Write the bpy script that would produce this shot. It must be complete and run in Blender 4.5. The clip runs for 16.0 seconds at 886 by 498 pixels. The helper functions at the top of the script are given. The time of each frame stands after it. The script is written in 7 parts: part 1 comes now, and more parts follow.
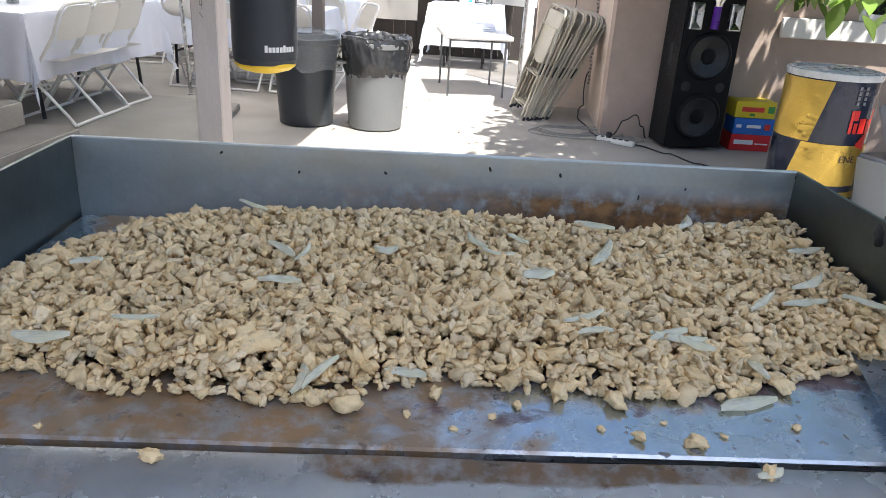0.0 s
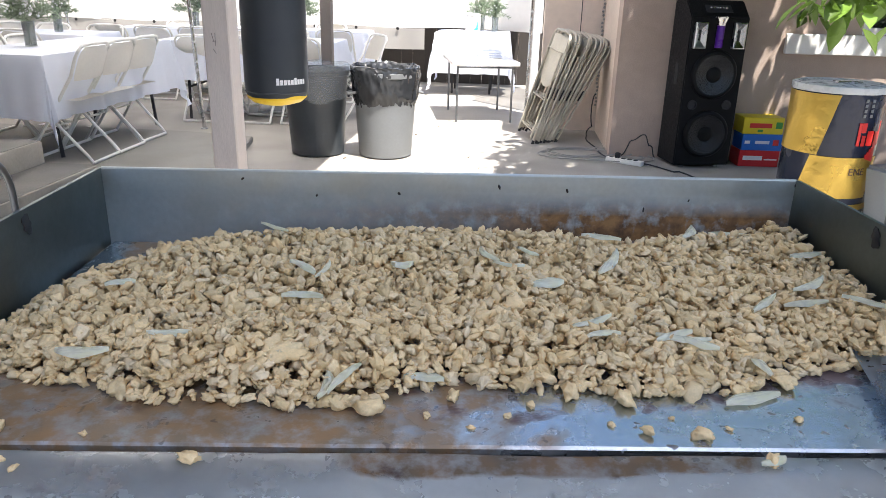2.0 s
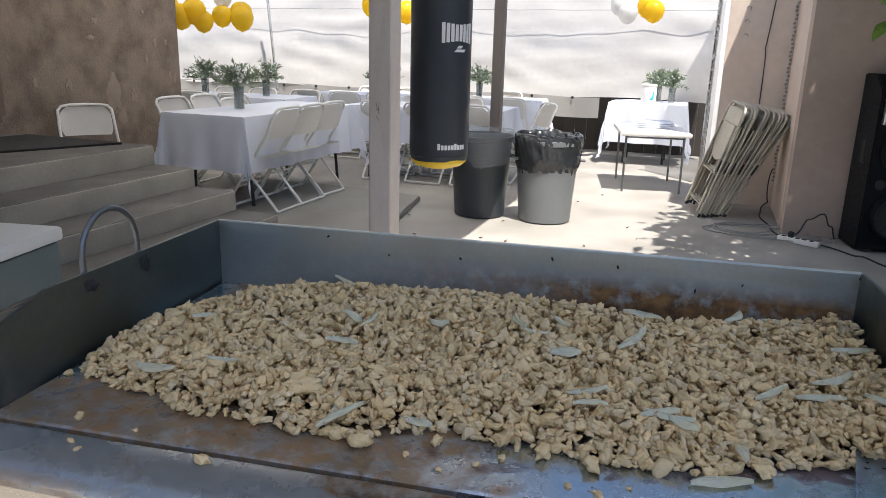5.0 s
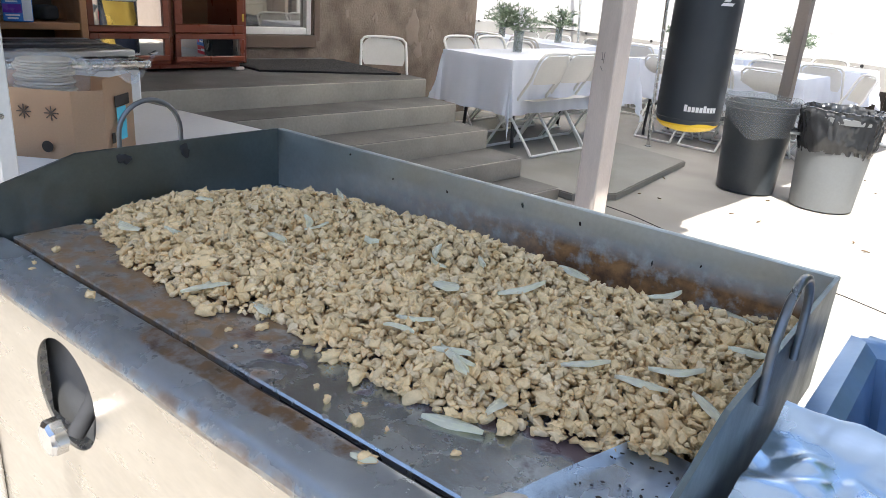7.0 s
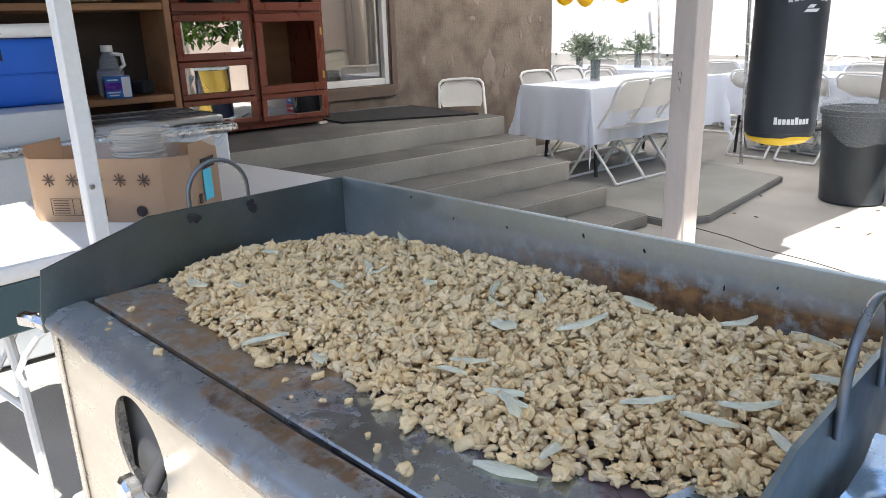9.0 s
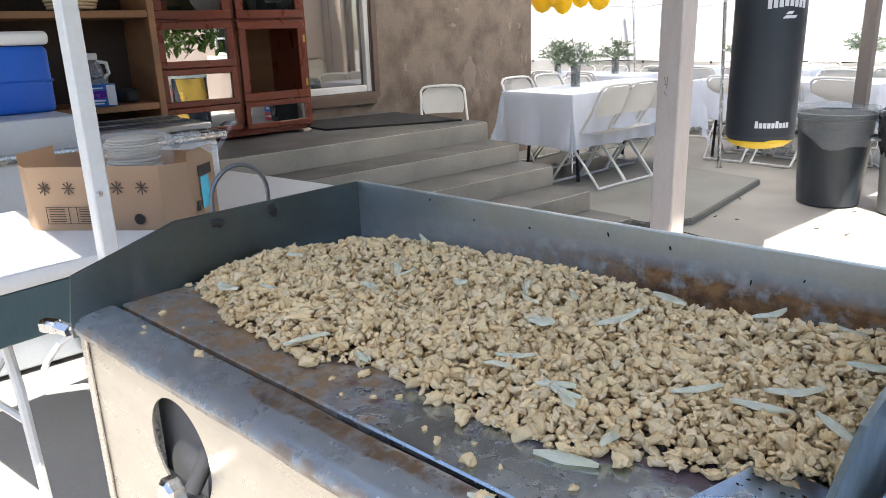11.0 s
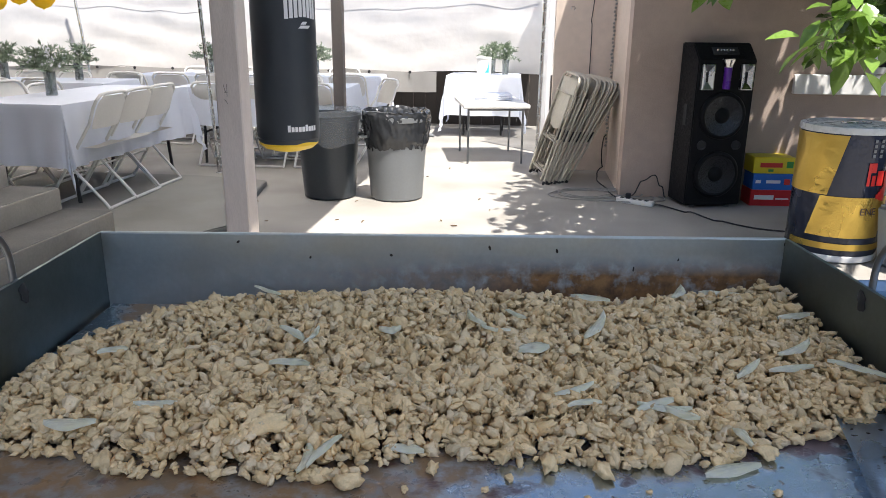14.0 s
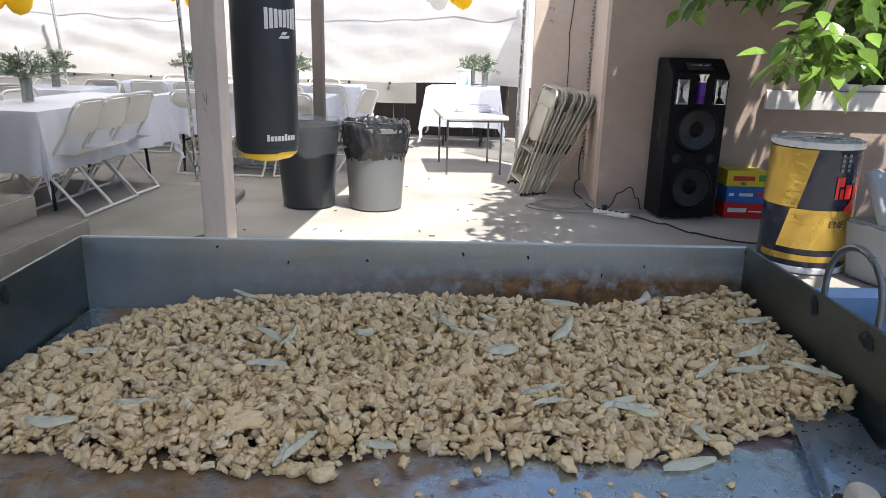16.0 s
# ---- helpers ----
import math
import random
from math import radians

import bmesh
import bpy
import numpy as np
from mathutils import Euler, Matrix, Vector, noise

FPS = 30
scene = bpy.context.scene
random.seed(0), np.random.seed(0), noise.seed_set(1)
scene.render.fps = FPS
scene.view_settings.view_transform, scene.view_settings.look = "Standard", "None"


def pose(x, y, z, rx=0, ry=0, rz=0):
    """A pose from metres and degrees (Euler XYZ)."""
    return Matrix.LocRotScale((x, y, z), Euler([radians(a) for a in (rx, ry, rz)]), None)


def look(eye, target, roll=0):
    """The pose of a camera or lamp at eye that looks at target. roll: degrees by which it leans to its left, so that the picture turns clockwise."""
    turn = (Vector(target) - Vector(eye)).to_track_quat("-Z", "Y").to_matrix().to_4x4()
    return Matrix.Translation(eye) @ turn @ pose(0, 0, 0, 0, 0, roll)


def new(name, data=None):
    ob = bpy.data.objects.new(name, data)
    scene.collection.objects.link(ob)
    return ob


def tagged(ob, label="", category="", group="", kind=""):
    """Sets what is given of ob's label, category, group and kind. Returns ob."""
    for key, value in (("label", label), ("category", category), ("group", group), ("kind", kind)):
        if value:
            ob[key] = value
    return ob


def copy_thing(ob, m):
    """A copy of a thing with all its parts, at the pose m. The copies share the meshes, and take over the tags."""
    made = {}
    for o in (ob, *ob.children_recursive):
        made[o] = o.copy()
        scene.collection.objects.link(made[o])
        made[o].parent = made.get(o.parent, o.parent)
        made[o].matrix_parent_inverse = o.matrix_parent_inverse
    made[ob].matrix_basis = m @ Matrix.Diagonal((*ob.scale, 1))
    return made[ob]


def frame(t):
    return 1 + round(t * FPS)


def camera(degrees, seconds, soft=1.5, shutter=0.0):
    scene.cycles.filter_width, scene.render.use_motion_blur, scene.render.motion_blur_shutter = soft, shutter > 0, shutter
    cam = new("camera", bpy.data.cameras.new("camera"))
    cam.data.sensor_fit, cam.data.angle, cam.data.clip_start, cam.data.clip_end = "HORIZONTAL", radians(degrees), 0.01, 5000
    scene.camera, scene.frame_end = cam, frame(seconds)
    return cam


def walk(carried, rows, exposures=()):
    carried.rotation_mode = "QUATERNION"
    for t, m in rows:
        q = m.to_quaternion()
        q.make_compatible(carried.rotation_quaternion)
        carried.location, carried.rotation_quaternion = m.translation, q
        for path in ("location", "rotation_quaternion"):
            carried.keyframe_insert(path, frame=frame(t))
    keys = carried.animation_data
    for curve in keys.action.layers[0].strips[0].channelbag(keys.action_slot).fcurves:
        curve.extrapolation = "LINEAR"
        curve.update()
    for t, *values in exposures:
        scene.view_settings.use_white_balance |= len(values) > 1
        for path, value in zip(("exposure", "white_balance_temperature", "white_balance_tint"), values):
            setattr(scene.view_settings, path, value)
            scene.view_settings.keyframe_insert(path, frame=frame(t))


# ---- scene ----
cam = camera(63.1, 16.0, 0.5)
PATH = [
    (0, (0.181, 0.097, 1.251), (0.058, 1.95, 0.509), 3.5),
    (0.5, (0.19, 0.09, 1.244), (0.11, 1.938, 0.482), 3.2),
    (1, (0.195, 0.077, 1.249), (0.125, 1.924, 0.486), 3.4),
    (1.5, (0.188, 0.067, 1.254), (0.054, 1.92, 0.514), 2.5),
    (2, (0.184, 0.06, 1.252), (0.02, 1.935, 0.576), 1.4),
    (2.5, (0.187, 0.063, 1.267), (0.016, 1.98, 0.725), 1.5),
    (3, (0.187, 0.065, 1.268), (-0.031, 1.983, 0.745), 1.1),
    (3.5, (0.189, 0.062, 1.269), (-0.032, 1.979, 0.74), 1.0),
    (4, (0.202, 0.066, 1.262), (-0.075, 1.959, 0.681), 1.9),
    (4.5, (0.264, 0.06, 1.27), (-0.152, 1.925, 0.68), 2.5),
    (5, (0.348, 0.015, 1.283), (-0.293, 1.836, 0.76), 1.5),
    (5.2, (0.395, -0.01, 1.278), (-0.338, 1.768, 0.727), 1.6),
    (7.3, (0.77, 0.249, 1.284), (-0.576, 1.565, 0.609), 3.1),
    (7.5, (0.782, 0.264, 1.281), (-0.589, 1.561, 0.618), 1.2),
    (8, (0.765, 0.27, 1.28), (-0.714, 1.45, 0.634), -1.2),
    (8.2, (0.761, 0.267, 1.282), (-0.744, 1.434, 0.67), -1.4),
    (10.3, (0.745, 0.223, 1.278), (-0.721, 1.461, 0.712), -2.7),
    (10.5, (0.739, 0.213, 1.284), (-0.73, 1.462, 0.751), -2.0),
    (11, (0.727, 0.191, 1.28), (-0.727, 1.438, 0.705), -1.9),
    (11.5, (0.637, 0.108, 1.272), (-0.555, 1.609, 0.701), -1.6),
    (12, (0.543, 0.063, 1.266), (-0.343, 1.748, 0.652), -0.6),
    (12.5, (0.428, 0.104, 1.251), (-0.357, 1.785, 0.503), -4.4),
    (13, (0.301, 0.068, 1.254), (-0.171, 1.873, 0.531), -3.9),
    (13.5, (0.224, 0.065, 1.278), (-0.062, 1.95, 0.674), -1.6),
    (14, (0.214, 0.061, 1.284), (0.003, 1.964, 0.707), 0.6),
    (14.5, (0.214, 0.051, 1.279), (0.062, 1.957, 0.693), 1.2),
    (15, (0.209, 0.048, 1.279), (0.049, 1.954, 0.694), 1.4),
    (15.5, (0.217, 0.041, 1.282), (0.064, 1.95, 0.703), 1.2),
    (16, (0.223, 0.033, 1.286), (0.068, 1.95, 0.739), 1.4),
]
EXPOSURES = [(0, 1.47, 6400, 11.5), (1.5, 1.62, 6450, 12), (2.0, 1.60, 6450, 12), (2.5, 1.08, 6450, 12), (3.8, 1.02, 6400, 11.5), (4.5, 1.15, 6350, 10.5), (5, 0.82, 6400, 11), (7.4, 1.58, 6300, 10), (11, 1.60, 6350, 10.5), (12, 1.3, 6350, 10.5), (12.5, 1.30, 6400, 11.5), (13, 1.42, 6400, 11.5), (13.5, 1.24, 6400, 11.5), (14.5, 1.0, 6400, 11.5), (16, 1.04, 6400, 11.5)]
walk(cam, [(t, look(eye, target, roll)) for t, eye, target, roll in PATH], EXPOSURES)

# ---- world, sun, exposure ----
SUN_TO = Vector((0.28, -0.30, 1.0)).normalized()
world = bpy.data.worlds.new("sky")
scene.world = world
world.use_nodes = True
wn = world.node_tree.nodes
sky = wn.new("ShaderNodeTexSky")
sky.sky_type = "NISHITA"
sky.sun_disc = False
sky.sun_elevation = math.asin(SUN_TO.z)
sky.sun_rotation = math.atan2(SUN_TO.x, SUN_TO.y)
world.node_tree.links.new(sky.outputs[0], wn["Background"].inputs[0])
wn["Background"].inputs[1].default_value = 0.11
sun = new("sun", bpy.data.lights.new("sun", "SUN"))
sun.data.energy, sun.data.angle, sun.data.color = 5.0, radians(0.55), (1.0, 0.96, 0.89)
sun.matrix_world = look(SUN_TO * 30, (0, 0, 0))


# ---- materials ----
def material(name, colour, rough=0.6, metal=0.0, vary=0.12, scale=8.0, bump=0.2, fine=90.0, second=None, amount=0.35,
             blotch=2.0, stretch=(1, 1, 1), island=False, island_tint=None, through_light=0.0, coat=0.0, spec=0.5, relief=0.004, gloss_vary=0.12):
    """A principled material with a fine grain, broad blotches towards a second colour, and relief."""
    m = bpy.data.materials.new(name)
    m.use_nodes = True
    n, l = m.node_tree.nodes, m.node_tree.links
    p = n["Principled BSDF"]
    co = n.new("ShaderNodeTexCoord")
    mp = n.new("ShaderNodeMapping")
    mp.inputs["Scale"].default_value = stretch
    l.new(co.outputs["Object"], mp.inputs[0])
    big = n.new("ShaderNodeTexNoise")
    big.inputs["Scale"].default_value, big.inputs["Detail"].default_value = blotch, 6
    l.new(mp.outputs[0], big.inputs["Vector"])
    mid = n.new("ShaderNodeTexNoise")
    mid.inputs["Scale"].default_value, mid.inputs["Detail"].default_value = scale, 5
    l.new(mp.outputs[0], mid.inputs["Vector"])
    grain = n.new("ShaderNodeTexNoise")
    grain.inputs["Scale"].default_value, grain.inputs["Detail"].default_value = fine, 3
    l.new(mp.outputs[0], grain.inputs["Vector"])
    ramp = n.new("ShaderNodeMapRange")
    ramp.inputs[1].default_value, ramp.inputs[2].default_value, ramp.inputs[4].default_value = 0.42, 0.68, amount
    l.new(big.outputs[0], ramp.inputs[0])
    mix = n.new("ShaderNodeMix")
    mix.data_type = "RGBA"
    mix.inputs[6].default_value = (*colour, 1)
    mix.inputs[7].default_value = (*(second or [c * 0.75 for c in colour]), 1)
    l.new(ramp.outputs[0], mix.inputs[0])
    val = n.new("ShaderNodeMath")
    val.operation = "ADD"
    l.new(mid.outputs[0], val.inputs[0])
    l.new(grain.outputs[0], val.inputs[1])
    vr = n.new("ShaderNodeMapRange")
    vr.inputs[1].default_value, vr.inputs[2].default_value = 0.6, 1.4
    vr.inputs[3].default_value, vr.inputs[4].default_value = 1 - vary, 1 + vary
    l.new(val.outputs[0], vr.inputs[0])
    hsv = n.new("ShaderNodeHueSaturation")
    l.new(mix.outputs[2], hsv.inputs["Color"])
    last = vr.outputs[0]
    if island:
        geo = n.new("ShaderNodeNewGeometry")
        ir = n.new("ShaderNodeMapRange")
        ir.inputs[3].default_value, ir.inputs[4].default_value = 1 - island, 1 + island
        l.new(geo.outputs["Random Per Island"], ir.inputs[0])
        mul = n.new("ShaderNodeMath")
        mul.operation = "MULTIPLY"
        l.new(last, mul.inputs[0])
        l.new(ir.outputs[0], mul.inputs[1])
        last = mul.outputs[0]
        if island_tint:
            sq = n.new("ShaderNodeMath")
            sq.operation = "WRAP"
            sq.inputs[1].default_value, sq.inputs[2].default_value = 0.0, 0.085
            l.new(geo.outputs["Random Per Island"], sq.inputs[0])
            tr_ = n.new("ShaderNodeMapRange")
            tr_.inputs[1].default_value, tr_.inputs[2].default_value, tr_.inputs[4].default_value = 0.045, 0.085, 0.75
            l.new(sq.outputs[0], tr_.inputs[0])
            tm = n.new("ShaderNodeMix")
            tm.data_type = "RGBA"
            tm.inputs[7].default_value = (*island_tint, 1)
            l.new(tr_.outputs[0], tm.inputs[0])
            l.new(mix.outputs[2], tm.inputs[6])
            l.new(tm.outputs[2], hsv.inputs["Color"])
    l.new(last, hsv.inputs["Value"])
    l.new(hsv.outputs[0], p.inputs["Base Color"])
    rr = n.new("ShaderNodeMapRange")
    rr.inputs[1].default_value, rr.inputs[2].default_value = 0.3, 0.7
    rr.inputs[3].default_value, rr.inputs[4].default_value = max(rough - gloss_vary, 0.01), min(rough + gloss_vary, 1)
    l.new(mid.outputs[0], rr.inputs[0])
    l.new(rr.outputs[0], p.inputs["Roughness"])
    p.inputs["Metallic"].default_value = metal
    p.inputs["Specular IOR Level"].default_value = spec
    p.inputs["Coat Weight"].default_value = coat
    if bump:
        b = n.new("ShaderNodeBump")
        b.inputs["Strength"].default_value, b.inputs["Distance"].default_value = bump, relief
        l.new(val.outputs[0], b.inputs["Height"])
        l.new(b.outputs[0], p.inputs["Normal"])
    if through_light:
        tr = n.new("ShaderNodeBsdfTranslucent")
        l.new(hsv.outputs[0], tr.inputs[0])
        ms = n.new("ShaderNodeMixShader")
        ms.inputs[0].default_value = through_light
        l.new(p.outputs[0], ms.inputs[1])
        l.new(tr.outputs[0], ms.inputs[2])
        l.new(ms.outputs[0], n["Material Output"].inputs[0])
    return m


def film_material(name, colour, rough, clear):
    """Thin clear plastic: mostly see-through, with gloss."""
    m = bpy.data.materials.new(name)
    m.use_nodes = True
    n, l = m.node_tree.nodes, m.node_tree.links
    t = n.new("ShaderNodeBsdfTransparent")
    t.inputs[0].default_value = (0.96, 0.97, 0.97, 1)
    p = n["Principled BSDF"]
    p.inputs["Base Color"].default_value = (*colour, 1)
    p.inputs["Roughness"].default_value = rough
    ms = n.new("ShaderNodeMixShader")
    ms.inputs[0].default_value = 1 - clear
    l.new(t.outputs[0], ms.inputs[1])
    l.new(p.outputs[0], ms.inputs[2])
    l.new(ms.outputs[0], n["Material Output"].inputs[0])
    return m


M = {}
M["concrete"] = material("concrete", (0.34, 0.315, 0.28), 0.85, vary=0.14, scale=6, fine=140, second=(0.21, 0.195, 0.17), amount=0.75, blotch=1.5, bump=0.35)
M["slab_concrete"] = material("slab_concrete", (0.24, 0.23, 0.205), 0.75, vary=0.22, scale=5, fine=120, second=(0.17, 0.16, 0.14), amount=0.7, blotch=1.8, bump=0.3)
M["step_concrete"] = material("step_concrete", (0.31, 0.285, 0.24), 0.75, vary=0.12, scale=5, fine=60, second=(0.17, 0.16, 0.14), amount=0.7, blotch=1.8, bump=0.3)
M["stucco"] = material("stucco", (0.44, 0.345, 0.285), 0.9, vary=0.10, scale=14, fine=160, second=(0.34, 0.255, 0.21), amount=0.6, blotch=1.3, bump=0.6)
M["rough_plaster"] = material("rough_plaster", (0.22, 0.173, 0.135), 0.9, vary=0.20, scale=11, fine=60, second=(0.130, 0.095, 0.070), amount=0.95, blotch=4.5, bump=0.6, relief=0.012)
M["bare_plaster"] = material("bare_plaster", (0.255, 0.205, 0.165), 0.95, vary=0.12, scale=20, fine=120, second=(0.23, 0.18, 0.14), amount=0.6, blotch=7, bump=0.4)
M["sill_brown"] = material("sill_brown", (0.13, 0.088, 0.062), 0.6, vary=0.16, scale=10, stretch=(4, 0.6, 4), bump=0.2)
# brighter copy of stucco for the better lit corner, light put into the colour
M["stucco_lit"] = material("stucco_lit", (0.68, 0.57, 0.48), 0.9, vary=0.10, scale=14, fine=160, second=(0.56, 0.46, 0.38), amount=0.5, blotch=1.3, bump=0.5)
M["tread_dark"] = material("tread_dark", (0.085, 0.080, 0.072), 0.6, vary=0.25, scale=4, fine=90, second=(0.14, 0.13, 0.115), amount=0.9, blotch=2.2, bump=0.25)
M["tarp"] = material("tarp", (0.80, 0.77, 0.735), 0.6, vary=0.04, scale=1.5, fine=12, second=(0.72, 0.69, 0.65), amount=0.4, blotch=0.6, bump=0.12, through_light=0.5, relief=0.03)
M["cloth"] = material("cloth", (0.81, 0.84, 0.92), 0.9, vary=0.03, scale=6, fine=300, second=(0.72, 0.75, 0.84), amount=0.3, bump=0.15, through_light=0.25)
M["white_plastic"] = material("white_plastic", (0.78, 0.76, 0.72), 0.42, vary=0.04, scale=10, fine=60, second=(0.68, 0.66, 0.62), amount=0.3, bump=0.05)
M["white_metal"] = material("white_metal", (0.74, 0.73, 0.70), 0.4, vary=0.06, scale=20, second=(0.6, 0.58, 0.54), amount=0.4, bump=0.05)
M["steel_bright"] = material("steel_bright", (0.62, 0.60, 0.57), 0.26, metal=1.0, vary=0.06, scale=5, fine=120, second=(0.50, 0.48, 0.45), amount=0.5, blotch=3, stretch=(1, 12, 12), bump=0.08, relief=0.0015)
M["chrome"] = material("chrome", (0.60, 0.60, 0.60), 0.22, metal=1.0, vary=0.06, scale=30, bump=0.03)
M["post_paint"] = material("post_paint", (0.68, 0.59, 0.52), 0.7, vary=0.08, scale=7, fine=90, second=(0.48, 0.39, 0.32), amount=0.4, blotch=3, stretch=(3, 3, 0.6), bump=0.3)
M["dark_post"] = material("dark_post", (0.20, 0.17, 0.15), 0.7, vary=0.12, scale=8, stretch=(3, 3, 0.6), bump=0.3)
M["rubber"] = material("rubber", (0.03, 0.03, 0.032), 0.8, vary=0.2, scale=20, bump=0.2)
M["can_grey"] = material("can_grey", (0.17, 0.178, 0.182), 0.5, vary=0.06, scale=6, fine=60, second=(0.16, 0.165, 0.165), amount=0.5, blotch=2.6, bump=0.05)
M["can_black"] = material("can_black", (0.030, 0.037, 0.043), 0.42, vary=0.14, scale=6, fine=60, second=(0.045, 0.05, 0.055), amount=0.5, blotch=2.6, bump=0.15)
M["liner_black"] = material("liner_black", (0.030, 0.032, 0.035), 0.16, vary=0.1, scale=9, fine=14, bump=0.1, relief=0.006, spec=0.6, gloss_vary=0.05)
M["liner_clear"] = film_material("liner_clear", (0.55, 0.58, 0.60), 0.08, 0.80)
M["bag_clear"] = film_material("bag_clear", (0.92, 0.94, 0.97), 0.08, 0.80)
M["bag_black"] = material("bag_black", (0.030, 0.038, 0.047), 0.5, vary=0.08, scale=10, fine=220, second=(0.020, 0.024, 0.030), amount=0.3, bump=0.1, relief=0.002)
M["yellow"] = material("yellow", (0.80, 0.55, 0.03), 0.45, vary=0.06, bump=0.1)
M["balloon_yellow"] = material("balloon_yellow", (0.92, 0.70, 0.04), 0.22, vary=0.02, bump=0.0, through_light=0.6)
M["balloon_white"] = material("balloon_white", (0.85, 0.84, 0.83), 0.2, vary=0.02, bump=0.0, through_light=0.5)
M["print_white"] = material("print_white", (0.78, 0.78, 0.78), 0.5, vary=0.05, bump=0.0)
M["redwood"] = material("redwood", (0.20, 0.043, 0.020), 0.35, vary=0.10, scale=10, fine=120, second=(0.15, 0.032, 0.014), amount=0.6, blotch=2.5, stretch=(1.5, 1.5, 0.7), bump=0.03, coat=0.3)
M["pine"] = material("pine", (0.34, 0.165, 0.070), 0.6, vary=0.16, scale=10, fine=120, second=(0.17, 0.085, 0.04), amount=0.6, blotch=2.5, stretch=(4, 0.6, 4), bump=0.2)
M["cardboard"] = material("cardboard", (0.60, 0.43, 0.29), 0.85, vary=0.06, scale=10, fine=200, second=(0.53, 0.37, 0.24), amount=0.4, bump=0.12)
M["print_dark"] = material("print_dark", (0.06, 0.04, 0.03), 0.8, vary=0.1, bump=0.0)
M["blue_plastic"] = material("blue_plastic", (0.012, 0.11, 0.52), 0.42, vary=0.08, scale=12, second=(0.01, 0.06, 0.30), amount=0.4, bump=0.1)
M["mirror"] = material("mirror", (0.82, 0.83, 0.82), 0.012, metal=1.0, vary=0.02, scale=3, bump=0.0, gloss_vary=0.0)
M["dark_inside"] = material("dark_inside", (0.020, 0.015, 0.012), 0.8, vary=0.2, bump=0.2)
M["mat"] = material("mat", (0.022, 0.021, 0.020), 0.95, vary=0.3, scale=60, fine=400, bump=0.8)
M["gold"] = material("gold", (0.62, 0.42, 0.09), 0.30, metal=0.75, vary=0.08, scale=3, fine=9, second=(0.52, 0.34, 0.07), amount=0.5, bump=0.5, relief=0.02)
M["navy"] = material("navy", (0.018, 0.024, 0.045), 0.24, vary=0.15, scale=3, fine=9, second=(0.03, 0.035, 0.05), amount=0.5, bump=0.5, relief=0.02)
M["red_print"] = material("red_print", (0.62, 0.03, 0.025), 0.4, vary=0.05, bump=0.0)
M["yellow_box"] = material("yellow_box", (0.72, 0.56, 0.02), 0.45, vary=0.06, bump=0.05)
M["blue_box"] = material("blue_box", (0.015, 0.14, 0.50), 0.45, vary=0.06, bump=0.05)
M["red_box"] = material("red_box", (0.58, 0.015, 0.02), 0.45, vary=0.06, bump=0.05)
M["green_print"] = material("green_print", (0.05, 0.28, 0.05), 0.5, vary=0.1, bump=0.0)
M["purple"] = material("purple", (0.10, 0.015, 0.30), 0.3, vary=0.1, bump=0.0)
M["cone"] = material("cone", (0.045, 0.047, 0.052), 0.30, vary=0.35, scale=260, fine=500, bump=0.4, relief=0.002, metal=0.7)
M["leaf"] = material("leaf", (0.09, 0.17, 0.028), 0.30, vary=0.15, scale=14, fine=80, second=(0.15, 0.24, 0.045), amount=0.6, blotch=5, island=0.4, bump=0.25, through_light=0.3)
# brighter copy of leaf: sunshine on the spray is put into its colour
M["sunlit_leaf"] = material("sunlit_leaf", (0.16, 0.27, 0.045), 0.24, vary=0.12, scale=14, fine=80, second=(0.20, 0.31, 0.06), amount=0.6, blotch=5, island=0.5, bump=0.25, through_light=0.4)
M["dry_leaf"] = material("dry_leaf", (0.16, 0.10, 0.05), 0.8, vary=0.2, bump=0.2)
M["steel_light"] = material("steel_light", (0.55, 0.58, 0.61), 0.5, metal=0.5, vary=0.06, scale=8, second=(0.46, 0.48, 0.50), amount=0.4, bump=0.05)
M["fern"] = material("fern", (0.20, 0.255, 0.165), 0.6, vary=0.15, island=0.35, bump=0.0, through_light=0.2)
M["flower"] = material("flower", (0.72, 0.72, 0.74), 0.8, vary=0.05, island=0.1, bump=0.0)
M["backing_grey"] = material("backing_grey", (0.10, 0.10, 0.10), 0.7, vary=0.1, bump=0.1)
M["bark"] = material("bark", (0.06, 0.045, 0.035), 0.9, vary=0.25, scale=20, bump=0.8)
M["meat"] = material("meat", (0.81, 0.585, 0.31), 0.46, vary=0.13, scale=120, fine=520, second=(0.69, 0.462, 0.205), amount=0.65, blotch=36, island=0.14, island_tint=(0.77, 0.60, 0.38), bump=0.32, relief=0.0014, spec=0.35)
M["onion"] = material("onion", (0.97, 0.93, 0.76), 0.28, vary=0.05, scale=80, second=(0.90, 0.86, 0.60), amount=0.8, blotch=45, bump=0.12, stretch=(1, 5, 5), relief=0.001, spec=0.5)
# foil colour carries a blue reflection tint
M["foil"] = material("foil", (0.72, 0.83, 0.94), 0.27, metal=0.9, vary=0.03, scale=9, fine=40, bump=0.15, relief=0.004)
M["wicker"] = material("wicker", (0.62, 0.46, 0.27), 0.7, vary=0.2, scale=40, bump=0.4)
M["steel_galv"] = material("steel_galv", (0.42, 0.42, 0.42), 0.42, metal=1.0, vary=0.1, scale=10, second=(0.3, 0.3, 0.3), amount=0.5, bump=0.15)
M["cyan"] = material("cyan", (0.05, 0.45, 0.62), 0.5, vary=0.05, bump=0.0)
M["glass"] = film_material("glass", (0.03, 0.03, 0.03), 0.03, 0.72)
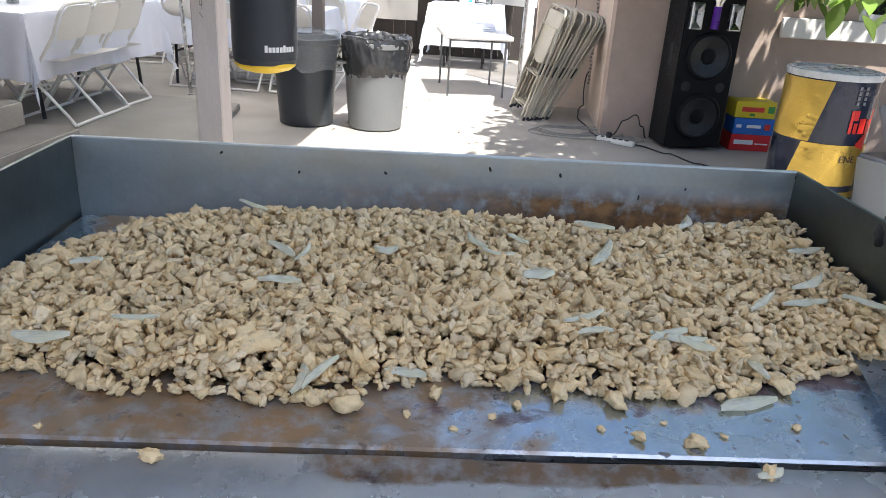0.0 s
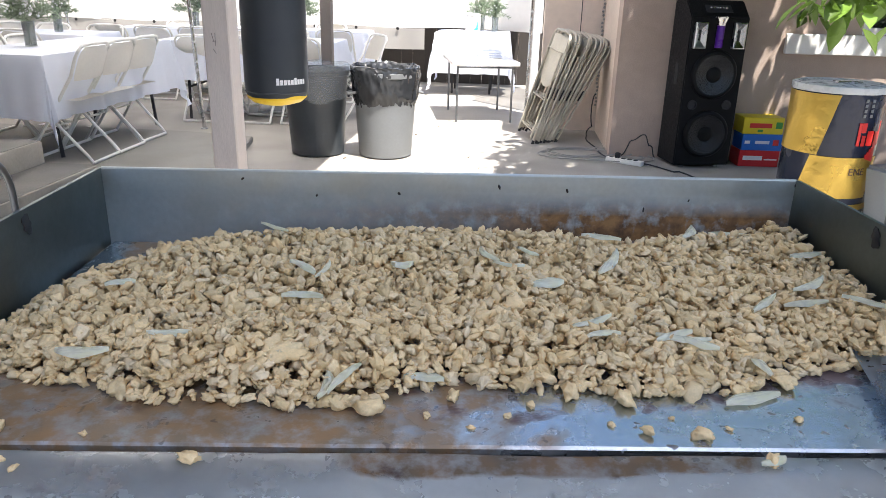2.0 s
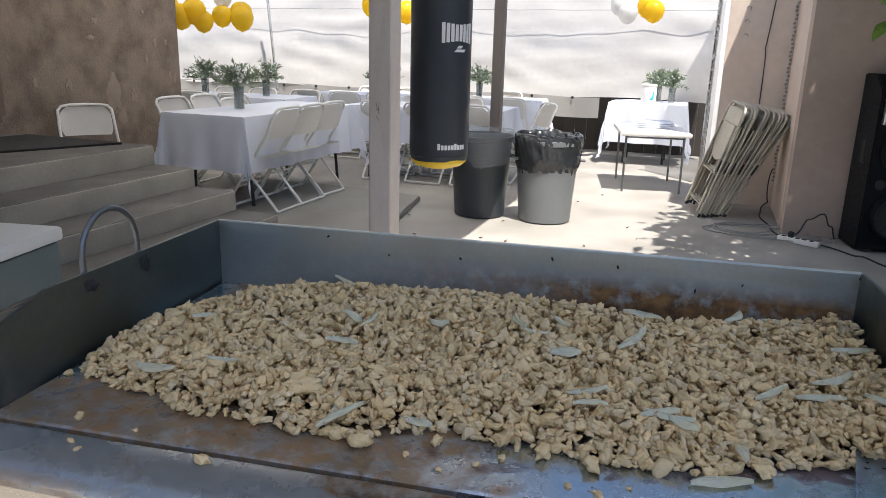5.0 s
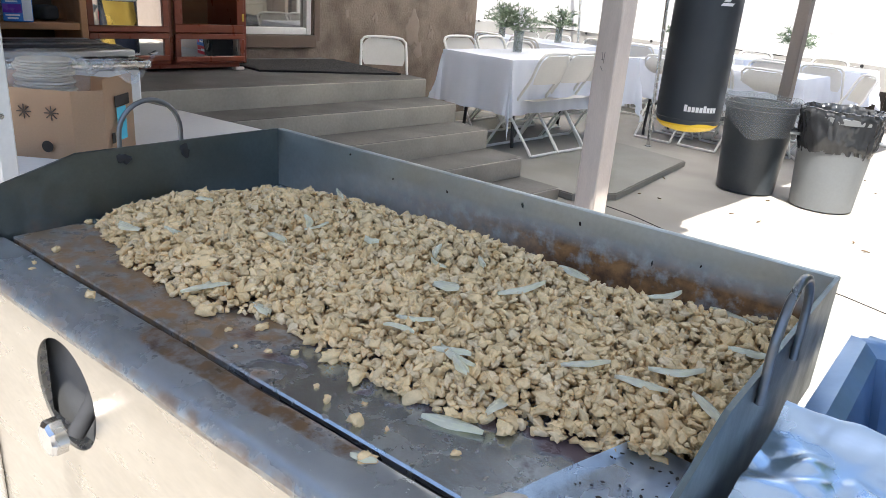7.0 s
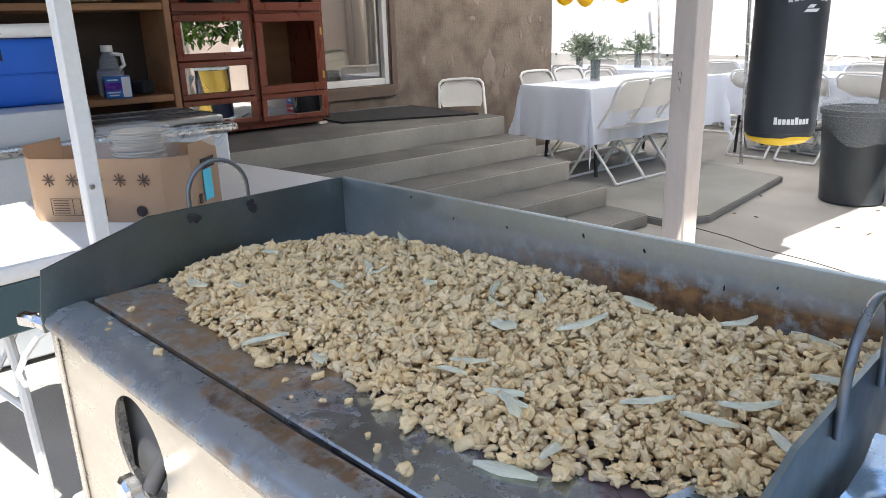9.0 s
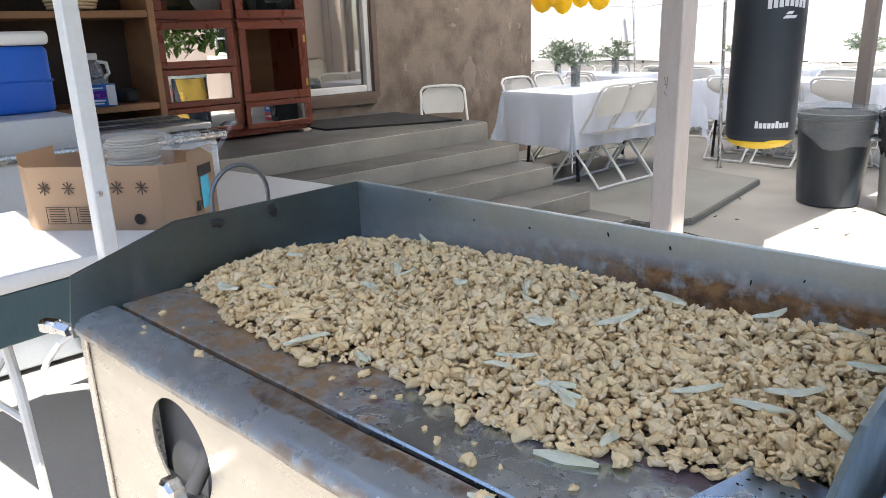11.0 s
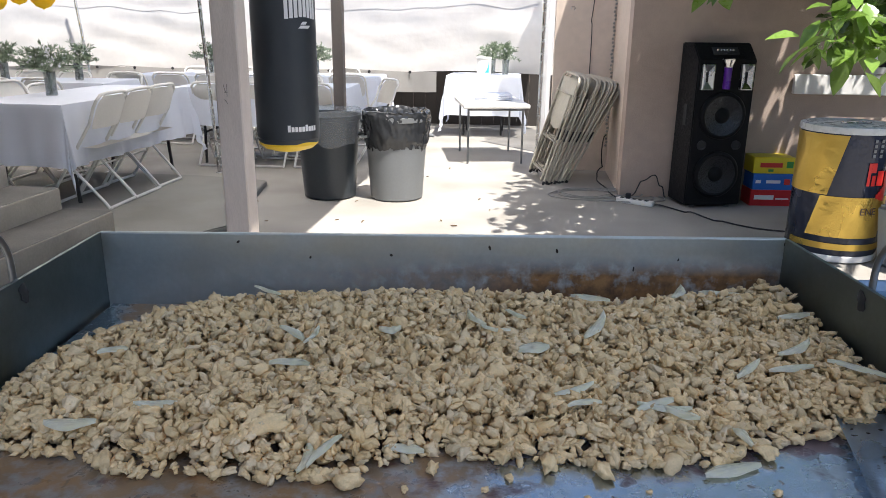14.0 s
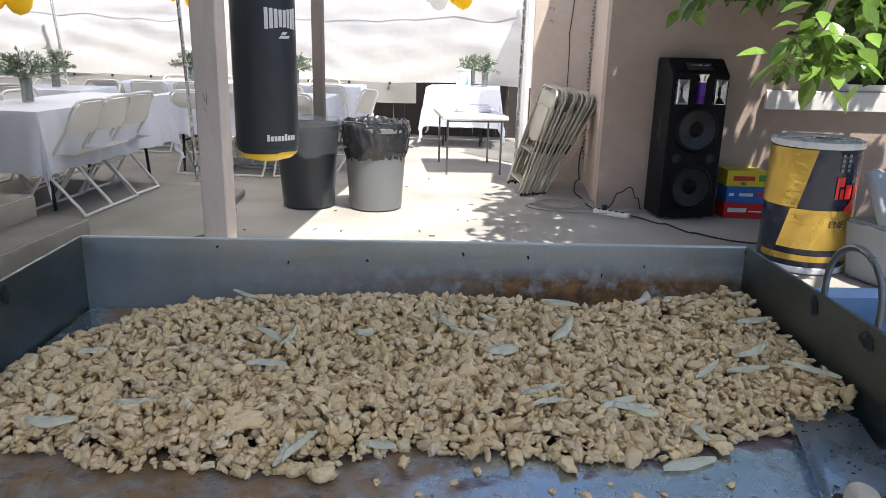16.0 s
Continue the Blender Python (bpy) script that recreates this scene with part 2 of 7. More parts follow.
M["cream_tortilla"] = material("cream_tortilla", (0.72, 0.62, 0.45), 0.8, vary=0.06, scale=30, bump=0.2)
M["chair_old"] = material("chair_old", (0.50, 0.46, 0.37), 0.42, metal=0.3, vary=0.2, scale=16, second=(0.2, 0.17, 0.13), amount=0.6, bump=0.3)
M["wood_handle"] = material("wood_handle", (0.62, 0.55, 0.44), 0.6, vary=0.1, stretch=(1, 6, 6), bump=0.15)
M["fence_dark"] = material("fence_dark", (0.045, 0.038, 0.033), 0.8, vary=0.3, scale=6, stretch=(4, 4, 0.5), bump=0.3)

M["tarp_grey"] = material("tarp_grey", (0.42, 0.40, 0.37), 0.7, vary=0.05, scale=3, second=(0.34, 0.32, 0.30), amount=0.4, bump=0.2, through_light=0.25)
M["tent_cloth"] = material("tent_cloth", (0.40, 0.44, 0.50), 0.8, vary=0.04, bump=0.1)
M["glass_vase"] = film_material("glass_vase", (0.25, 0.28, 0.28), 0.04, 0.6)
M["lid_grey"] = material("lid_grey", (0.50, 0.52, 0.52), 0.3, vary=0.06, scale=20, bump=0.1)
M["chest_grey"] = material("chest_grey", (0.24, 0.265, 0.29), 0.5, vary=0.06, scale=14, second=(0.19, 0.21, 0.235), amount=0.4, bump=0.1)
M["cord_grey"] = material("cord_grey", (0.30, 0.29, 0.27), 0.6, vary=0.1, bump=0.1)
M["shaded_pine"] = material("shaded_pine", (0.055, 0.032, 0.02), 0.7, vary=0.2, stretch=(4, 0.6, 4), bump=0.2)
M["jug_plastic"] = film_material("jug_plastic", (0.35, 0.37, 0.40), 0.12, 0.55)
M["window_glass"] = material("window_glass", (0.34, 0.33, 0.31), 0.03, metal=0.9, vary=0.05, scale=2, bump=0.0, gloss_vary=0.01)
M["speaker_black"] = material("speaker_black", (0.009, 0.009, 0.010), 0.55, vary=0.2, scale=60, fine=300, bump=0.3, spec=0.15)
M["horn_silver"] = material("horn_silver", (0.70, 0.71, 0.72), 0.28, metal=1.0, vary=0.05, bump=0.0)
M["teal"] = material("teal", (0.07, 0.115, 0.125), 0.4, vary=0.1, scale=6, bump=0.1)
M["canopy_cloth"] = material("canopy_cloth", (0.92, 0.90, 0.87), 0.8, vary=0.04, bump=0.1, through_light=0.78)
M["dark_rod"] = material("dark_rod", (0.19, 0.20, 0.21), 0.38, metal=0.8, vary=0.15, scale=30, bump=0.1)
M["glass_dark"] = material("glass_dark", (0.012, 0.014, 0.016), 0.03, vary=0.1, scale=3, bump=0.0, gloss_vary=0.0)
M["sill_white"] = material("sill_white", (0.82, 0.80, 0.76), 0.6, vary=0.05, scale=8, second=(0.7, 0.67, 0.62), amount=0.4, bump=0.2)
# blade steel tinted blue: part of the sky's reflection is in the colour
M["spatula"] = material("spatula", (0.74, 0.86, 0.99), 0.31, metal=0.9, vary=0.08, scale=18, fine=120, second=(0.42, 0.44, 0.46), amount=0.35, blotch=9, bump=0.15, relief=0.002)


# ---- mesh helpers ----
def thing(name, at=(0, 0, 0), turn=0.0, label="", category="", group="", kind=""):
    e = new(name)
    e.empty_display_size = 0.05
    e.matrix_world = pose(*at, 0, 0, turn)
    return tagged(e, label, category, group, kind)


def part(name, bm, mat, parent=None, label="", smooth=True):
    me = bpy.data.meshes.new(name)
    bmesh.ops.recalc_face_normals(bm, faces=bm.faces)
    bm.to_mesh(me)
    bm.free()
    for mm in mat if isinstance(mat, (list, tuple)) else [mat]:
        me.materials.append(mm)
    if smooth:
        me.polygons.foreach_set("use_smooth", [True] * len(me.polygons))
        me.set_sharp_from_angle(angle=radians(38))
    ob = new(name, me)
    if parent is not None:
        ob.parent = parent
    if label:
        ob["label"] = label
    return ob


def solid(name, bm, mat, label="", category="", group="", kind="", smooth=True):
    return tagged(part(name, bm, mat, None, "", smooth), label, category, group, kind)


def box(bm, c, s, bevel=0.0, m=None, seg=1):
    """A box of centre c and size s, its edges rounded, turned by m."""
    r = bmesh.ops.create_cube(bm, size=1.0)
    vs = r["verts"]
    bmesh.ops.transform(bm, matrix=Matrix.Translation(c) @ (m or Matrix()) @ Matrix.Diagonal((*s, 1)), verts=vs)
    if bevel:
        es = list({e for v in vs for e in v.link_edges})
        bmesh.ops.bevel(bm, geom=es, offset=bevel, segments=seg, profile=0.5, affect="EDGES")
    return bm


def boxed(c, s, bevel=0.0, m=None, seg=1):
    return box(bmesh.new(), c, s, bevel, m, seg)


def tube(bm, pts, r, n=8, closed=False):
    """A round bar through pts."""
    pts = [Vector(p) for p in pts]
    rings, up = [], None
    for i, p in enumerate(pts):
        a = pts[i - 1] if i or closed else p
        b = pts[(i + 1) % len(pts)] if i + 1 < len(pts) or closed else p
        d = (b - a).normalized()
        if up is None:
            up = d.orthogonal().normalized()
        up = (up - d * up.dot(d)).normalized()
        side = d.cross(up)
        rr = r[i] if isinstance(r, (list, tuple)) else r
        rings.append([bm.verts.new(p + (up * math.cos(k * math.tau / n) + side * math.sin(k * math.tau / n)) * rr) for k in range(n)])
    for i in range(len(rings) - (0 if closed else 1)):
        a, b = rings[i], rings[(i + 1) % len(rings)]
        for k in range(n):
            bm.faces.new((a[k], a[(k + 1) % n], b[(k + 1) % n], b[k]))
    if not closed:
        bm.faces.new(rings[0])
        bm.faces.new(rings[-1])
    return bm


def lathe(bm, profile, n=24, centre=(0, 0, 0), wobble=None, caps=True):
    """Turns (radius, height) rows about the upright axis; wobble(angle, row) scales the radius."""
    rings = []
    for j, (r, z) in enumerate(profile):
        ring = []
        for k in range(n):
            a = k * math.tau / n
            w = wobble(a, j) if wobble else 1.0
            ring.append(bm.verts.new((centre[0] + r * w * math.cos(a), centre[1] + r * w * math.sin(a), centre[2] + z)))
        rings.append(ring)
    for a, b in zip(rings, rings[1:]):
        for k in range(n):
            bm.faces.new((a[k], a[(k + 1) % n], b[(k + 1) % n], b[k]))
    for ring, r in ((rings[0], profile[0][0]), (rings[-1], profile[-1][0])):
        if caps and r > 1e-4:
            bm.faces.new(ring)
    return bm


def arc(c, r, a0, a1, n, plane="xz"):
    out = []
    for i in range(n + 1):
        a = radians(a0 + (a1 - a0) * i / n)
        u, v = r * math.cos(a), r * math.sin(a)
        out.append((c[0] + u, c[1], c[2] + v) if plane == "xz" else (c[0], c[1] + u, c[2] + v) if plane == "yz" else (c[0] + u, c[1] + v, c[2]))
    return out


def sheet(bm, nx, ny, f):
    """A grid of points f(i / nx, j / ny)."""
    g = [[bm.verts.new(f(i / nx, j / ny)) for j in range(ny + 1)] for i in range(nx + 1)]
    for i in range(nx):
        for j in range(ny):
            bm.faces.new((g[i][j], g[i + 1][j], g[i + 1][j + 1], g[i][j + 1]))
    return bm


def prism(bm, outline, z0, z1):
    """An upright prism over an outline of (x, y)."""
    a = [bm.verts.new((x, y, z0)) for x, y in outline]
    b = [bm.verts.new((x, y, z1)) for x, y in outline]
    bm.faces.new(a), bm.faces.new(b)
    for i in range(len(a)):
        j = (i + 1) % len(a)
        bm.faces.new((a[i], a[j], b[j], b[i]))
    return bm


def lettering(name, words, size, mat, parent, m, depth=0.0015, label="", bold=0.0, align="LEFT"):
    """Raised lettering in the built-in font."""
    cu = bpy.data.curves.new(name, "FONT")
    cu.body, cu.size, cu.extrude, cu.align_x, cu.offset = words, size, depth, align, bold
    ob = bpy.data.objects.new(name, cu)
    me = bpy.data.meshes.new_from_object(ob)
    bpy.data.objects.remove(ob)
    bpy.data.curves.remove(cu)
    me.materials.append(mat)
    t = new(name, me)
    t.parent = parent
    t.matrix_local = m
    if label:
        t["label"] = label
    return t


def wrap(ob, radius):
    """Bends a flat lettering, drawn in x and z about y = 0, round an upright cylinder of that radius centred on the parent."""
    for v in ob.data.vertices:
        a = v.co.x / radius
        r = radius + v.co.z
        v.co = Vector((r * math.sin(a), -r * math.cos(a), v.co.y))
    return ob


# ---- ground, walls, roofs ----
g = bmesh.new()
sheet(g, 60, 60, lambda u, v: ((u - 0.5) * 90, (v - 0.5) * 90, 0.0))
solid("ground", g, M["concrete"], "weathered grey-tan concrete patio ground, partly in sun", "ground", kind="structure")
g = bmesh.new()
prism(g, [(-4.5, 4.16), (-1.86, 4.16), (-1.70, 4.45), (-1.97, 5.95), (-2.6, 6.05), (-4.5, 6.05)], 0.002, 0.05)
bmesh.ops.bevel(g, geom=[e for e in g.edges if all(v.co.z > 0.04 for v in e.verts)], offset=0.008, segments=2, affect="EDGES")
solid("concrete_slab", g, M["slab_concrete"], "low raised concrete slab at the foot of the steps", "slab", kind="structure")

STEPS = [(-1.93, 0.08), (-2.27, 0.21), (-2.60, 0.345), (-2.93, 0.475), (-3.26, 0.61)]
stairs = tagged(thing("stairs"), "worn concrete porch stairs with painted edges", "stairs", kind="structure")
for i, (x, z) in enumerate(STEPS):
    x0 = STEPS[i + 1][0] - 0.0 if i < 4 else -4.60
    b = bmesh.new()
    y0 = 1.66 if i < 4 else -2.87
    box(b, ((x + x0) / 2, (y0 + 4.11) / 2, z / 2), (x - x0 - 0.002, 4.11 - y0, z), 0.012, seg=2)
    st = part("landing" if i == 4 else "step", b, M["step_concrete"], stairs)
    part("tread", boxed(((x + x0) / 2 - 0.005, (y0 + 4.11) / 2, z + 0.0005), (x - x0 - 0.014, 4.10 - y0, 0.005), 0.002), M["tread_dark"], st, "dark foot-worn tread")


def wall(name, a, b, z0, z1, thick, mat, holes=(), label=""):
    """A wall from plan point a to b, its face along that line and its thickness to the right; holes are (from, to, low, high) along it."""
    a, b = Vector((*a, 0)), Vector((*b, 0))
    d = (b - a).normalized()
    nrm = Vector((d.y, -d.x, 0))
    L = (b - a).length
    bm = bmesh.new()
    cuts = sorted({0.0, L, *[h[0] for h in holes], *[h[1] for h in holes]})
    for s, e in zip(cuts, cuts[1:]):
        spans = [(z0, z1)]
        for h in holes:
            if h[0] <= s + 1e-6 and h[1] >= e - 1e-6:
                spans = [(z0, h[2]), (h[3], z1)]
        for p, q in spans:
            if q - p > 1e-4:
                c = a + d * (s + e) / 2 + nrm * thick / 2 + Vector((0, 0, (p + q) / 2))
                box(bm, c, (e - s, thick, q - p), 0, Matrix.Rotation(math.atan2(d.y, d.x), 4, "Z"))
    return solid(name, bm, mat, label, "wall", kind="structure", smooth=False)


# house on the porch side, its face at x = -4.6
west = wall("wall_west", (-4.60, 6.07), (-4.60, -3.2), 0, 3.0, 0.22, M["rough_plaster"], holes=[(2.07, 3.05, 0.80, 2.2)],
     label="rough patched brown plaster house wall")
rw = random.Random(31)


def plaster_chip(y, z, w, h):
    """A flake of newer plaster standing a little proud of the wall, with a ragged outline."""
    ph = rw.uniform(0, 9)
    bm = bmesh.new()
    rings = []
    for k, x in ((1.0, 0.0), (0.96, 0.004), (0.80, 0.006)):
        ring = []
        for i in range(26):
            a = i * math.tau / 26
            r = k * (1 + 0.6 * noise.noise((math.cos(a) * 1.6 + ph, math.sin(a) * 1.6, ph)) + 0.3 * noise.noise((math.cos(a) * 4, math.sin(a) * 4, ph)))
            ring.append(bm.verts.new((x, r * w / 2 * math.cos(a), r * h / 2 * math.sin(a))))
        rings.append(ring)
    for r0, r1 in zip(rings, rings[1:]):
        for i in range(26):
            bm.faces.new((r0[i], r0[(i + 1) % 26], r1[(i + 1) % 26], r1[i]))
    bm.faces.new(rings[-1])
    part("plaster_patch", bm, M["bare_plaster"], west, "paler ragged patch of plaster").location = (-4.6005, y, z)


plaster_chip(5.19, 0.86, 0.19, 0.30)
plaster_chip(5.26, 0.66, 0.12, 0.13)
plaster_chip(4.86, 0.78, 0.07, 0.08)
for i in range(24):
    plaster_chip(rw.uniform(4.15, 6.0), rw.uniform(0.66, 2.3), rw.uniform(0.03, 0.085), rw.uniform(0.03, 0.10))
tap = thing("garden_tap", (-4.60, 4.62, 0.62), 0, "small brass garden tap low on the plaster wall", "tap")
part("pipe", tube(bmesh.new(), [(0.0, 0, 0.06), (0.05, 0, 0.06), (0.07, 0, 0.045), (0.072, 0, 0.0)], 0.010, 8), M["gold"], tap)
part("wheel", lathe(bmesh.new(), [(0.0, 0.095), (0.022, 0.095), (0.024, 0.10), (0.0, 0.104)], 12, (0.05, 0, 0)), M["rubber"], tap)
part("stem", tube(bmesh.new(), [(0.05, 0, 0.06), (0.05, 0, 0.098)], 0.005, 6), M["gold"], tap)
wall("wall_west_end", (-8.0, 6.07), (-4.82, 6.07), 0, 3.0, 0.22, M["rough_plaster"], label="rough plaster return of the house wall")
# stuccoed house on the speaker's side
wall("wall_east", (1.01, 6.02), (9.0, 6.10), 0, 3.2, -0.2, M["stucco"], holes=[(1.80, 3.4, 1.0, 2.0)], label="tan stucco house wall dappled by leaf shade")
wall("wall_east_side", (1.01, 6.222), (1.01, 7.15), 0, 3.2, 0.2, M["stucco_lit"], label="tan stucco side of the house corner")
wall("wall_niche", (0.46, 7.15), (1.01, 7.15), 0, 3.2, -0.2, M["stucco_lit"], label="plain tan stucco wall behind the stacked chairs")
wall("wall_far_east", (9.2, 6.1), (9.2, -9), 0, 3.0, -0.2, M["stucco"], label="plain stucco boundary wall")
wall("wall_south", (-9, -9.2), (9.2, -9.2), 0, 2.4, 0.2, M["stucco"], label="plain stucco boundary wall")
wall("wall_north", (-14, 13.5), (9.2, 13.5), 0, 2.2, -0.2, M["stucco"], label="plain boundary wall beyond the tarp")
# added unseen: porch roof outlined to place its shade, pale cloth canopy above the tables
g = bmesh.new()
prism(g, [(-9.0, -3.5), (-1.75, -3.5), (-1.75, 0.10), (-0.35, 0.10), (-0.35, 3.5), (-9.0, 3.5)], 2.56, 2.68)
solid("porch_roof", g, M["dark_post"], "plain unseen porch roof, outlined to cast the porch shade", "roof", kind="structure", smooth=False)
solid("patio_canopy", boxed((-4.735, 5.952, 2.60), (8.53, 4.9, 0.02)), M["canopy_cloth"], "unseen pale cloth canopy stretched above the tables", "canopy", kind="structure")

win2 = tagged(thing("window_2", (2.81, 6.036, 1.0), 0.57), "dark house window with a pale frame above a white ledge", "window", kind="structure")
for x, w in ((0.03, 0.055), (0.55, 0.04), (1.57, 0.055)):
    part("window_frame", boxed((x, 0.05, 0.5), (w, 0.06, 0.996), 0.003), M["white_metal"], win2)
for z in (0.03, 0.30, 0.97):
    part("window_frame", boxed((0.80, 0.052, z), (1.48, 0.05, 0.05 if z != 0.30 else 0.03), 0.003), M["white_metal"], win2)
part("pane", boxed((0.80, 0.07, 0.5), (1.59, 0.008, 0.99)), M["glass_dark"], win2, "dark reflecting pane")
solid("window_ledge", boxed((3.45, 6.014, 0.925), (2.40, 0.045, 0.148), 0.006, Matrix.Rotation(0.01, 4, "Z")), M["sill_white"], "white painted ledge below the house window", "ledge", kind="structure")

# a crack in the paving by the slab, and a scatter of dry leaves
pts = [(-1.72 + 0.27 * i, 4.28 - 0.055 * i + 0.02 * math.sin(i * 2.3), 0.0005) for i in range(9)]
solid("paving_crack", tube(bmesh.new(), pts, 0.004, 5), M["dark_inside"], "thin dark crack in the concrete paving", "crack", kind="structure")
rl = random.Random(4)
for i in range(22):
    x, y = rl.uniform(-1.9, 1.6), rl.uniform(4.6, 7.2)
    bm = bmesh.new()
    ln, wd = rl.uniform(0.02, 0.045), rl.uniform(0.010, 0.018)
    sheet(bm, 6, 2, lambda u, v: ((u - 0.5) * ln, (v - 0.5) * wd * math.sin(math.pi * min(max(u, 0.05), 0.95)), 0.004 + 0.006 * (v - 0.5) ** 2 * 4 + 0.004 * u))
    lf = solid("dry_leaf", bm, M["dry_leaf"], "small curled dry brown leaf on the paving", "leaf", "dry leaves")
    lf.matrix_world = pose(x, y, 0.0, 0, 0, rl.uniform(0, 360))

# ---- the griddle ----
G_AT, G_TURN, GW, GZ = (-0.317, 0.896), 6.4, 0.872, 0.938
RIM = 1.034 - GZ


def stained_steel(name, rough, rust_low, rust_high, rust_amount, metal=1.0, tint=(0.23, 0.24, 0.25), streak=(1, 1, 1), band=None, rust_scale=5.0, spread=None):
    """Bare steel with heat tint, grease film and rust patches; band = (axis, from, to) keeps the rust near one edge."""
    m = bpy.data.materials.new(name)
    m.use_nodes = True
    n, l = m.node_tree.nodes, m.node_tree.links
    p = n["Principled BSDF"]
    co = n.new("ShaderNodeTexCoord")
    mp = n.new("ShaderNodeMapping")
    mp.inputs["Scale"].default_value = streak
    l.new(co.outputs["Object"], mp.inputs[0])

    def noise_tex(scale, detail=6, rough_n=0.6):
        t = n.new("ShaderNodeTexNoise")
        t.inputs["Scale"].default_value, t.inputs["Detail"].default_value, t.inputs["Roughness"].default_value = scale, detail, rough_n
        l.new(mp.outputs[0], t.inputs["Vector"])
        return t.outputs[0]

    def rng(src, a, b, c, d):
        r = n.new("ShaderNodeMapRange")
        for i, v in enumerate((a, b, c, d)):
            r.inputs[i + 1].default_value = v
        l.new(src, r.inputs[0])
        return r.outputs[0]

    def mixc(f, a, b):
        x = n.new("ShaderNodeMix")
        x.data_type = "RGBA"
        l.new(f, x.inputs[0])
        for k, v in ((6, a), (7, b)):
            if isinstance(v, tuple):
                x.inputs[k].default_value = (*v, 1)
            else:
                l.new(v, x.inputs[k])
        return x.outputs[2]

    def mul(a, b):
        x = n.new("ShaderNodeMath")
        x.operation = "MULTIPLY"
        for k, v in ((0, a), (1, b)):
            if isinstance(v, float):
                x.inputs[k].default_value = v
            else:
                l.new(v, x.inputs[k])
        return x.outputs[0]

    heat = rng(noise_tex(6.5), 0.45, 0.65, 0.0, 0.55)
    steel = mixc(heat, tint, tuple(c * f for c, f in zip(tint, (0.80, 0.77, 0.72))))
    fine = rng(noise_tex(150, 3), 0.3, 0.7, 0.0, 0.3)
    steel = mixc(fine, steel, tuple(c * 0.7 for c in tint))
    rust = mul(rng(noise_tex(rust_scale), rust_low, rust_high, 0.0, 1.0), rng(noise_tex(38), 0.34, 0.50, 0.35, 1.0))
    if band:
        s = n.new("ShaderNodeSeparateXYZ")
        l.new(co.outputs["Object"], s.inputs[0])
        w = rng(s.outputs[band[0]], band[1], band[2], 1.0, 0.0)
        rust = mul(rust, w)
        if spread:
            rust = mul(rust, mul(rng(s.outputs[0], spread[0], spread[1], 0.12, 1.0), rng(s.outputs[0], spread[2], spread[3], 1.0, 0.1)))
    rust = mul(rust, rust_amount)
    rustc = mixc(rng(noise_tex(60), 0.35, 0.65, 0.0, 1.0), (0.31, 0.155, 0.055), (0.10, 0.050, 0.022))
    l.new(mixc(rust, steel, rustc), p.inputs["Base Color"])
    l.new(rng(rust, 0, 1, metal, 0.0), p.inputs["Metallic"])
    rr = n.new("ShaderNodeMath")
    rr.operation = "ADD"
    l.new(rng(noise_tex(24), 0.3, 0.7, rough - 0.08, rough + 0.12), rr.inputs[0])
    l.new(rng(rust, 0, 1, 0.0, 0.45), rr.inputs[1])
    l.new(rr.outputs[0], p.inputs["Roughness"])
    b = n.new("ShaderNodeBump")
    b.inputs["Strength"].default_value, b.inputs["Distance"].default_value = 0.12, 0.002
    l.new(noise_tex(90), b.inputs["Height"])
    l.new(b.outputs[0], p.inputs["Normal"])
    return m




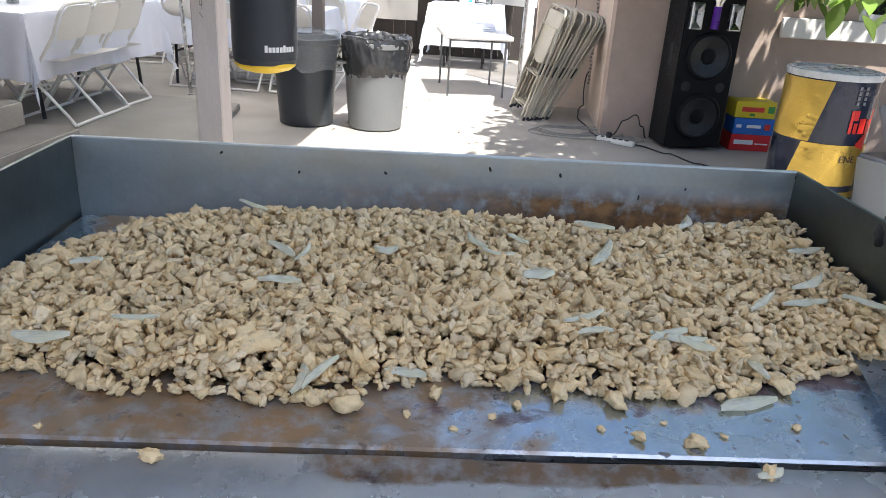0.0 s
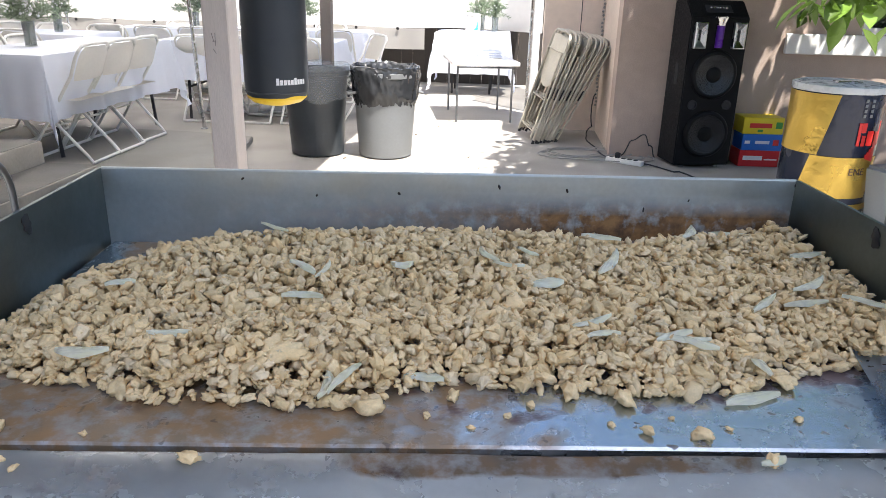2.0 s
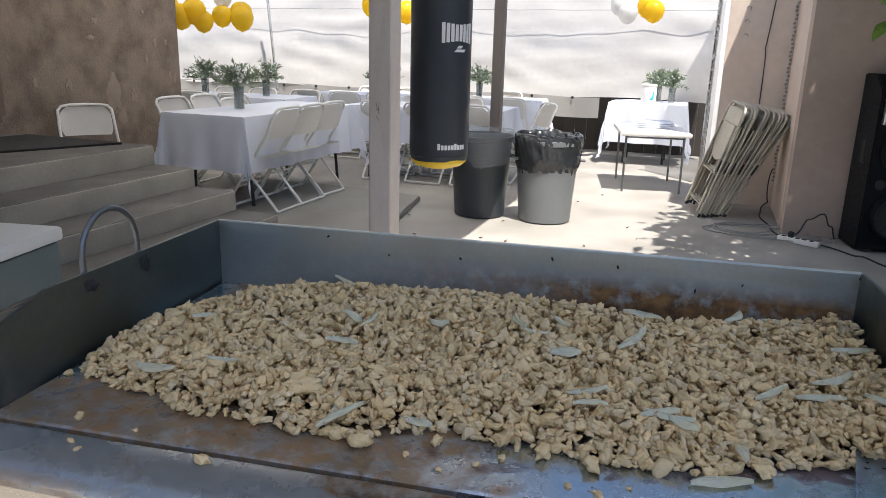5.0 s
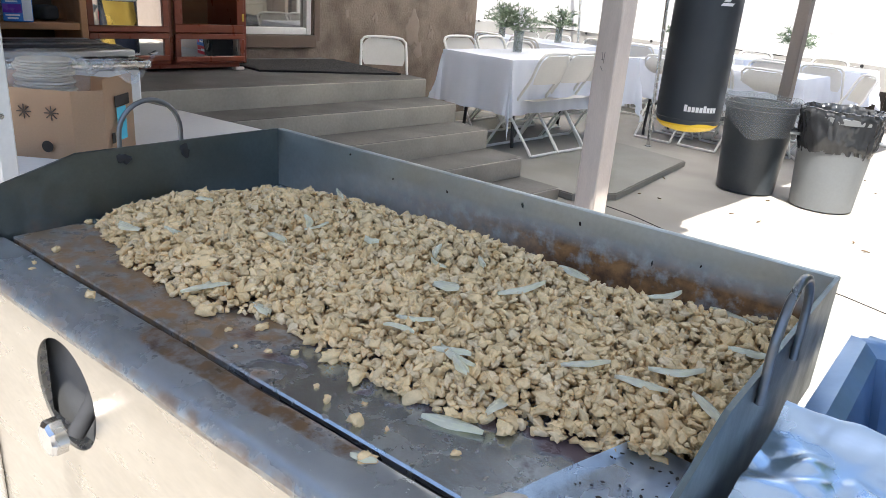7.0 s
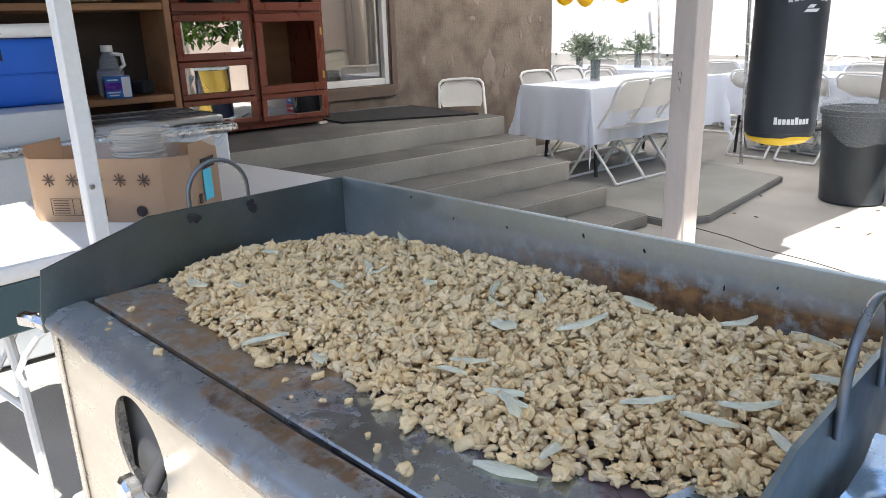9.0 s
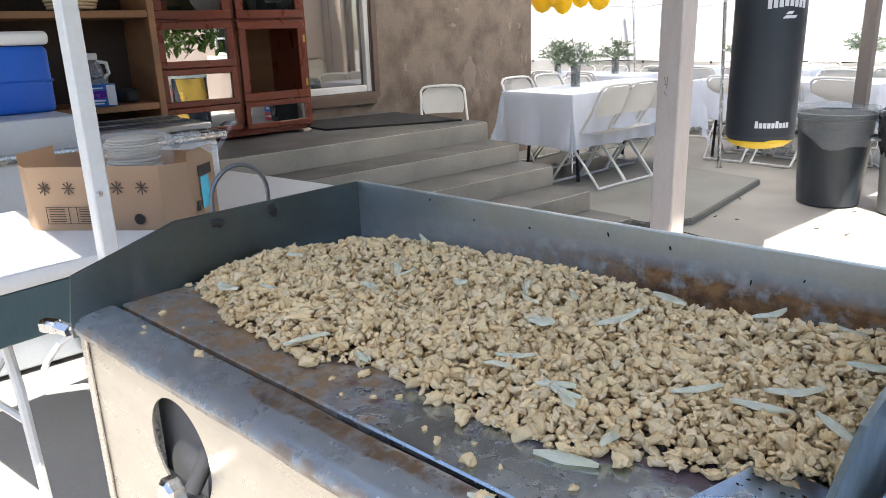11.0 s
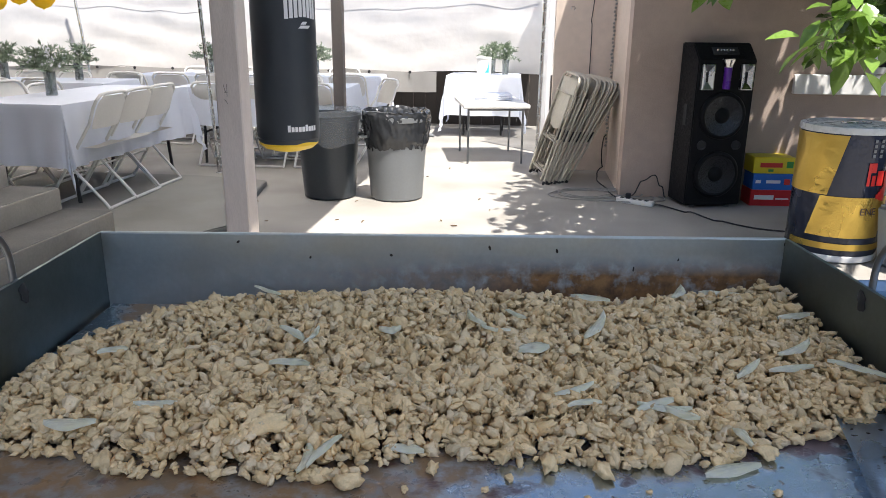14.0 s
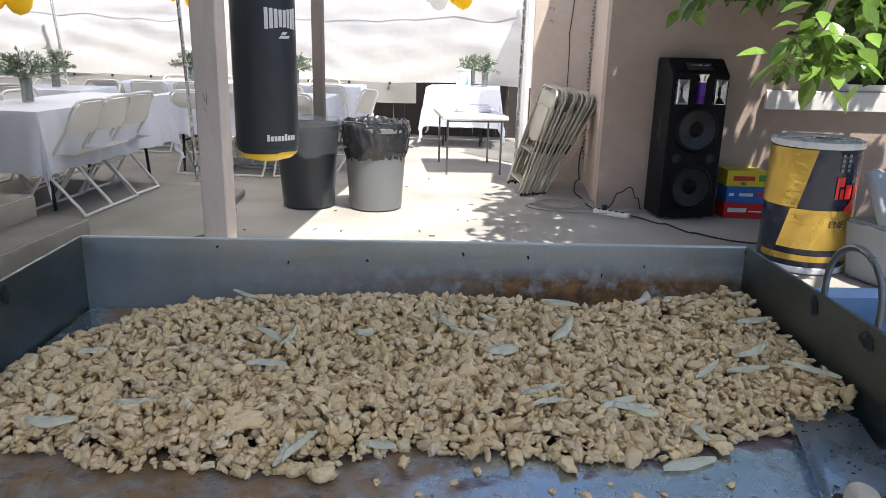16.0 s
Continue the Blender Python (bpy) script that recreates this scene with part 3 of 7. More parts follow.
def greasy_steel(name, tint, rough, amber_from, amber_to, worn_lip=False):
    """Steel worn bright by scraping, with amber cooked-on grease over its left half, dark red scorch spots and crumbs of soot."""
    m = bpy.data.materials.new(name)
    m.use_nodes = True
    n, l = m.node_tree.nodes, m.node_tree.links
    p = n["Principled BSDF"]
    co = n.new("ShaderNodeTexCoord")
    sep = n.new("ShaderNodeSeparateXYZ")
    l.new(co.outputs["Object"], sep.inputs[0])

    def tex(scale, detail=6, distort=0.0):
        t = n.new("ShaderNodeTexNoise")
        t.inputs["Scale"].default_value, t.inputs["Detail"].default_value = scale, detail
        t.inputs["Roughness"].default_value, t.inputs["Distortion"].default_value = 0.62, distort
        l.new(co.outputs["Object"], t.inputs["Vector"])
        return t.outputs[0]

    def rng(src, a, b, c=0.0, d=1.0):
        r = n.new("ShaderNodeMapRange")
        for i, v in enumerate((a, b, c, d)):
            r.inputs[i + 1].default_value = v
        l.new(src, r.inputs[0])
        return r.outputs[0]

    def op(kind, a, b):
        x = n.new("ShaderNodeMath")
        x.operation = kind
        for k, v in ((0, a), (1, b)):
            if isinstance(v, float):
                x.inputs[k].default_value = v
            else:
                l.new(v, x.inputs[k])
        return x.outputs[0]

    def mixc(f, a, b):
        x = n.new("ShaderNodeMix")
        x.data_type = "RGBA"
        l.new(f, x.inputs[0])
        for k, v in ((6, a), (7, b)):
            if isinstance(v, tuple):
                x.inputs[k].default_value = (*v, 1)
            else:
                l.new(v, x.inputs[k])
        return x.outputs[2]

    steel = mixc(rng(tex(7), 0.40, 0.66, 0.0, 0.5), tint, tuple(c * k for c, k in zip(tint, (0.72, 0.70, 0.68))))
    steel = mixc(rng(tex(130, 3), 0.45, 0.75, 0.0, 0.15 if worn_lip else 0.45), steel, tuple(c * 0.6 for c in tint))
    # amber grease: broad patches with frayed edges
    where = op("MULTIPLY", rng(sep.outputs[0], amber_from, amber_from + 0.10), rng(sep.outputs[0], amber_to - 0.16, amber_to + 0.04, 1.0, 0.0))
    if worn_lip:
        where = op("MULTIPLY", where, rng(sep.outputs[1], -0.478, -0.466))
    patches = op("ADD", tex(9, 8, 0.6), op("SUBTRACT", op("MULTIPLY", where, 0.30), 0.10))
    amber = op("MULTIPLY", rng(patches, 0.52, 0.62), rng(tex(55, 4), 0.30, 0.55, 0.35, 1.0))
    amber_c = mixc(rng(tex(26, 5), 0.38, 0.62), (0.19, 0.120, 0.055), (0.30, 0.150, 0.042))
    # dark red scorch close to the heap, to the right of the grease
    edge = op("MULTIPLY", rng(sep.outputs[1], -0.425, -0.345), rng(sep.outputs[0], 0.30, 0.42))
    scorch = rng(op("ADD", tex(17, 6, 0.4), op("MULTIPLY", edge, 0.14)), 0.62, 0.70)
    specks = rng(tex(75, 2), 0.74 if worn_lip else 0.67, 0.78 if worn_lip else 0.71)
    col = mixc(op("MULTIPLY", amber, 0.92), steel, amber_c)
    col = mixc(op("MULTIPLY", scorch, 0.85), col, (0.075, 0.020, 0.022))
    col = mixc(op("MULTIPLY", specks, 0.8), col, (0.10, 0.060, 0.035))
    dirt = op("MAXIMUM", op("MAXIMUM", op("MULTIPLY", amber, 0.88), op("MULTIPLY", scorch, 0.8)), specks)
    if worn_lip:
        lip = op("MULTIPLY", rng(sep.outputs[1], LIP + 0.003, LIP - 0.001), rng(tex(30, 6, 0.5), 0.42, 0.58))
        col = mixc(lip, col, mixc(rng(tex(48, 4), 0.42, 0.60), (0.58, 0.51, 0.44), (0.44, 0.34, 0.26)))
        dirt = op("MAXIMUM", dirt, lip)
    l.new(col, p.inputs["Base Color"])
    l.new(rng(dirt, 0.0, 1.0, 0.5 if worn_lip else 0.95, 0.0), p.inputs["Metallic"])
    l.new(op("ADD", rng(tex(20), 0.3, 0.7, rough - 0.07, rough + 0.12), rng(dirt, 0.0, 1.0, 0.0, 0.08)), p.inputs["Roughness"])
    b = n.new("ShaderNodeBump")
    b.inputs["Strength"].default_value, b.inputs["Distance"].default_value = 0.05 if worn_lip else 0.14, 0.002
    l.new(op("ADD", tex(80), op("MULTIPLY", dirt, 0.8)), b.inputs["Height"])
    l.new(b.outputs[0], p.inputs["Normal"])
    return m


GROOVE, LIP = -0.441, -0.500
M["plate"] = greasy_steel("plate", (0.53, 0.575, 0.60), 0.22, -0.02, 0.55)
M["front_steel"] = greasy_steel("front_steel", (0.64, 0.66, 0.67), 0.24, 0.30, 0.72, worn_lip=True)
M["rim_steel"] = stained_steel("rim_steel", 0.42, 0.24, 0.42, 1.0, tint=(0.54, 0.585, 0.58), band=(2, GZ + 0.044, GZ + 0.072), rust_scale=9, spread=(0.15, 0.56, 0.86, 0.95))
# side walls tinted far darker than the rim: their shade is in the colour
M["side_steel_shaded"] = stained_steel("side_steel_shaded", 0.42, 0.62, 0.72, 0.4, tint=(0.185, 0.217, 0.220), rust_scale=9)

M["panel_steel"] = stained_steel("panel_steel", 0.30, 0.62, 0.74, 0.2, metal=0.85, tint=(0.58, 0.54, 0.48), streak=(0.35, 1, 1), rust_scale=8)

griddle = thing("griddle", (*G_AT, 0), G_TURN, "stainless steel flat-top griddle on a cart, full of chopped chicken", "griddle")
b = boxed((GW / 2, GROOVE / 2, GZ - 0.006), (GW - 0.004, -GROOVE - 0.003, 0.012), 0.002)
part("cooking_plate", b, M["plate"], griddle, "scorched blue-grey steel plate with rust stains", smooth=False)
# back wall with a folded top edge
b = bmesh.new()
box(b, (GW / 2, 0.0025, GZ + RIM / 2 - 0.006), (GW + 0.012, 0.005, RIM + 0.012), 0.0015)
box(b, (GW / 2, 0.0075, 1.034 - 0.003), (GW + 0.012, 0.005, 0.005), 0.0012)
part("back_wall", b, M["rim_steel"], griddle, "grey steel splash wall, rusty along its foot", smooth=False)
for side, x in (("left", -0.0045), ("right", GW + 0.0045)):
    prof = [(0.0, GZ - 0.03), (0.0, 1.034), (-0.345, 1.034), (-0.495, 0.992), (-0.505, GZ - 0.004), (-0.505, GZ - 0.03)]
    b = bmesh.new()
    f0 = [b.verts.new((x - 0.0022, y, z)) for y, z in prof]
    f1 = [b.verts.new((x + 0.0022, y, z)) for y, z in prof]
    b.faces.new(f0), b.faces.new(f1)
    for i in range(len(prof)):
        j = (i + 1) % len(prof)
        b.faces.new((f0[i], f0[j], f1[j], f1[i]))
    part("side_wall", b, M["side_steel_shaded"], griddle, "steel side wall with a sloped front, shaded in its colour", smooth=False)
    # carrying handle: bent rod with two weld plates
    b = bmesh.new()
    hy, half, top, sx = -0.23, 0.049, 1.098, x + (-0.006 if side == "left" else 0.006)
    tube(b, [(sx, hy - half, 1.012), (sx, hy - half, 1.048)] + arc((sx, hy, 1.048), half, 180, 0, 14, "yz")[1:-1] + [(sx, hy + half, 1.048), (sx, hy + half, 1.012)], 0.0036, 10)
    h = part("handle", b, M["dark_rod"], griddle, "bent steel rod carrying handle")
    for s in (-1, 1):
        b = bmesh.new()
        lathe(b, [(0.0085, -0.001), (0.009, 0.0), (0.006, 0.0012), (0.0, 0.0014)], 18, wobble=lambda a, j: 1 + 0.3 * math.sin(2 * a + s) + 0.14 * math.sin(5 * a))
        bmesh.ops.transform(b, matrix=pose(x + (0.003 if side == "left" else -0.003), hy + s * half, 1.018, 0, 90 if side == "left" else -90, 0), verts=b.verts)
        part("weld_spot", b, M["rubber"], h, "scorched dark weld mark")
# groove, front ledge with rounded lip, front panel with a round cutout
b = boxed((GW / 2, GROOVE - 0.003, GZ - 0.012), (GW - 0.004, 0.007, 0.010))
part("grease_groove", b, M["dark_inside"], griddle, "narrow dark grease groove", smooth=False)
b = bmesh.new()
prof = [(GROOVE - 0.0065, GZ - 0.016), (GROOVE - 0.0065, GZ - 0.001), (GROOVE - 0.012, GZ + 0.0005), (-0.478, GZ - 0.002), (-0.492, GZ - 0.004), (LIP, GZ - 0.010), (LIP - 0.004, GZ - 0.018), (LIP - 0.002, GZ - 0.026), (LIP + 0.010, GZ - 0.028)]
rows = []
for i in range(41):
    u = i / 40 * (GW + 0.016) - 0.008
    dent = 0.0012 * noise.noise((u * 9, 0, 3))
    rows.append([b.verts.new((u, y + dent, z + dent)) for y, z in prof])
for r0, r1 in zip(rows, rows[1:]):
    for k in range(len(prof) - 1):
        b.faces.new((r0[k], r0[k + 1], r1[k + 1], r1[k]))
bmesh.ops.solidify(b, geom=b.faces[:], thickness=0.0015)
part("front_ledge", b, M["front_steel"], griddle, "bright dented stainless front ledge")


def panel_with_hole(w, z0, z1, y, cu, cz, r, n=44):
    """An upright sheet from 0 to w with a round hole, its thickness behind the face."""
    bm = bmesh.new()
    corners = [(0, z0), (w, z0), (w, z1), (0, z1)]
    angles = sorted([k * math.tau / n - math.pi for k in range(n)] + [math.atan2(z - cz, x - cu) for x, z in corners])
    rows = []
    for a in angles:
        c, q = math.cos(a), math.sin(a)
        t = min(((w - cu) if c > 0 else cu) / max(abs(c), 1e-6), ((z1 - cz) if q > 0 else (cz - z0)) / max(abs(q), 1e-6))
        rows.append([bm.verts.new((cu + d * c, yy, cz + d * q)) for d, yy in ((r, y), (t, y), (t, y + 0.003), (r, y + 0.003))])
    for r0, r1 in zip(rows, rows[1:] + rows[:1]):
        for k in range(4):
            bm.faces.new((r0[k], r1[k], r1[(k + 1) % 4], r0[(k + 1) % 4]))
    return bm


part("front_panel", panel_with_hole(GW, 0.30, GZ - 0.027, -0.494, 0.236, 0.828, 0.066), M["panel_steel"], griddle, "bright stainless front panel with a round cutout", smooth=False)
for x in (0.0015, GW - 0.0015):
    b = boxed((x, -0.245, 0.605), (0.003, 0.488, 0.61))
    part("side_panel", b, M["steel_bright"], griddle, smooth=False)
b = boxed((GW / 2, 0.0, 0.605), (GW, 0.003, 0.61))
part("back_panel", b, M["steel_bright"], griddle, smooth=False)
for x in (0.02, GW - 0.02):
    for y in (-0.47, -0.02):
        b = boxed((x, y, 0.45), (0.03, 0.03, 0.90), 0.003)
        part("leg", b, M["steel_galv"], griddle)
for x in (0.006, GW - 0.006):
    part("corner_trim", boxed((x, -0.4965, 0.605), (0.016, 0.004, 0.61), 0.001), M["steel_bright"], griddle, "bright folded corner strip", smooth=False)
# scorched pits along the back wall
rp = random.Random(8)
for i in range(8):
    b = lathe(bmesh.new(), [(0.0022, 0.0), (0.0018, 0.0006), (0.0, 0.0007)], 8, wobble=lambda a, j: 1 + 0.35 * math.sin(2 * a + i))
    u = 0.20 + 0.09 * i + rp.uniform(-0.05, 0.05)
    bmesh.ops.transform(b, matrix=pose(u, -0.0002, GZ + rp.choice((0.052, 0.066, 0.080, 0.088)) + rp.uniform(-0.004, 0.004), 90, 0, 0) @ Matrix.Diagonal((rp.uniform(0.5, 1.1), rp.uniform(0.8, 1.6), 1, 1)), verts=b.verts)
    part("scorch_pit", b, M["dark_inside"], griddle, "tiny dark scorched pit")
# gas valve and knob in the cutout
valve = part("gas_valve", tube(bmesh.new(), [(0.262, -0.455, 0.86), (0.262, -0.478, 0.82), (0.262, -0.500, 0.79)], 0.010, 10), M["rubber"], griddle, "dark burner valve")
b = bmesh.new()
lathe(b, [(0.012, 0.0), (0.020, 0.003), (0.020, 0.016), (0.016, 0.020), (0.0, 0.020)], 18, wobble=lambda a, j: 1 + 0.07 * math.cos(9 * a))
bmesh.ops.transform(b, matrix=pose(0.246, -0.505, 0.788, 90, 0, 0), verts=b.verts)
part("knob", b, M["chrome"], valve, "small ribbed metal knob")
# added grey box that keeps the inside of the cutout dark
part("cutout_backing", boxed((0.236, -0.44, 0.828), (0.20, 0.06, 0.155), 0.004), M["backing_grey"], griddle, "dull grey box added behind the cutout to darken it")
b = boxed((0.30, -0.25, 0.80), (0.02, 0.30, 0.03), 0.004)
part("burner_tube", b, M["rubber"], griddle)

# ---- chopped chicken ----
OUTLINE = [(0.020, -0.33), (0.10, -0.362), (0.137, -0.360), (0.187, -0.384), (0.231, -0.380), (0.301, -0.391), (0.346, -0.386), (0.391, -0.363), (0.42, -0.350), (0.495, -0.360),
           (0.541, -0.358), (0.588, -0.366), (0.659, -0.364), (0.720, -0.330), (0.793, -0.314), (0.862, -0.285), (0.868, -0.20), (0.868, -0.075), (0.862, -0.012),
           (0.77, -0.008), (0.66, -0.040), (0.575, -0.020), (0.473, -0.010), (0.377, -0.010), (0.267, -0.020), (0.16, -0.045), (0.085, -0.095), (0.040, -0.145), (0.012, -0.21), (0.005, -0.28)]


def edge_distance(u, v):
    """Distance inside the outline; negative outside."""
    inside, best = False, 9.0
    for (x0, y0), (x1, y1) in zip(OUTLINE, OUTLINE[1:] + OUTLINE[:1]):
        if (y0 > v) != (y1 > v) and u < (x1 - x0) * (v - y0) / (y1 - y0) + x0:
            inside = not inside
        dx, dy = x1 - x0, y1 - y0
        t = max(0.0, min(1.0, ((u - x0) * dx + (v - y0) * dy) / (dx * dx + dy * dy)))
        best = min(best, math.hypot(u - x0 - t * dx, v - y0 - t * dy))
    return best if inside else -best


def heap(u, v, d):
    """Height of the heap over the plate."""
    e = min(max(d if u < 0.80 else max(d, 0.6 * (u - 0.78)), 0) / 0.045, 1.0)
    back = min(max((v + 0.25) / 0.2, 0.0), 1.0)
    return 0.004 + (0.022 + 0.011 * back) * e * (2 - e) + 0.008 * noise.noise((u * 14, v * 14, 1.7)) * e


def chunk_variants(count, knob, fine):
    """Chopped pieces: rounded oval lumps with soft knobs, some flattened or curled."""
    out = []
    for k in range(count):
        bm = bmesh.new()
        bmesh.ops.create_icosphere(bm, subdivisions=fine, radius=1.0)
        sc = Vector((random.uniform(1.0, 1.35), random.uniform(0.62, 0.95), random.uniform(0.45, 0.75)))
        off = Vector((k * 7.3, k * 3.1, k * 1.7))
        bend = random.uniform(-0.35, 0.35)
        cut = Vector((random.gauss(0, 1), random.gauss(0, 1), random.gauss(0, 1))).normalized()
        far = random.uniform(0.45, 0.85)
        for v in bm.verts:
            q = v.co.copy()
            q *= 1 + knob * noise.noise(q * 1.2 + off) + 0.46 * noise.noise(q * 2.2 + off) + 0.24 * noise.noise(q * 4.4 + off)
            over = q.dot(cut) - far
            if over > 0:
                q -= cut * over * 0.6
            v.co = Vector((q.x * sc.x, q.y * sc.y + bend * q.x * q.x, q.z * sc.z))
        bm.verts.ensure_lookup_table()
        vs = np.array([v.co[:] for v in bm.verts])
        fs = np.array([[q.index for q in f.verts] for f in bm.faces])
        bm.free()
        vs -= vs.mean(axis=0)
        vs *= 1.0 / np.abs(vs).max(axis=0).mean()
        out.append((vs, fs))
    return out


def mesh_of(name, vs, fs, mat):
    me = bpy.data.meshes.new(name)
    me.vertices.add(len(vs))
    me.vertices.foreach_set("co", np.asarray(vs, np.float32).ravel())
    me.loops.add(len(fs) * 3)
    me.loops.foreach_set("vertex_index", np.asarray(fs, np.int32).ravel())
    me.polygons.add(len(fs))
    me.polygons.foreach_set("loop_start", np.arange(0, len(fs) * 3, 3, dtype=np.int32))
    me.polygons.foreach_set("use_smooth", np.ones(len(fs), bool))
    me.update(calc_edges=True)
    me.materials.append(mat)
    return me


CHUNKS = chunk_variants(110, 0.55, 3)
SMALL = chunk_variants(40, 0.5, 2)
rng_m = random.Random(5)


def heap_mesh(total):
    verts, faces, base, made = [], [], 0, 0
    cell = {}
    while made < total:
        u, v = rng_m.uniform(0.0, GW), rng_m.uniform(-0.40, 0.0)
        d = edge_distance(u, v)
        if d < -0.004 or (d < 0.012 and rng_m.random() < 0.35):
            continue
        size = 0.0026 + 0.0044 * rng_m.random() ** 1.5 + (0.0035 if rng_m.random() < 0.05 else 0.0)
        h = heap(u, v, d)
        layer = rng_m.random()
        z = size * 0.45 + (h - size * 0.3) * (layer ** 0.6 if layer < 0.75 else 1.0)
        z = max(z, size * 0.4)
        # keep pieces of the same level apart
        key = (int(u / 0.0052), int(v / 0.0052), int(z / 0.0050))
        if cell.get(key, 0) >= 1 and rng_m.random() < 0.75:
            continue
        cell[key] = cell.get(key, 0) + 1
        vs, fs = CHUNKS[rng_m.randrange(len(CHUNKS))] if layer > 0.68 or (d < 0.02 and layer > 0.3) else SMALL[rng_m.randrange(len(SMALL))]
        tilt = 0.6 if z > 0.012 else 0.35
        m = np.array(Euler((rng_m.gauss(0, tilt), rng_m.gauss(0, tilt), rng_m.uniform(0, math.tau))).to_matrix())
        u, v = min(max(u, 0.004 + size), GW - 0.003 - size), min(v, -0.002 - size)
        verts.append(vs @ m.T * size + np.array((u, v, GZ + z)))
        faces.append(fs + base)
        base += len(vs)
        made += 1
    return mesh_of("chopped_chicken", np.concatenate(verts), np.concatenate(faces), M["meat"])


chicken = new("chopped_chicken", heap_mesh(14500))
chicken.matrix_world = pose(*G_AT, 0, 0, 0, G_TURN)
tagged(chicken, "heap of pale chopped cooked chicken pieces on the griddle", "chicken", kind="stuff")
LOOSE = [(0.363, -0.398, 1.25), (0.428, -0.375, 0.8), (0.525, -0.368, 1.2), (0.568, -0.378, 1.2), (0.091, -0.424, 0.7), (0.241, -0.458, 0.9), (0.11, -0.459, 0.5), (0.124, -0.468, 0.4),
         (0.575, -0.421, 0.6), (0.615, -0.426, 0.9), (0.656, -0.456, 0.9), (0.713, -0.350, 1.15), (0.012, -0.344, 0.7), (0.407, -0.400, 0.45), (0.701, -0.401, 0.5), (0.441, -0.416, 0.4),
         (0.491, -0.385, 0.5), (0.47, -0.40, 0.45), (0.55, -0.41, 0.4), (0.03, -0.10, 0.8), (0.045, -0.085, 0.6), (0.64, -0.415, 0.35), (0.60, -0.40, 0.3), (0.155, -0.43, 0.35)]
GM = pose(*G_AT, 0, 0, 0, G_TURN)
for k, (u, v, size, turn) in enumerate(((0.288, -0.349, 0.015, 20), (0.276, -0.338, 0.012, 80), (0.618, -0.064, 0.014, 10), (0.345, -0.290, 0.012, 140), (0.145, -0.300, 0.013, 60))):
    vs, fs = CHUNKS[(k * 17 + 5) % len(CHUNKS)]
    ob = new("chicken_piece", mesh_of("chicken_piece", vs * np.array((size, size * 0.85, size * 0.5)), fs, M["meat"]))
    ob.matrix_world = GM @ pose(u, v, GZ + heap(u, v, edge_distance(u, v)) + 0.001, 12, -6, turn)
    tagged(ob, "broad pale piece of cooked chicken on the heap", "chicken", "loose chicken pieces")
for u, v, s in LOOSE:
    vs, fs = CHUNKS[rng_m.randrange(len(CHUNKS))]
    size = 0.0080 * s
    low = -vs[:, 2].min() * size
    zz = GZ - (0.0045 if v < GROOVE - 0.03 else 0.002 if v < GROOVE else 0.0)
    ob = new("chicken_piece", mesh_of("chicken_piece", vs * size, fs, M["meat"]))
    ob.matrix_world = GM @ pose(u, v, zz + low - 0.0006, 0, 0, rng_m.uniform(0, 360))
    tagged(ob, "small loose piece of cooked chicken on the steel", "chicken", "loose chicken pieces")


def onion_slice(length, width, curl, bow, thick=0.0022):
    """A curved onion strip with pointed ends."""
    bm = bmesh.new()

    def f(i, j):
        s = i * 2 - 1
        w = width * (1 - abs(s) ** 3 * 0.75) * (1 + 0.18 * math.sin(7 * i + 90 * length) * math.sin(3.1 * i)) / 2
        a = (j * 2 - 1)
        return (s * length / 2, a * w + bow * s * s, curl * (1 - a * a) - 0.25 * curl * s * s + 0.0005 * math.sin(9 * i))
    sheet(bm, 14, 6, f)
    bmesh.ops.solidify(bm, geom=bm.faces[:], thickness=thick)
    return bm


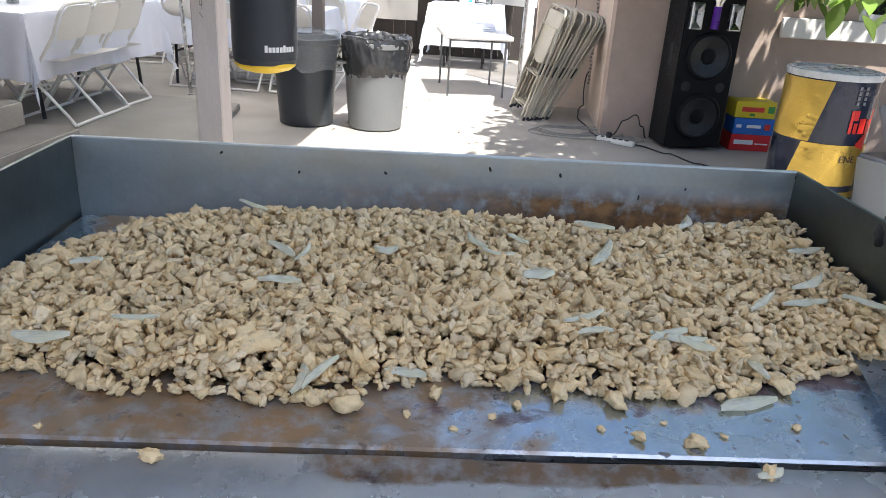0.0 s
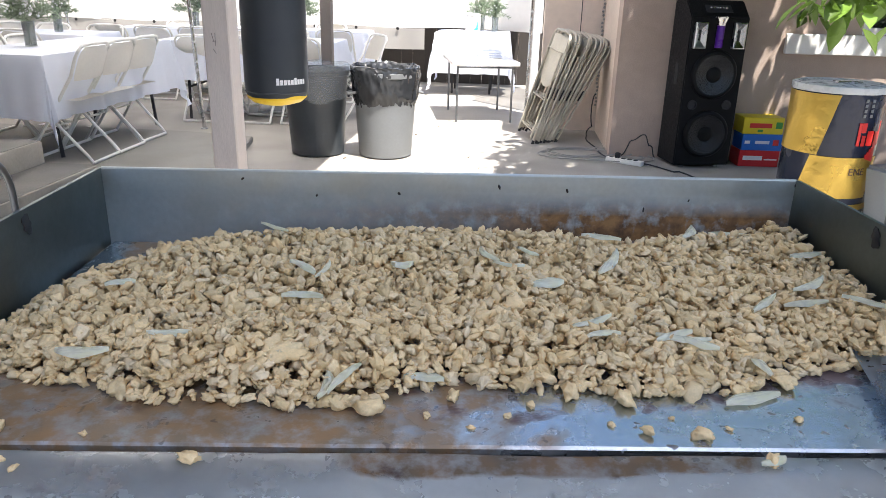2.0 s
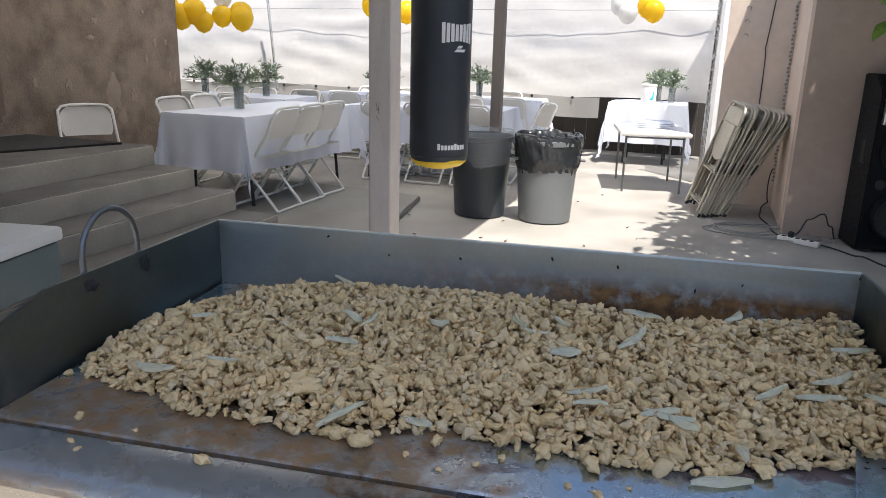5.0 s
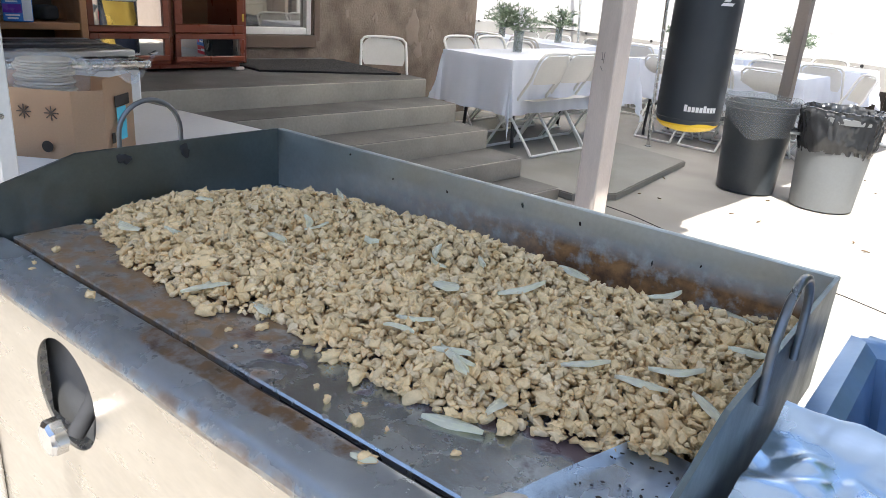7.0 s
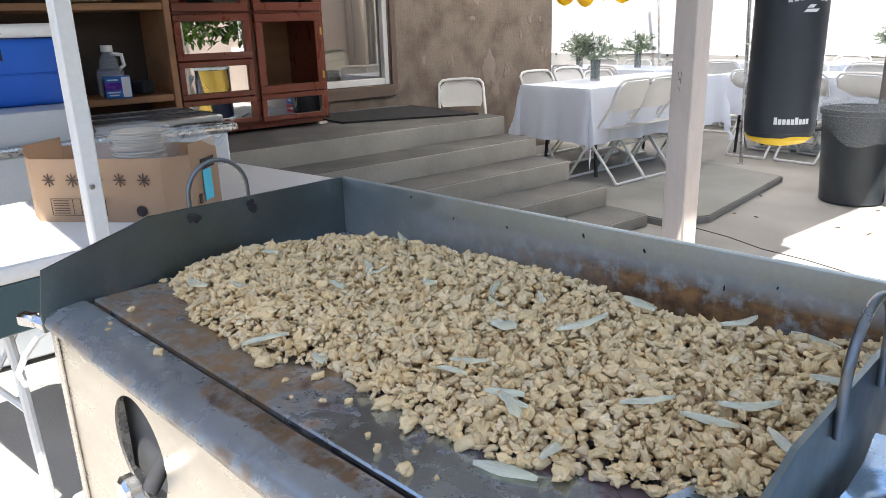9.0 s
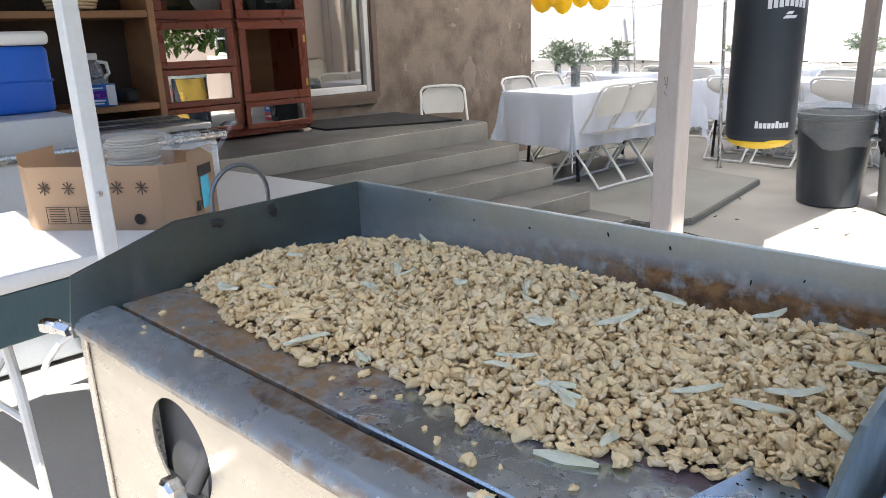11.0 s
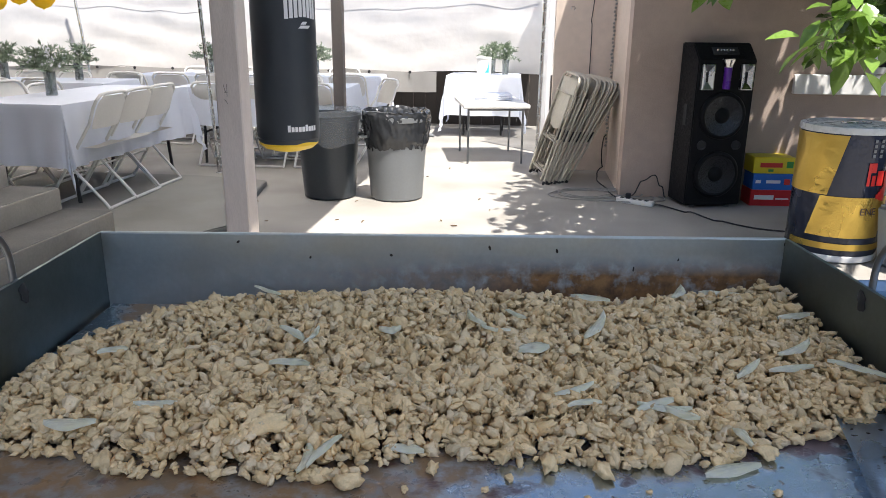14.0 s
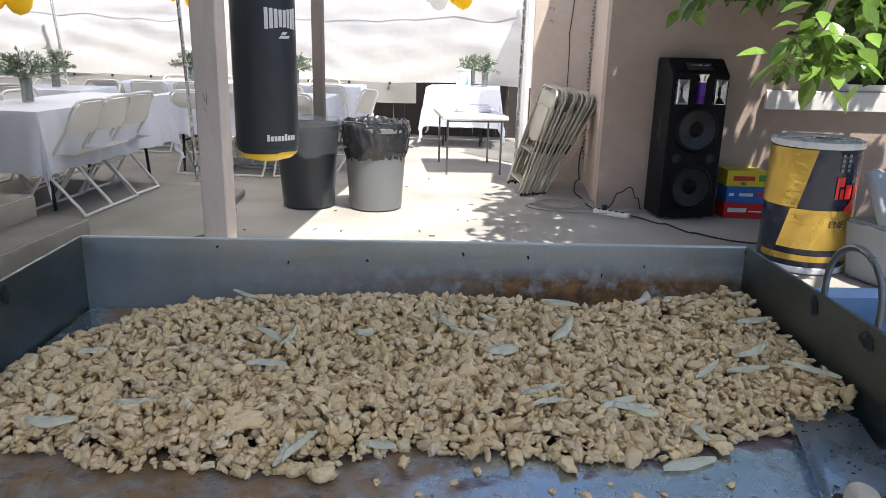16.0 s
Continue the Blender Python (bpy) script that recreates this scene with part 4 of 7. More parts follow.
# (u, v, turn, length, width, curl, lift)
ONIONS = [(0.675, -0.372, 18, 0.058, 0.017, 0.004, -0.016), (0.633, -0.318, -12, 0.050, 0.014, 0.004, 0.004), (0.625, -0.312, 20, 0.040, 0.016, 0.005, 0.006), (0.645, -0.326, -30, 0.034, 0.012, 0.004, 0.003),
          (0.338, -0.376, 62, 0.050, 0.012, 0.004, 0.003), (0.328, -0.380, 85, 0.042, 0.014, 0.004, 0.001), (0.278, -0.178, -35, 0.038, 0.011, 0.004, 0.003), (0.299, -0.183, 70, 0.036, 0.010, 0.003, 0.003),
          (0.285, -0.234, -8, 0.044, 0.016, 0.005, 0.002), (0.379, -0.166, 0, 0.026, 0.014, 0.005, 0.003), (0.470, -0.148, 120, 0.040, 0.012, 0.005, 0.005), (0.492, -0.172, -20, 0.036, 0.010, 0.003, 0.003),
          (0.530, -0.200, 10, 0.036, 0.020, 0.004, 0.000), (0.605, -0.160, 58, 0.062, 0.018, 0.004, 0.003), (0.616, -0.063, -14, 0.050, 0.026, 0.003, 0.002), (0.727, -0.055, 58, 0.046, 0.013, 0.004, 0.006),
          (0.790, -0.022, -12, 0.055, 0.024, 0.006, 0.006), (0.732, -0.254, 42, 0.048, 0.012, 0.004, 0.003), (0.696, -0.335, 88, 0.046, 0.012, 0.003, 0.001), (0.559, -0.289, 22, 0.044, 0.014, 0.003, 0.001),
          (0.561, -0.312, 15, 0.036, 0.012, 0.003, 0.000), (0.118, -0.345, 4, 0.046, 0.022, 0.004, 0.002), (0.100, -0.215, 20, 0.030, 0.018, 0.004, 0.001), (0.225, -0.072, -30, 0.044, 0.011, 0.003, 0.004),
          (0.405, -0.355, -10, 0.036, 0.015, 0.004, 0.000), (0.183, -0.320, 5, 0.040, 0.014, 0.003, 0.000), (0.838, -0.118, 15, 0.046, 0.018, 0.004, 0.002), (0.80, -0.21, 30, 0.052, 0.012, 0.004, 0.002),
          (0.78, -0.24, 8, 0.050, 0.014, 0.004, 0.001), (0.655, -0.458, 20, 0.024, 0.014, 0.003, -0.03), (0.845, -0.245, -40, 0.060, 0.012, 0.004, 0.002), (0.52, -0.12, -40, 0.030, 0.012, 0.003, 0.003)]
for k, (u, v, turn, length, width, curl, lift) in enumerate(ONIONS):
    d = edge_distance(u, v)
    z = GZ + (heap(u, v, d) + min(lift, 0.003) + 0.0040 if d > 0 else 0.003)
    z = max(z, GZ + 0.003 - (0.002 if v < GROOVE else 0))
    ob = solid("onion_slice", onion_slice(length * 0.95, width * (0.62 if k % 3 else 0.85), curl * 0.8, (1 if k % 2 else -1) * rng_m.uniform(0.000, 0.005), 0.0016), M["onion"], "translucent pale onion strip lying among the chicken", "onion", "onion strips")
    tip = rng_m.uniform(4, 18) if d > 0.03 and v < -0.09 else rng_m.uniform(0, 5)
    ob.matrix_world = GM @ pose(u, v, z, tip, rng_m.uniform(-4, 4), 0) @ pose(0, 0, 0, 0, 0, turn)

# ---- scraper lying tilted on the plate's edge, one side on the chicken ----
scraper = thing("griddle_scraper", (0, 0, 0), 0, "wide steel griddle scraper with a pale wooden handle", "scraper")
scraper.matrix_world = GM @ pose(0.8375, -0.286, 0.9465, 1.2, 0, -15)
# local y runs along the blade to its working edge, which lies against the heap
b = bmesh.new()
sheet(b, 16, 20, lambda u, v: ((u - 0.5) * (0.074 - 0.006 * v), (v - 1) * 0.158 + 0.012 * (u - 0.5) * v, 0.0010 * math.sin(v * 5) + 0.0030 * max(0.0, 0.10 - u) / 0.10 - 0.003 * max(0.0, u - 0.90) / 0.10))
bmesh.ops.solidify(b, geom=b.faces[:], thickness=0.0014)
part("blade", b, M["spatula"], scraper, "broad flat steel blade, greasy and flecked")
part("ferrule", boxed((0.004, -0.163, 0.003), (0.066, 0.022, 0.010), 0.004, None, 2), M["rubber"], scraper, "black neck of the scraper")
b = bmesh.new()
tube(b, [(-0.012, -0.158, 0.012), (-0.013, -0.170, 0.014), (-0.015, -0.20, 0.017), (-0.018, -0.235, 0.019), (-0.020, -0.262, 0.020)], [0.010, 0.0135, 0.0135, 0.0135, 0.010], 14)
part("grip", b, M["wood_handle"], scraper, "pale wooden grip")
rc = random.Random(21)
b = bmesh.new()
for i in range(42):
    bmesh.ops.create_icosphere(b, subdivisions=1, radius=rc.uniform(0.0007, 0.0016), matrix=pose(rc.uniform(-0.030, 0.030), rc.uniform(-0.145, -0.012), 0.0018, 0, 0, rc.uniform(0, 180)) @ Matrix.Diagonal((1.8, 1, 0.4, 1)))
part("grease_flecks", b, M["rubber"], scraper, "small dark flecks stuck to the blade")["kind"] = "stuff"


# ---- shade canopy over the griddle ----
canopy = thing("shade_canopy", (*G_AT, 0), G_TURN, "white square-legged shade canopy standing over the griddle", "canopy")
for x, y in ((-0.565, -0.224), (2.05, -0.188)):
    b = boxed((x, y, 1.09), (0.036, 0.036, 2.14), 0.004)
    leg = part("leg", b, M["white_metal"], canopy, "white square metal canopy leg")
    b = bmesh.new()
    lathe(b, [(0.0, 0.004), (0.005, 0.004), (0.007, 0.0)], 12)
    bmesh.ops.transform(b, matrix=pose(x + 0.0185, y - 0.004, 0.985, 0, 90, 0), verts=b.verts)
    part("bolt", b, M["chrome"], leg)
    part("foot_plate", boxed((x, y, 0.01), (0.09, 0.09, 0.02), 0.004), M["white_metal"], leg)
b = bmesh.new()
sheet(b, 8, 8, lambda u, v: (-0.60 + 2.83 * u, -0.915 + 1.875 * v, 2.16 + 0.10 * math.sin(math.pi * v)))
bmesh.ops.solidify(b, geom=b.faces[:], thickness=0.004)
part("roof_cloth", b, M["tent_cloth"], canopy)
for x in (-0.565, 2.05):
    part("rafter", boxed((x, 0.02, 2.145), (0.03, 1.84, 0.03), 0.003), M["white_metal"], canopy)

# ---- timber and metal posts ----
def post_square(name, x, y, w, mat, label):
    p = thing(name, (x, y, 0), 0, label, "post")
    part("shaft", boxed((0, 0, 1.28), (w, w, 2.555), 0.006), mat, p)
    part("base_shoe", boxed((0, 0, 0.02), (w + 0.02, w + 0.02, 0.04), 0.004), M["steel_galv"], p)
    return p


wp = post_square("wooden_post", -0.995, 3.0, 0.108, M["post_paint"], "pale beige painted square timber patio post")
for x, z, w, h, tilt in ((-0.014, 1.052, 0.0022, 0.034, -14), (-0.004, 1.046, 0.0022, 0.050, 2), (-0.009, 1.038, 0.014, 0.0022, 0), (-0.010, 1.000, 0.0022, 0.022, -35)):
    part("scratch_mark", boxed((x, -0.0545, z), (w, 0.0016, h), 0, pose(0, 0, 0, 0, tilt, 0)), M["dark_post"], wp, "dark pencil stroke")
post_square("dark_post", -1.335, 6.08, 0.088, M["dark_post"], "grey-brown square timber patio post")


def pole(x, y, lean_x, lean_y, h, r, label):
    p = thing("metal_pole", (x, y, 0), 0, label, "pole", "metal tent poles")
    part("shaft", tube(bmesh.new(), [(0, 0, 0), (lean_x, lean_y, h)], r, 12), M["chrome"], p)
    part("foot", lathe(bmesh.new(), [(0.03, 0), (0.03, 0.006), (r + 0.004, 0.012)], 16), M["steel_galv"], p)
    return p


pole(-2.60, 6.44, -0.10, 0.0, 2.5, 0.017, "thin galvanised metal pole leaning slightly by the tables")
pole(0.36, 8.2, 0.02, 0, 2.5, 0.022, "upright galvanised metal pole beside the tarp")
pole(-5.72, 9.68, -0.28, 0.1, 2.5, 0.02, "thin galvanised metal pole leaning behind the tables")

# ---- tarp wall, its hem, fence behind ----
tarp = thing("tarp_wall", (0, 0, 0), 0, "bright sunlit white tarpaulin hung behind the tables", "tarp")
def tarp_pt(u, v):
    fold = 0.07 * noise.noise((u * 5 + v * 0.8, v * 1.6 - u * 3, 0.3)) + 0.05 * abs(noise.noise((u * 7 - v * 2.6, v * 5.5 + u * 6, 2.1))) + 0.022 * noise.noise((u * 26 - v * 3, v * 9 + u * 13, 5.0))
    return (-9.5 + u * 10.05, 10.0 + fold + 0.38 * v, 0.76 + v * 1.75 + 0.02 * math.sin(u * 23))
part("sheet", sheet(bmesh.new(), 110, 26, tarp_pt), M["tarp"], tarp)
part("hem_strip", sheet(bmesh.new(), 110, 6, lambda u, v: (-9.5 + u * 8.5, 9.985 + 0.02 * math.sin(u * 60) * (1 - v), 0.50 + v * 0.27 + 0.012 * math.sin(u * 31))), M["tarp_grey"], tarp, "greyer lower strip of the tarp")
part("top_cord", tube(bmesh.new(), [(-9.5 + i * 0.5, 10.36, 2.515 - 0.03 * math.sin(i * 1.1) ** 2) for i in range(21)], 0.008, 6), M["white_plastic"], tarp)
for i in range(17):
    b = lathe(bmesh.new(), [(0.020, 0.0), (0.020, 0.006), (0.008, 0.006), (0.008, 0.0)], 12)
    bmesh.ops.transform(b, matrix=pose(-9.2 + i * 0.56, 9.972, 0.755, 90, 0, 0), verts=b.verts)
    part("grommet", b, M["rubber"], tarp, "small dark eyelet in the hem")
part("seam_cord", tube(bmesh.new(), [(-9.4 + i * 0.2, 10.09, 1.885 + 0.003 * math.sin(i * 1.7)) for i in range(50)], 0.0045, 5), M["tarp_grey"], tarp, "grey cord along the tarp's seam")
M["thin_sheet"] = film_material("thin_sheet", (0.90, 0.88, 0.85), 0.5, 0.45)
part("side_sheet", sheet(bmesh.new(), 20, 20, lambda u, v: (0.50 - 0.10 * u + 0.03 * math.sin(u * 14 + v), 10.0 - u * 1.85, 0.04 + v * 2.45)), M["thin_sheet"], tarp, "white side sheet of the tarp")
fence = tagged(thing("board_fence", (0, 0, 0)), "dark weathered board fence seen below the tarp", "fence")
for i in range(62):
    x = -9.4 + i * 0.165
    part("board", boxed((x, 10.55 + 0.01 * (i % 3), 0.75), (0.1635, 0.02, 1.5), 0.003), M["fence_dark"], fence)
b = boxed((-4.3, 10.62, 0.5), (10.2, 0.04, 0.07))
part("rail", b, M["fence_dark"], fence)


# ---- tables with cloths ----
def cloth_sheet(lx, ly, drop, lift=0.004, seed=0):
    """A cloth over a table top of that size, hanging all round, with pointed corners and folds."""
    def f(u, v):
        x, y = (u - 0.5) * (lx + 2 * drop), (v - 0.5) * (ly + 2 * drop)
        ox, oy = max(abs(x) - lx / 2, 0), max(abs(y) - ly / 2, 0)
        sx, sy = math.copysign(1, x), math.copysign(1, y)
        d = math.hypot(ox, oy)
        run = (y if ox > oy else x)
        out = min(d, 0.012) + 0.032 * d / drop * (1 + 0.7 * math.sin(run * 13 + seed) + 0.4 * math.sin(run * 31 + seed * 2))
        px = sx * (min(abs(x), lx / 2) + (out * (ox / d) if d > 0 else 0))
        py = sy * (min(abs(y), ly / 2) + (out * (oy / d) if d > 0 else 0))
        z = lift - max(d - 0.01, 0) + 0.002 * noise.noise((x * 7, y * 7, seed))
        if ox > 0 and oy > 0:
            px += sx * 0.05 * min(ox, oy) / drop
            py += sy * 0.05 * min(ox, oy) / drop
        return (px, py, z)
    bm = bmesh.new()
    nx, ny = int((lx + 2 * drop) / 0.03), int((ly + 2 * drop) / 0.03)
    return sheet(bm, nx, ny, f)


def folding_table(at, turn, lx, ly, h, top_mat, leg_mat, label, wishbone=True):
    t = thing("folding_table", at, turn, label, "table", "folding tables")
    part("tabletop", boxed((0, 0, h - 0.022), (lx, ly, 0.044), 0.012, seg=2), top_mat, t)
    if not wishbone:
        for s in (-1, 1):
            for q in (-1, 1):
                x, y = s * (lx / 2 - 0.07), q * (ly / 2 - 0.06)
                part("leg", tube(bmesh.new(), [(x, y, 0.0), (x, y, h - 0.03)], 0.011, 8), leg_mat, t, "thin grey metal leg")
            part("leg_bar", tube(bmesh.new(), [(s * (lx / 2 - 0.07), -ly / 2 + 0.06, h - 0.06), (s * (lx / 2 - 0.07), ly / 2 - 0.06, h - 0.06)], 0.009, 6), leg_mat, t)
        return t
    for s in (-1, 1):
        x = s * (lx / 2 - 0.20)
        b = bmesh.new()
        y = ly / 2 - 0.09
        tube(b, [(x, -y, 0.012), (x, -y + 0.03, h * 0.55), (x, -y + 0.10, h - 0.05), (x, y - 0.10, h - 0.05), (x, y - 0.03, h * 0.55), (x, y, 0.012)], 0.014, 8)
        tube(b, [(x, -y + 0.03, h * 0.42), (x, y - 0.03, h * 0.42)], 0.010, 6)
        part("leg_frame", b, leg_mat, t, "dark folding leg frame")
        part("brace", tube(bmesh.new(), [(x, 0, h * 0.42), (x - s * 0.28, 0, h - 0.05)], 0.008, 6), leg_mat, t)
    return t


def tablecloth(at, turn, lx, ly, drop, seed, label="white cloth draped over a folding table in soft folds"):
    c = solid("tablecloth", cloth_sheet(lx, ly, drop, seed=seed), M["cloth"], label, "tablecloth", "tablecloths")
    c.matrix_world = pose(*at, 0, 0, turn)
    return c


TABLES = [(-3.25, 5.55, 88.5, 1.76, 0.76, 0.05), (-2.32, 7.20, 3, 1.62, 0.76, 0.0), (-4.9, 7.3, 4, 1.8, 0.76, 0.0), (-3.6, 8.75, 2, 1.8, 0.76, 0.0), (-2.06, 9.0, 2, 0.98, 0.76, 0.0)]
for k, (x, y, turn, lx, ly, z) in enumerate(TABLES):
    folding_table((x, y, z), turn, lx, ly, 0.745 - z * 0.4, M["white_plastic"], M["rubber"], "white folding banquet table under a white cloth")
    tablecloth((x, y, 0.752 + z * 0.6), turn, lx, ly, 0.43 if k == 0 else 0.37, k * 1.7)


# ---- folding chairs ----
def folding_chair():
    c = thing("folding_chair", (0, 0, 0), 0, "white folding chair with a moulded plastic seat and back", "chair", "folding chairs at the tables")
    w = 0.215
    for s in (-1, 1):
        b = tube(bmesh.new(), [(s * w, 0.235, 0.012), (s * w, 0.20, 0.06), (s * w * 0.97, -0.16, 0.60), (s * w * 0.95, -0.205, 0.72)], 0.0115, 8)
        part("front_leg", b, M["white_metal"], c)
        b = tube(bmesh.new(), [(s * (w - 0.025), -0.225, 0.012), (s * (w - 0.025), -0.19, 0.06), (s * (w - 0.025), 0.13, 0.425)], 0.0115, 8)
        part("rear_leg", b, M["white_metal"], c)
    arch = [(-w * 0.95, -0.205, 0.72), (-w * 0.94, -0.232, 0.765), (-w * 0.80, -0.244, 0.796), (-w * 0.5, -0.254, 0.805), (0, -0.262, 0.807), (w * 0.5, -0.254, 0.805), (w * 0.80, -0.244, 0.796), (w * 0.94, -0.232, 0.765), (w * 0.95, -0.205, 0.72)]
    part("back_frame", tube(bmesh.new(), arch, 0.0115, 8), M["white_metal"], c, "white rounded top tube")
    part("foot_bar", tube(bmesh.new(), [(-w, 0.235, 0.012), (w, 0.235, 0.012)], 0.0115, 8), M["white_metal"], c)
    part("foot_bar", tube(bmesh.new(), [(-w + 0.025, -0.225, 0.012), (w - 0.025, -0.225, 0.012)], 0.0115, 8), M["white_metal"], c)
    part("cross_bar", tube(bmesh.new(), [(-w, 0.085, 0.235), (w, 0.085, 0.235)], 0.008, 6), M["white_metal"], c)
    b = bmesh.new()
    sheet(b, 12, 10, lambda u, v: ((u - 0.5) * 0.40 * (1 - 0.08 * abs(v - 0.5)), (v - 0.5) * 0.39 + 0.0, 0.44 - 0.018 * (1 - (2 * u - 1) ** 2) * (1 - (2 * v - 1) ** 2) - 0.018 * max(0, v - 0.85) * 6))
    bmesh.ops.solidify(b, geom=b.faces[:], thickness=0.014)
    part("seat", b, M["white_plastic"], c, "white moulded plastic seat")
    b = bmesh.new()

    def back(u, v):
        a = (u - 0.5) * 2
        e = 1 - 0.30 * max(0, (v - 0.55) / 0.45) ** 3 - 0.10 * max(0, (0.25 - v) / 0.25) ** 2
        return (a * 0.192 * e, -0.160 - 0.090 * v - 0.028 * (1 - a * a), 0.565 + 0.225 * v)
    sheet(b, 14, 10, back)
    bmesh.ops.solidify(b, geom=b.faces[:], thickness=0.010)
    part("backrest", b, M["white_plastic"], c, "white curved plastic backrest")
    return c


chair = folding_chair()
chair.matrix_world = pose(-2.91, 4.92, 0.05, 0, 0, 92)
SEATS = [(-2.91, 5.29, 0.05, 90), (-2.93, 5.69, 0.05, 87), (-3.80, 5.25, 0.05, -90), (-3.82, 5.72, 0.05, -88), (-3.82, 6.15, 0.0, -92),
         (-4.23, 4.53, 0.0, 235),
         (-2.75, 6.98, 0, 2), (-2.27, 7.0, 0, -3), (-1.80, 7.02, 0, 0), (-2.75, 7.62, 0, 180), (-2.2, 7.64, 0, 178), (-1.38, 7.45, 0, 125),
         (-5.5, 6.98, 0, 0), (-5.0, 6.98, 0, 3), (-4.5, 7.02, 0, -2), (-5.4, 7.72, 0, 180), (-4.9, 7.72, 0, 178), (-4.3, 7.75, 0, 182),
         (-4.3, 8.25, 0, 0), (-3.8, 8.25, 0, 2), (-3.3, 8.28, 0, -2), (-4.1, 9.25, 0, 180), (-3.5, 9.25, 0, 182), (-3.0, 9.25, 0, 178),
         (-2.3, 8.48, 0, 0), (-1.82, 8.5, 0, 3), (-2.2, 9.5, 0, 180)]
for x, y, z, turn in SEATS:
    copy_thing(chair, pose(x, y, z, 0, 0, turn))


# ---- flower vases ----
def sprig(bm, base, tip, droop, rng):
    """A thin stem that bends over, with many small narrow leaves along its outer half."""
    base, tip = Vector(base), Vector(tip)
    at = lambda t: base.lerp(tip, t) + Vector((0, 0, droop * 4 * t * (1 - t) * 0.5 - droop * max(0, t - 0.6) * 1.2))
    tube(bm, [at(t / 5) for t in range(6)], 0.0016, 4)
    for i in range(22):
        t = 0.30 + 0.70 * (i + rng.random()) / 22
        p = at(min(t, 1.0))
        d = (tip - base).normalized() * 0.8 + Vector((rng.gauss(0, 0.7), rng.gauss(0, 0.7), rng.gauss(0, 0.5)))
        d = d.normalized() * rng.uniform(0.030, 0.055)
        w = d.cross(Vector((rng.gauss(0, 1), rng.gauss(0, 1), rng.gauss(0, 1)))).normalized() * 0.0055
        vs = [bm.verts.new(c) for c in (p, p + d * 0.5 + w, p + d, p + d * 0.5 - w)]
        bm.faces.new(vs)


def flower_vase(at, seed, flowers, label, scale=1.0):
    rng = random.Random(seed)
    v = thing("flower_vase", at, rng.uniform(0, 360), label, "vase", "flower vases on the tables")
    part("vase", lathe(bmesh.new(), [(0.038, 0.0), (0.042, 0.01), (0.040, 0.10), (0.045, 0.18), (0.042, 0.178), (0.037, 0.10), (0.037, 0.012), (0.0, 0.012)], 20), M["glass_vase"], v, "clear glass vase")
    part("stems", tube(tube(bmesh.new(), [(0.01, 0, 0.015), (0.0, 0.012, 0.18)], 0.006, 6), [(-0.012, 0.004, 0.015), (0.012, -0.006, 0.18)], 0.006, 6), M["fern"], v)
    b = bmesh.new()
    for i in range(46):
        a, el = rng.uniform(0, math.tau), rng.uniform(0.0, 1.45)
        r = rng.uniform(0.13, 0.20) * scale
        sprig(b, (0, 0, 0.165), (r * math.cos(a) * math.cos(el), r * math.sin(a) * math.cos(el), 0.19 + r * 0.85 * math.sin(el)), rng.uniform(0.0, 0.07), rng)
    part("greenery", b, M["fern"], v, "feathery green fern fronds", smooth=False)
    b = bmesh.new()
    for i in range(flowers * 2):
        a, r = rng.uniform(0, math.tau), rng.uniform(0, 0.10) * scale
        c = Vector((r * math.cos(a), r * math.sin(a), 0.27 + rng.uniform(0, 0.10) - r * 0.4))
        bmesh.ops.create_icosphere(b, subdivisions=1, radius=rng.uniform(0.005, 0.011), matrix=Matrix.Translation(c))
    part("flowers", b, M["flower"], v, "small white blossoms")["kind"] = "stuff"
    return v


for k, (x, y, z, fl) in enumerate([(-3.38, 5.30, 0.785, 60), (-4.45, 7.35, 0.757, 16), (-5.1, 7.1, 0.757, 14), (-2.35, 8.9, 0.757, 10), (-3.6, 8.75, 0.757, 12), (-0.06, 9.50, 0.767, 12), (-0.24, 9.76, 0.767, 22)]):
    flower_vase((x, y, z), k + 3, fl, "glass vase with fern greenery and small white flowers on a table", 1.35)


# ---- balloons ----
def balloon(x, y, z, r, mat, label):
    bl = thing("balloon", (x, y, z), 0, label, "balloon", "party balloons")
    part("skin", lathe(bmesh.new(), [(0.004, -1.10 * r), (0.16 * r, -1.05 * r), (0.52 * r, -0.90 * r), (0.84 * r, -0.5 * r), (0.98 * r, 0.0), (0.96 * r, 0.35 * r), (0.75 * r, 0.75 * r), (0.4 * r, 0.98 * r), (0.0, 1.05 * r)], 22), mat, bl)
    part("knot", lathe(bmesh.new(), [(0.004, -1.09 * r), (0.010, -1.15 * r), (0.0, -1.15 * r)], 8), mat, bl)
    part("string", tube(bmesh.new(), [(0, 0, 0.98 * r), (0.01, 0, 1.5 * r), (0.0, 0, 2.592 - z)], 0.0015, 4), M["white_plastic"], bl)


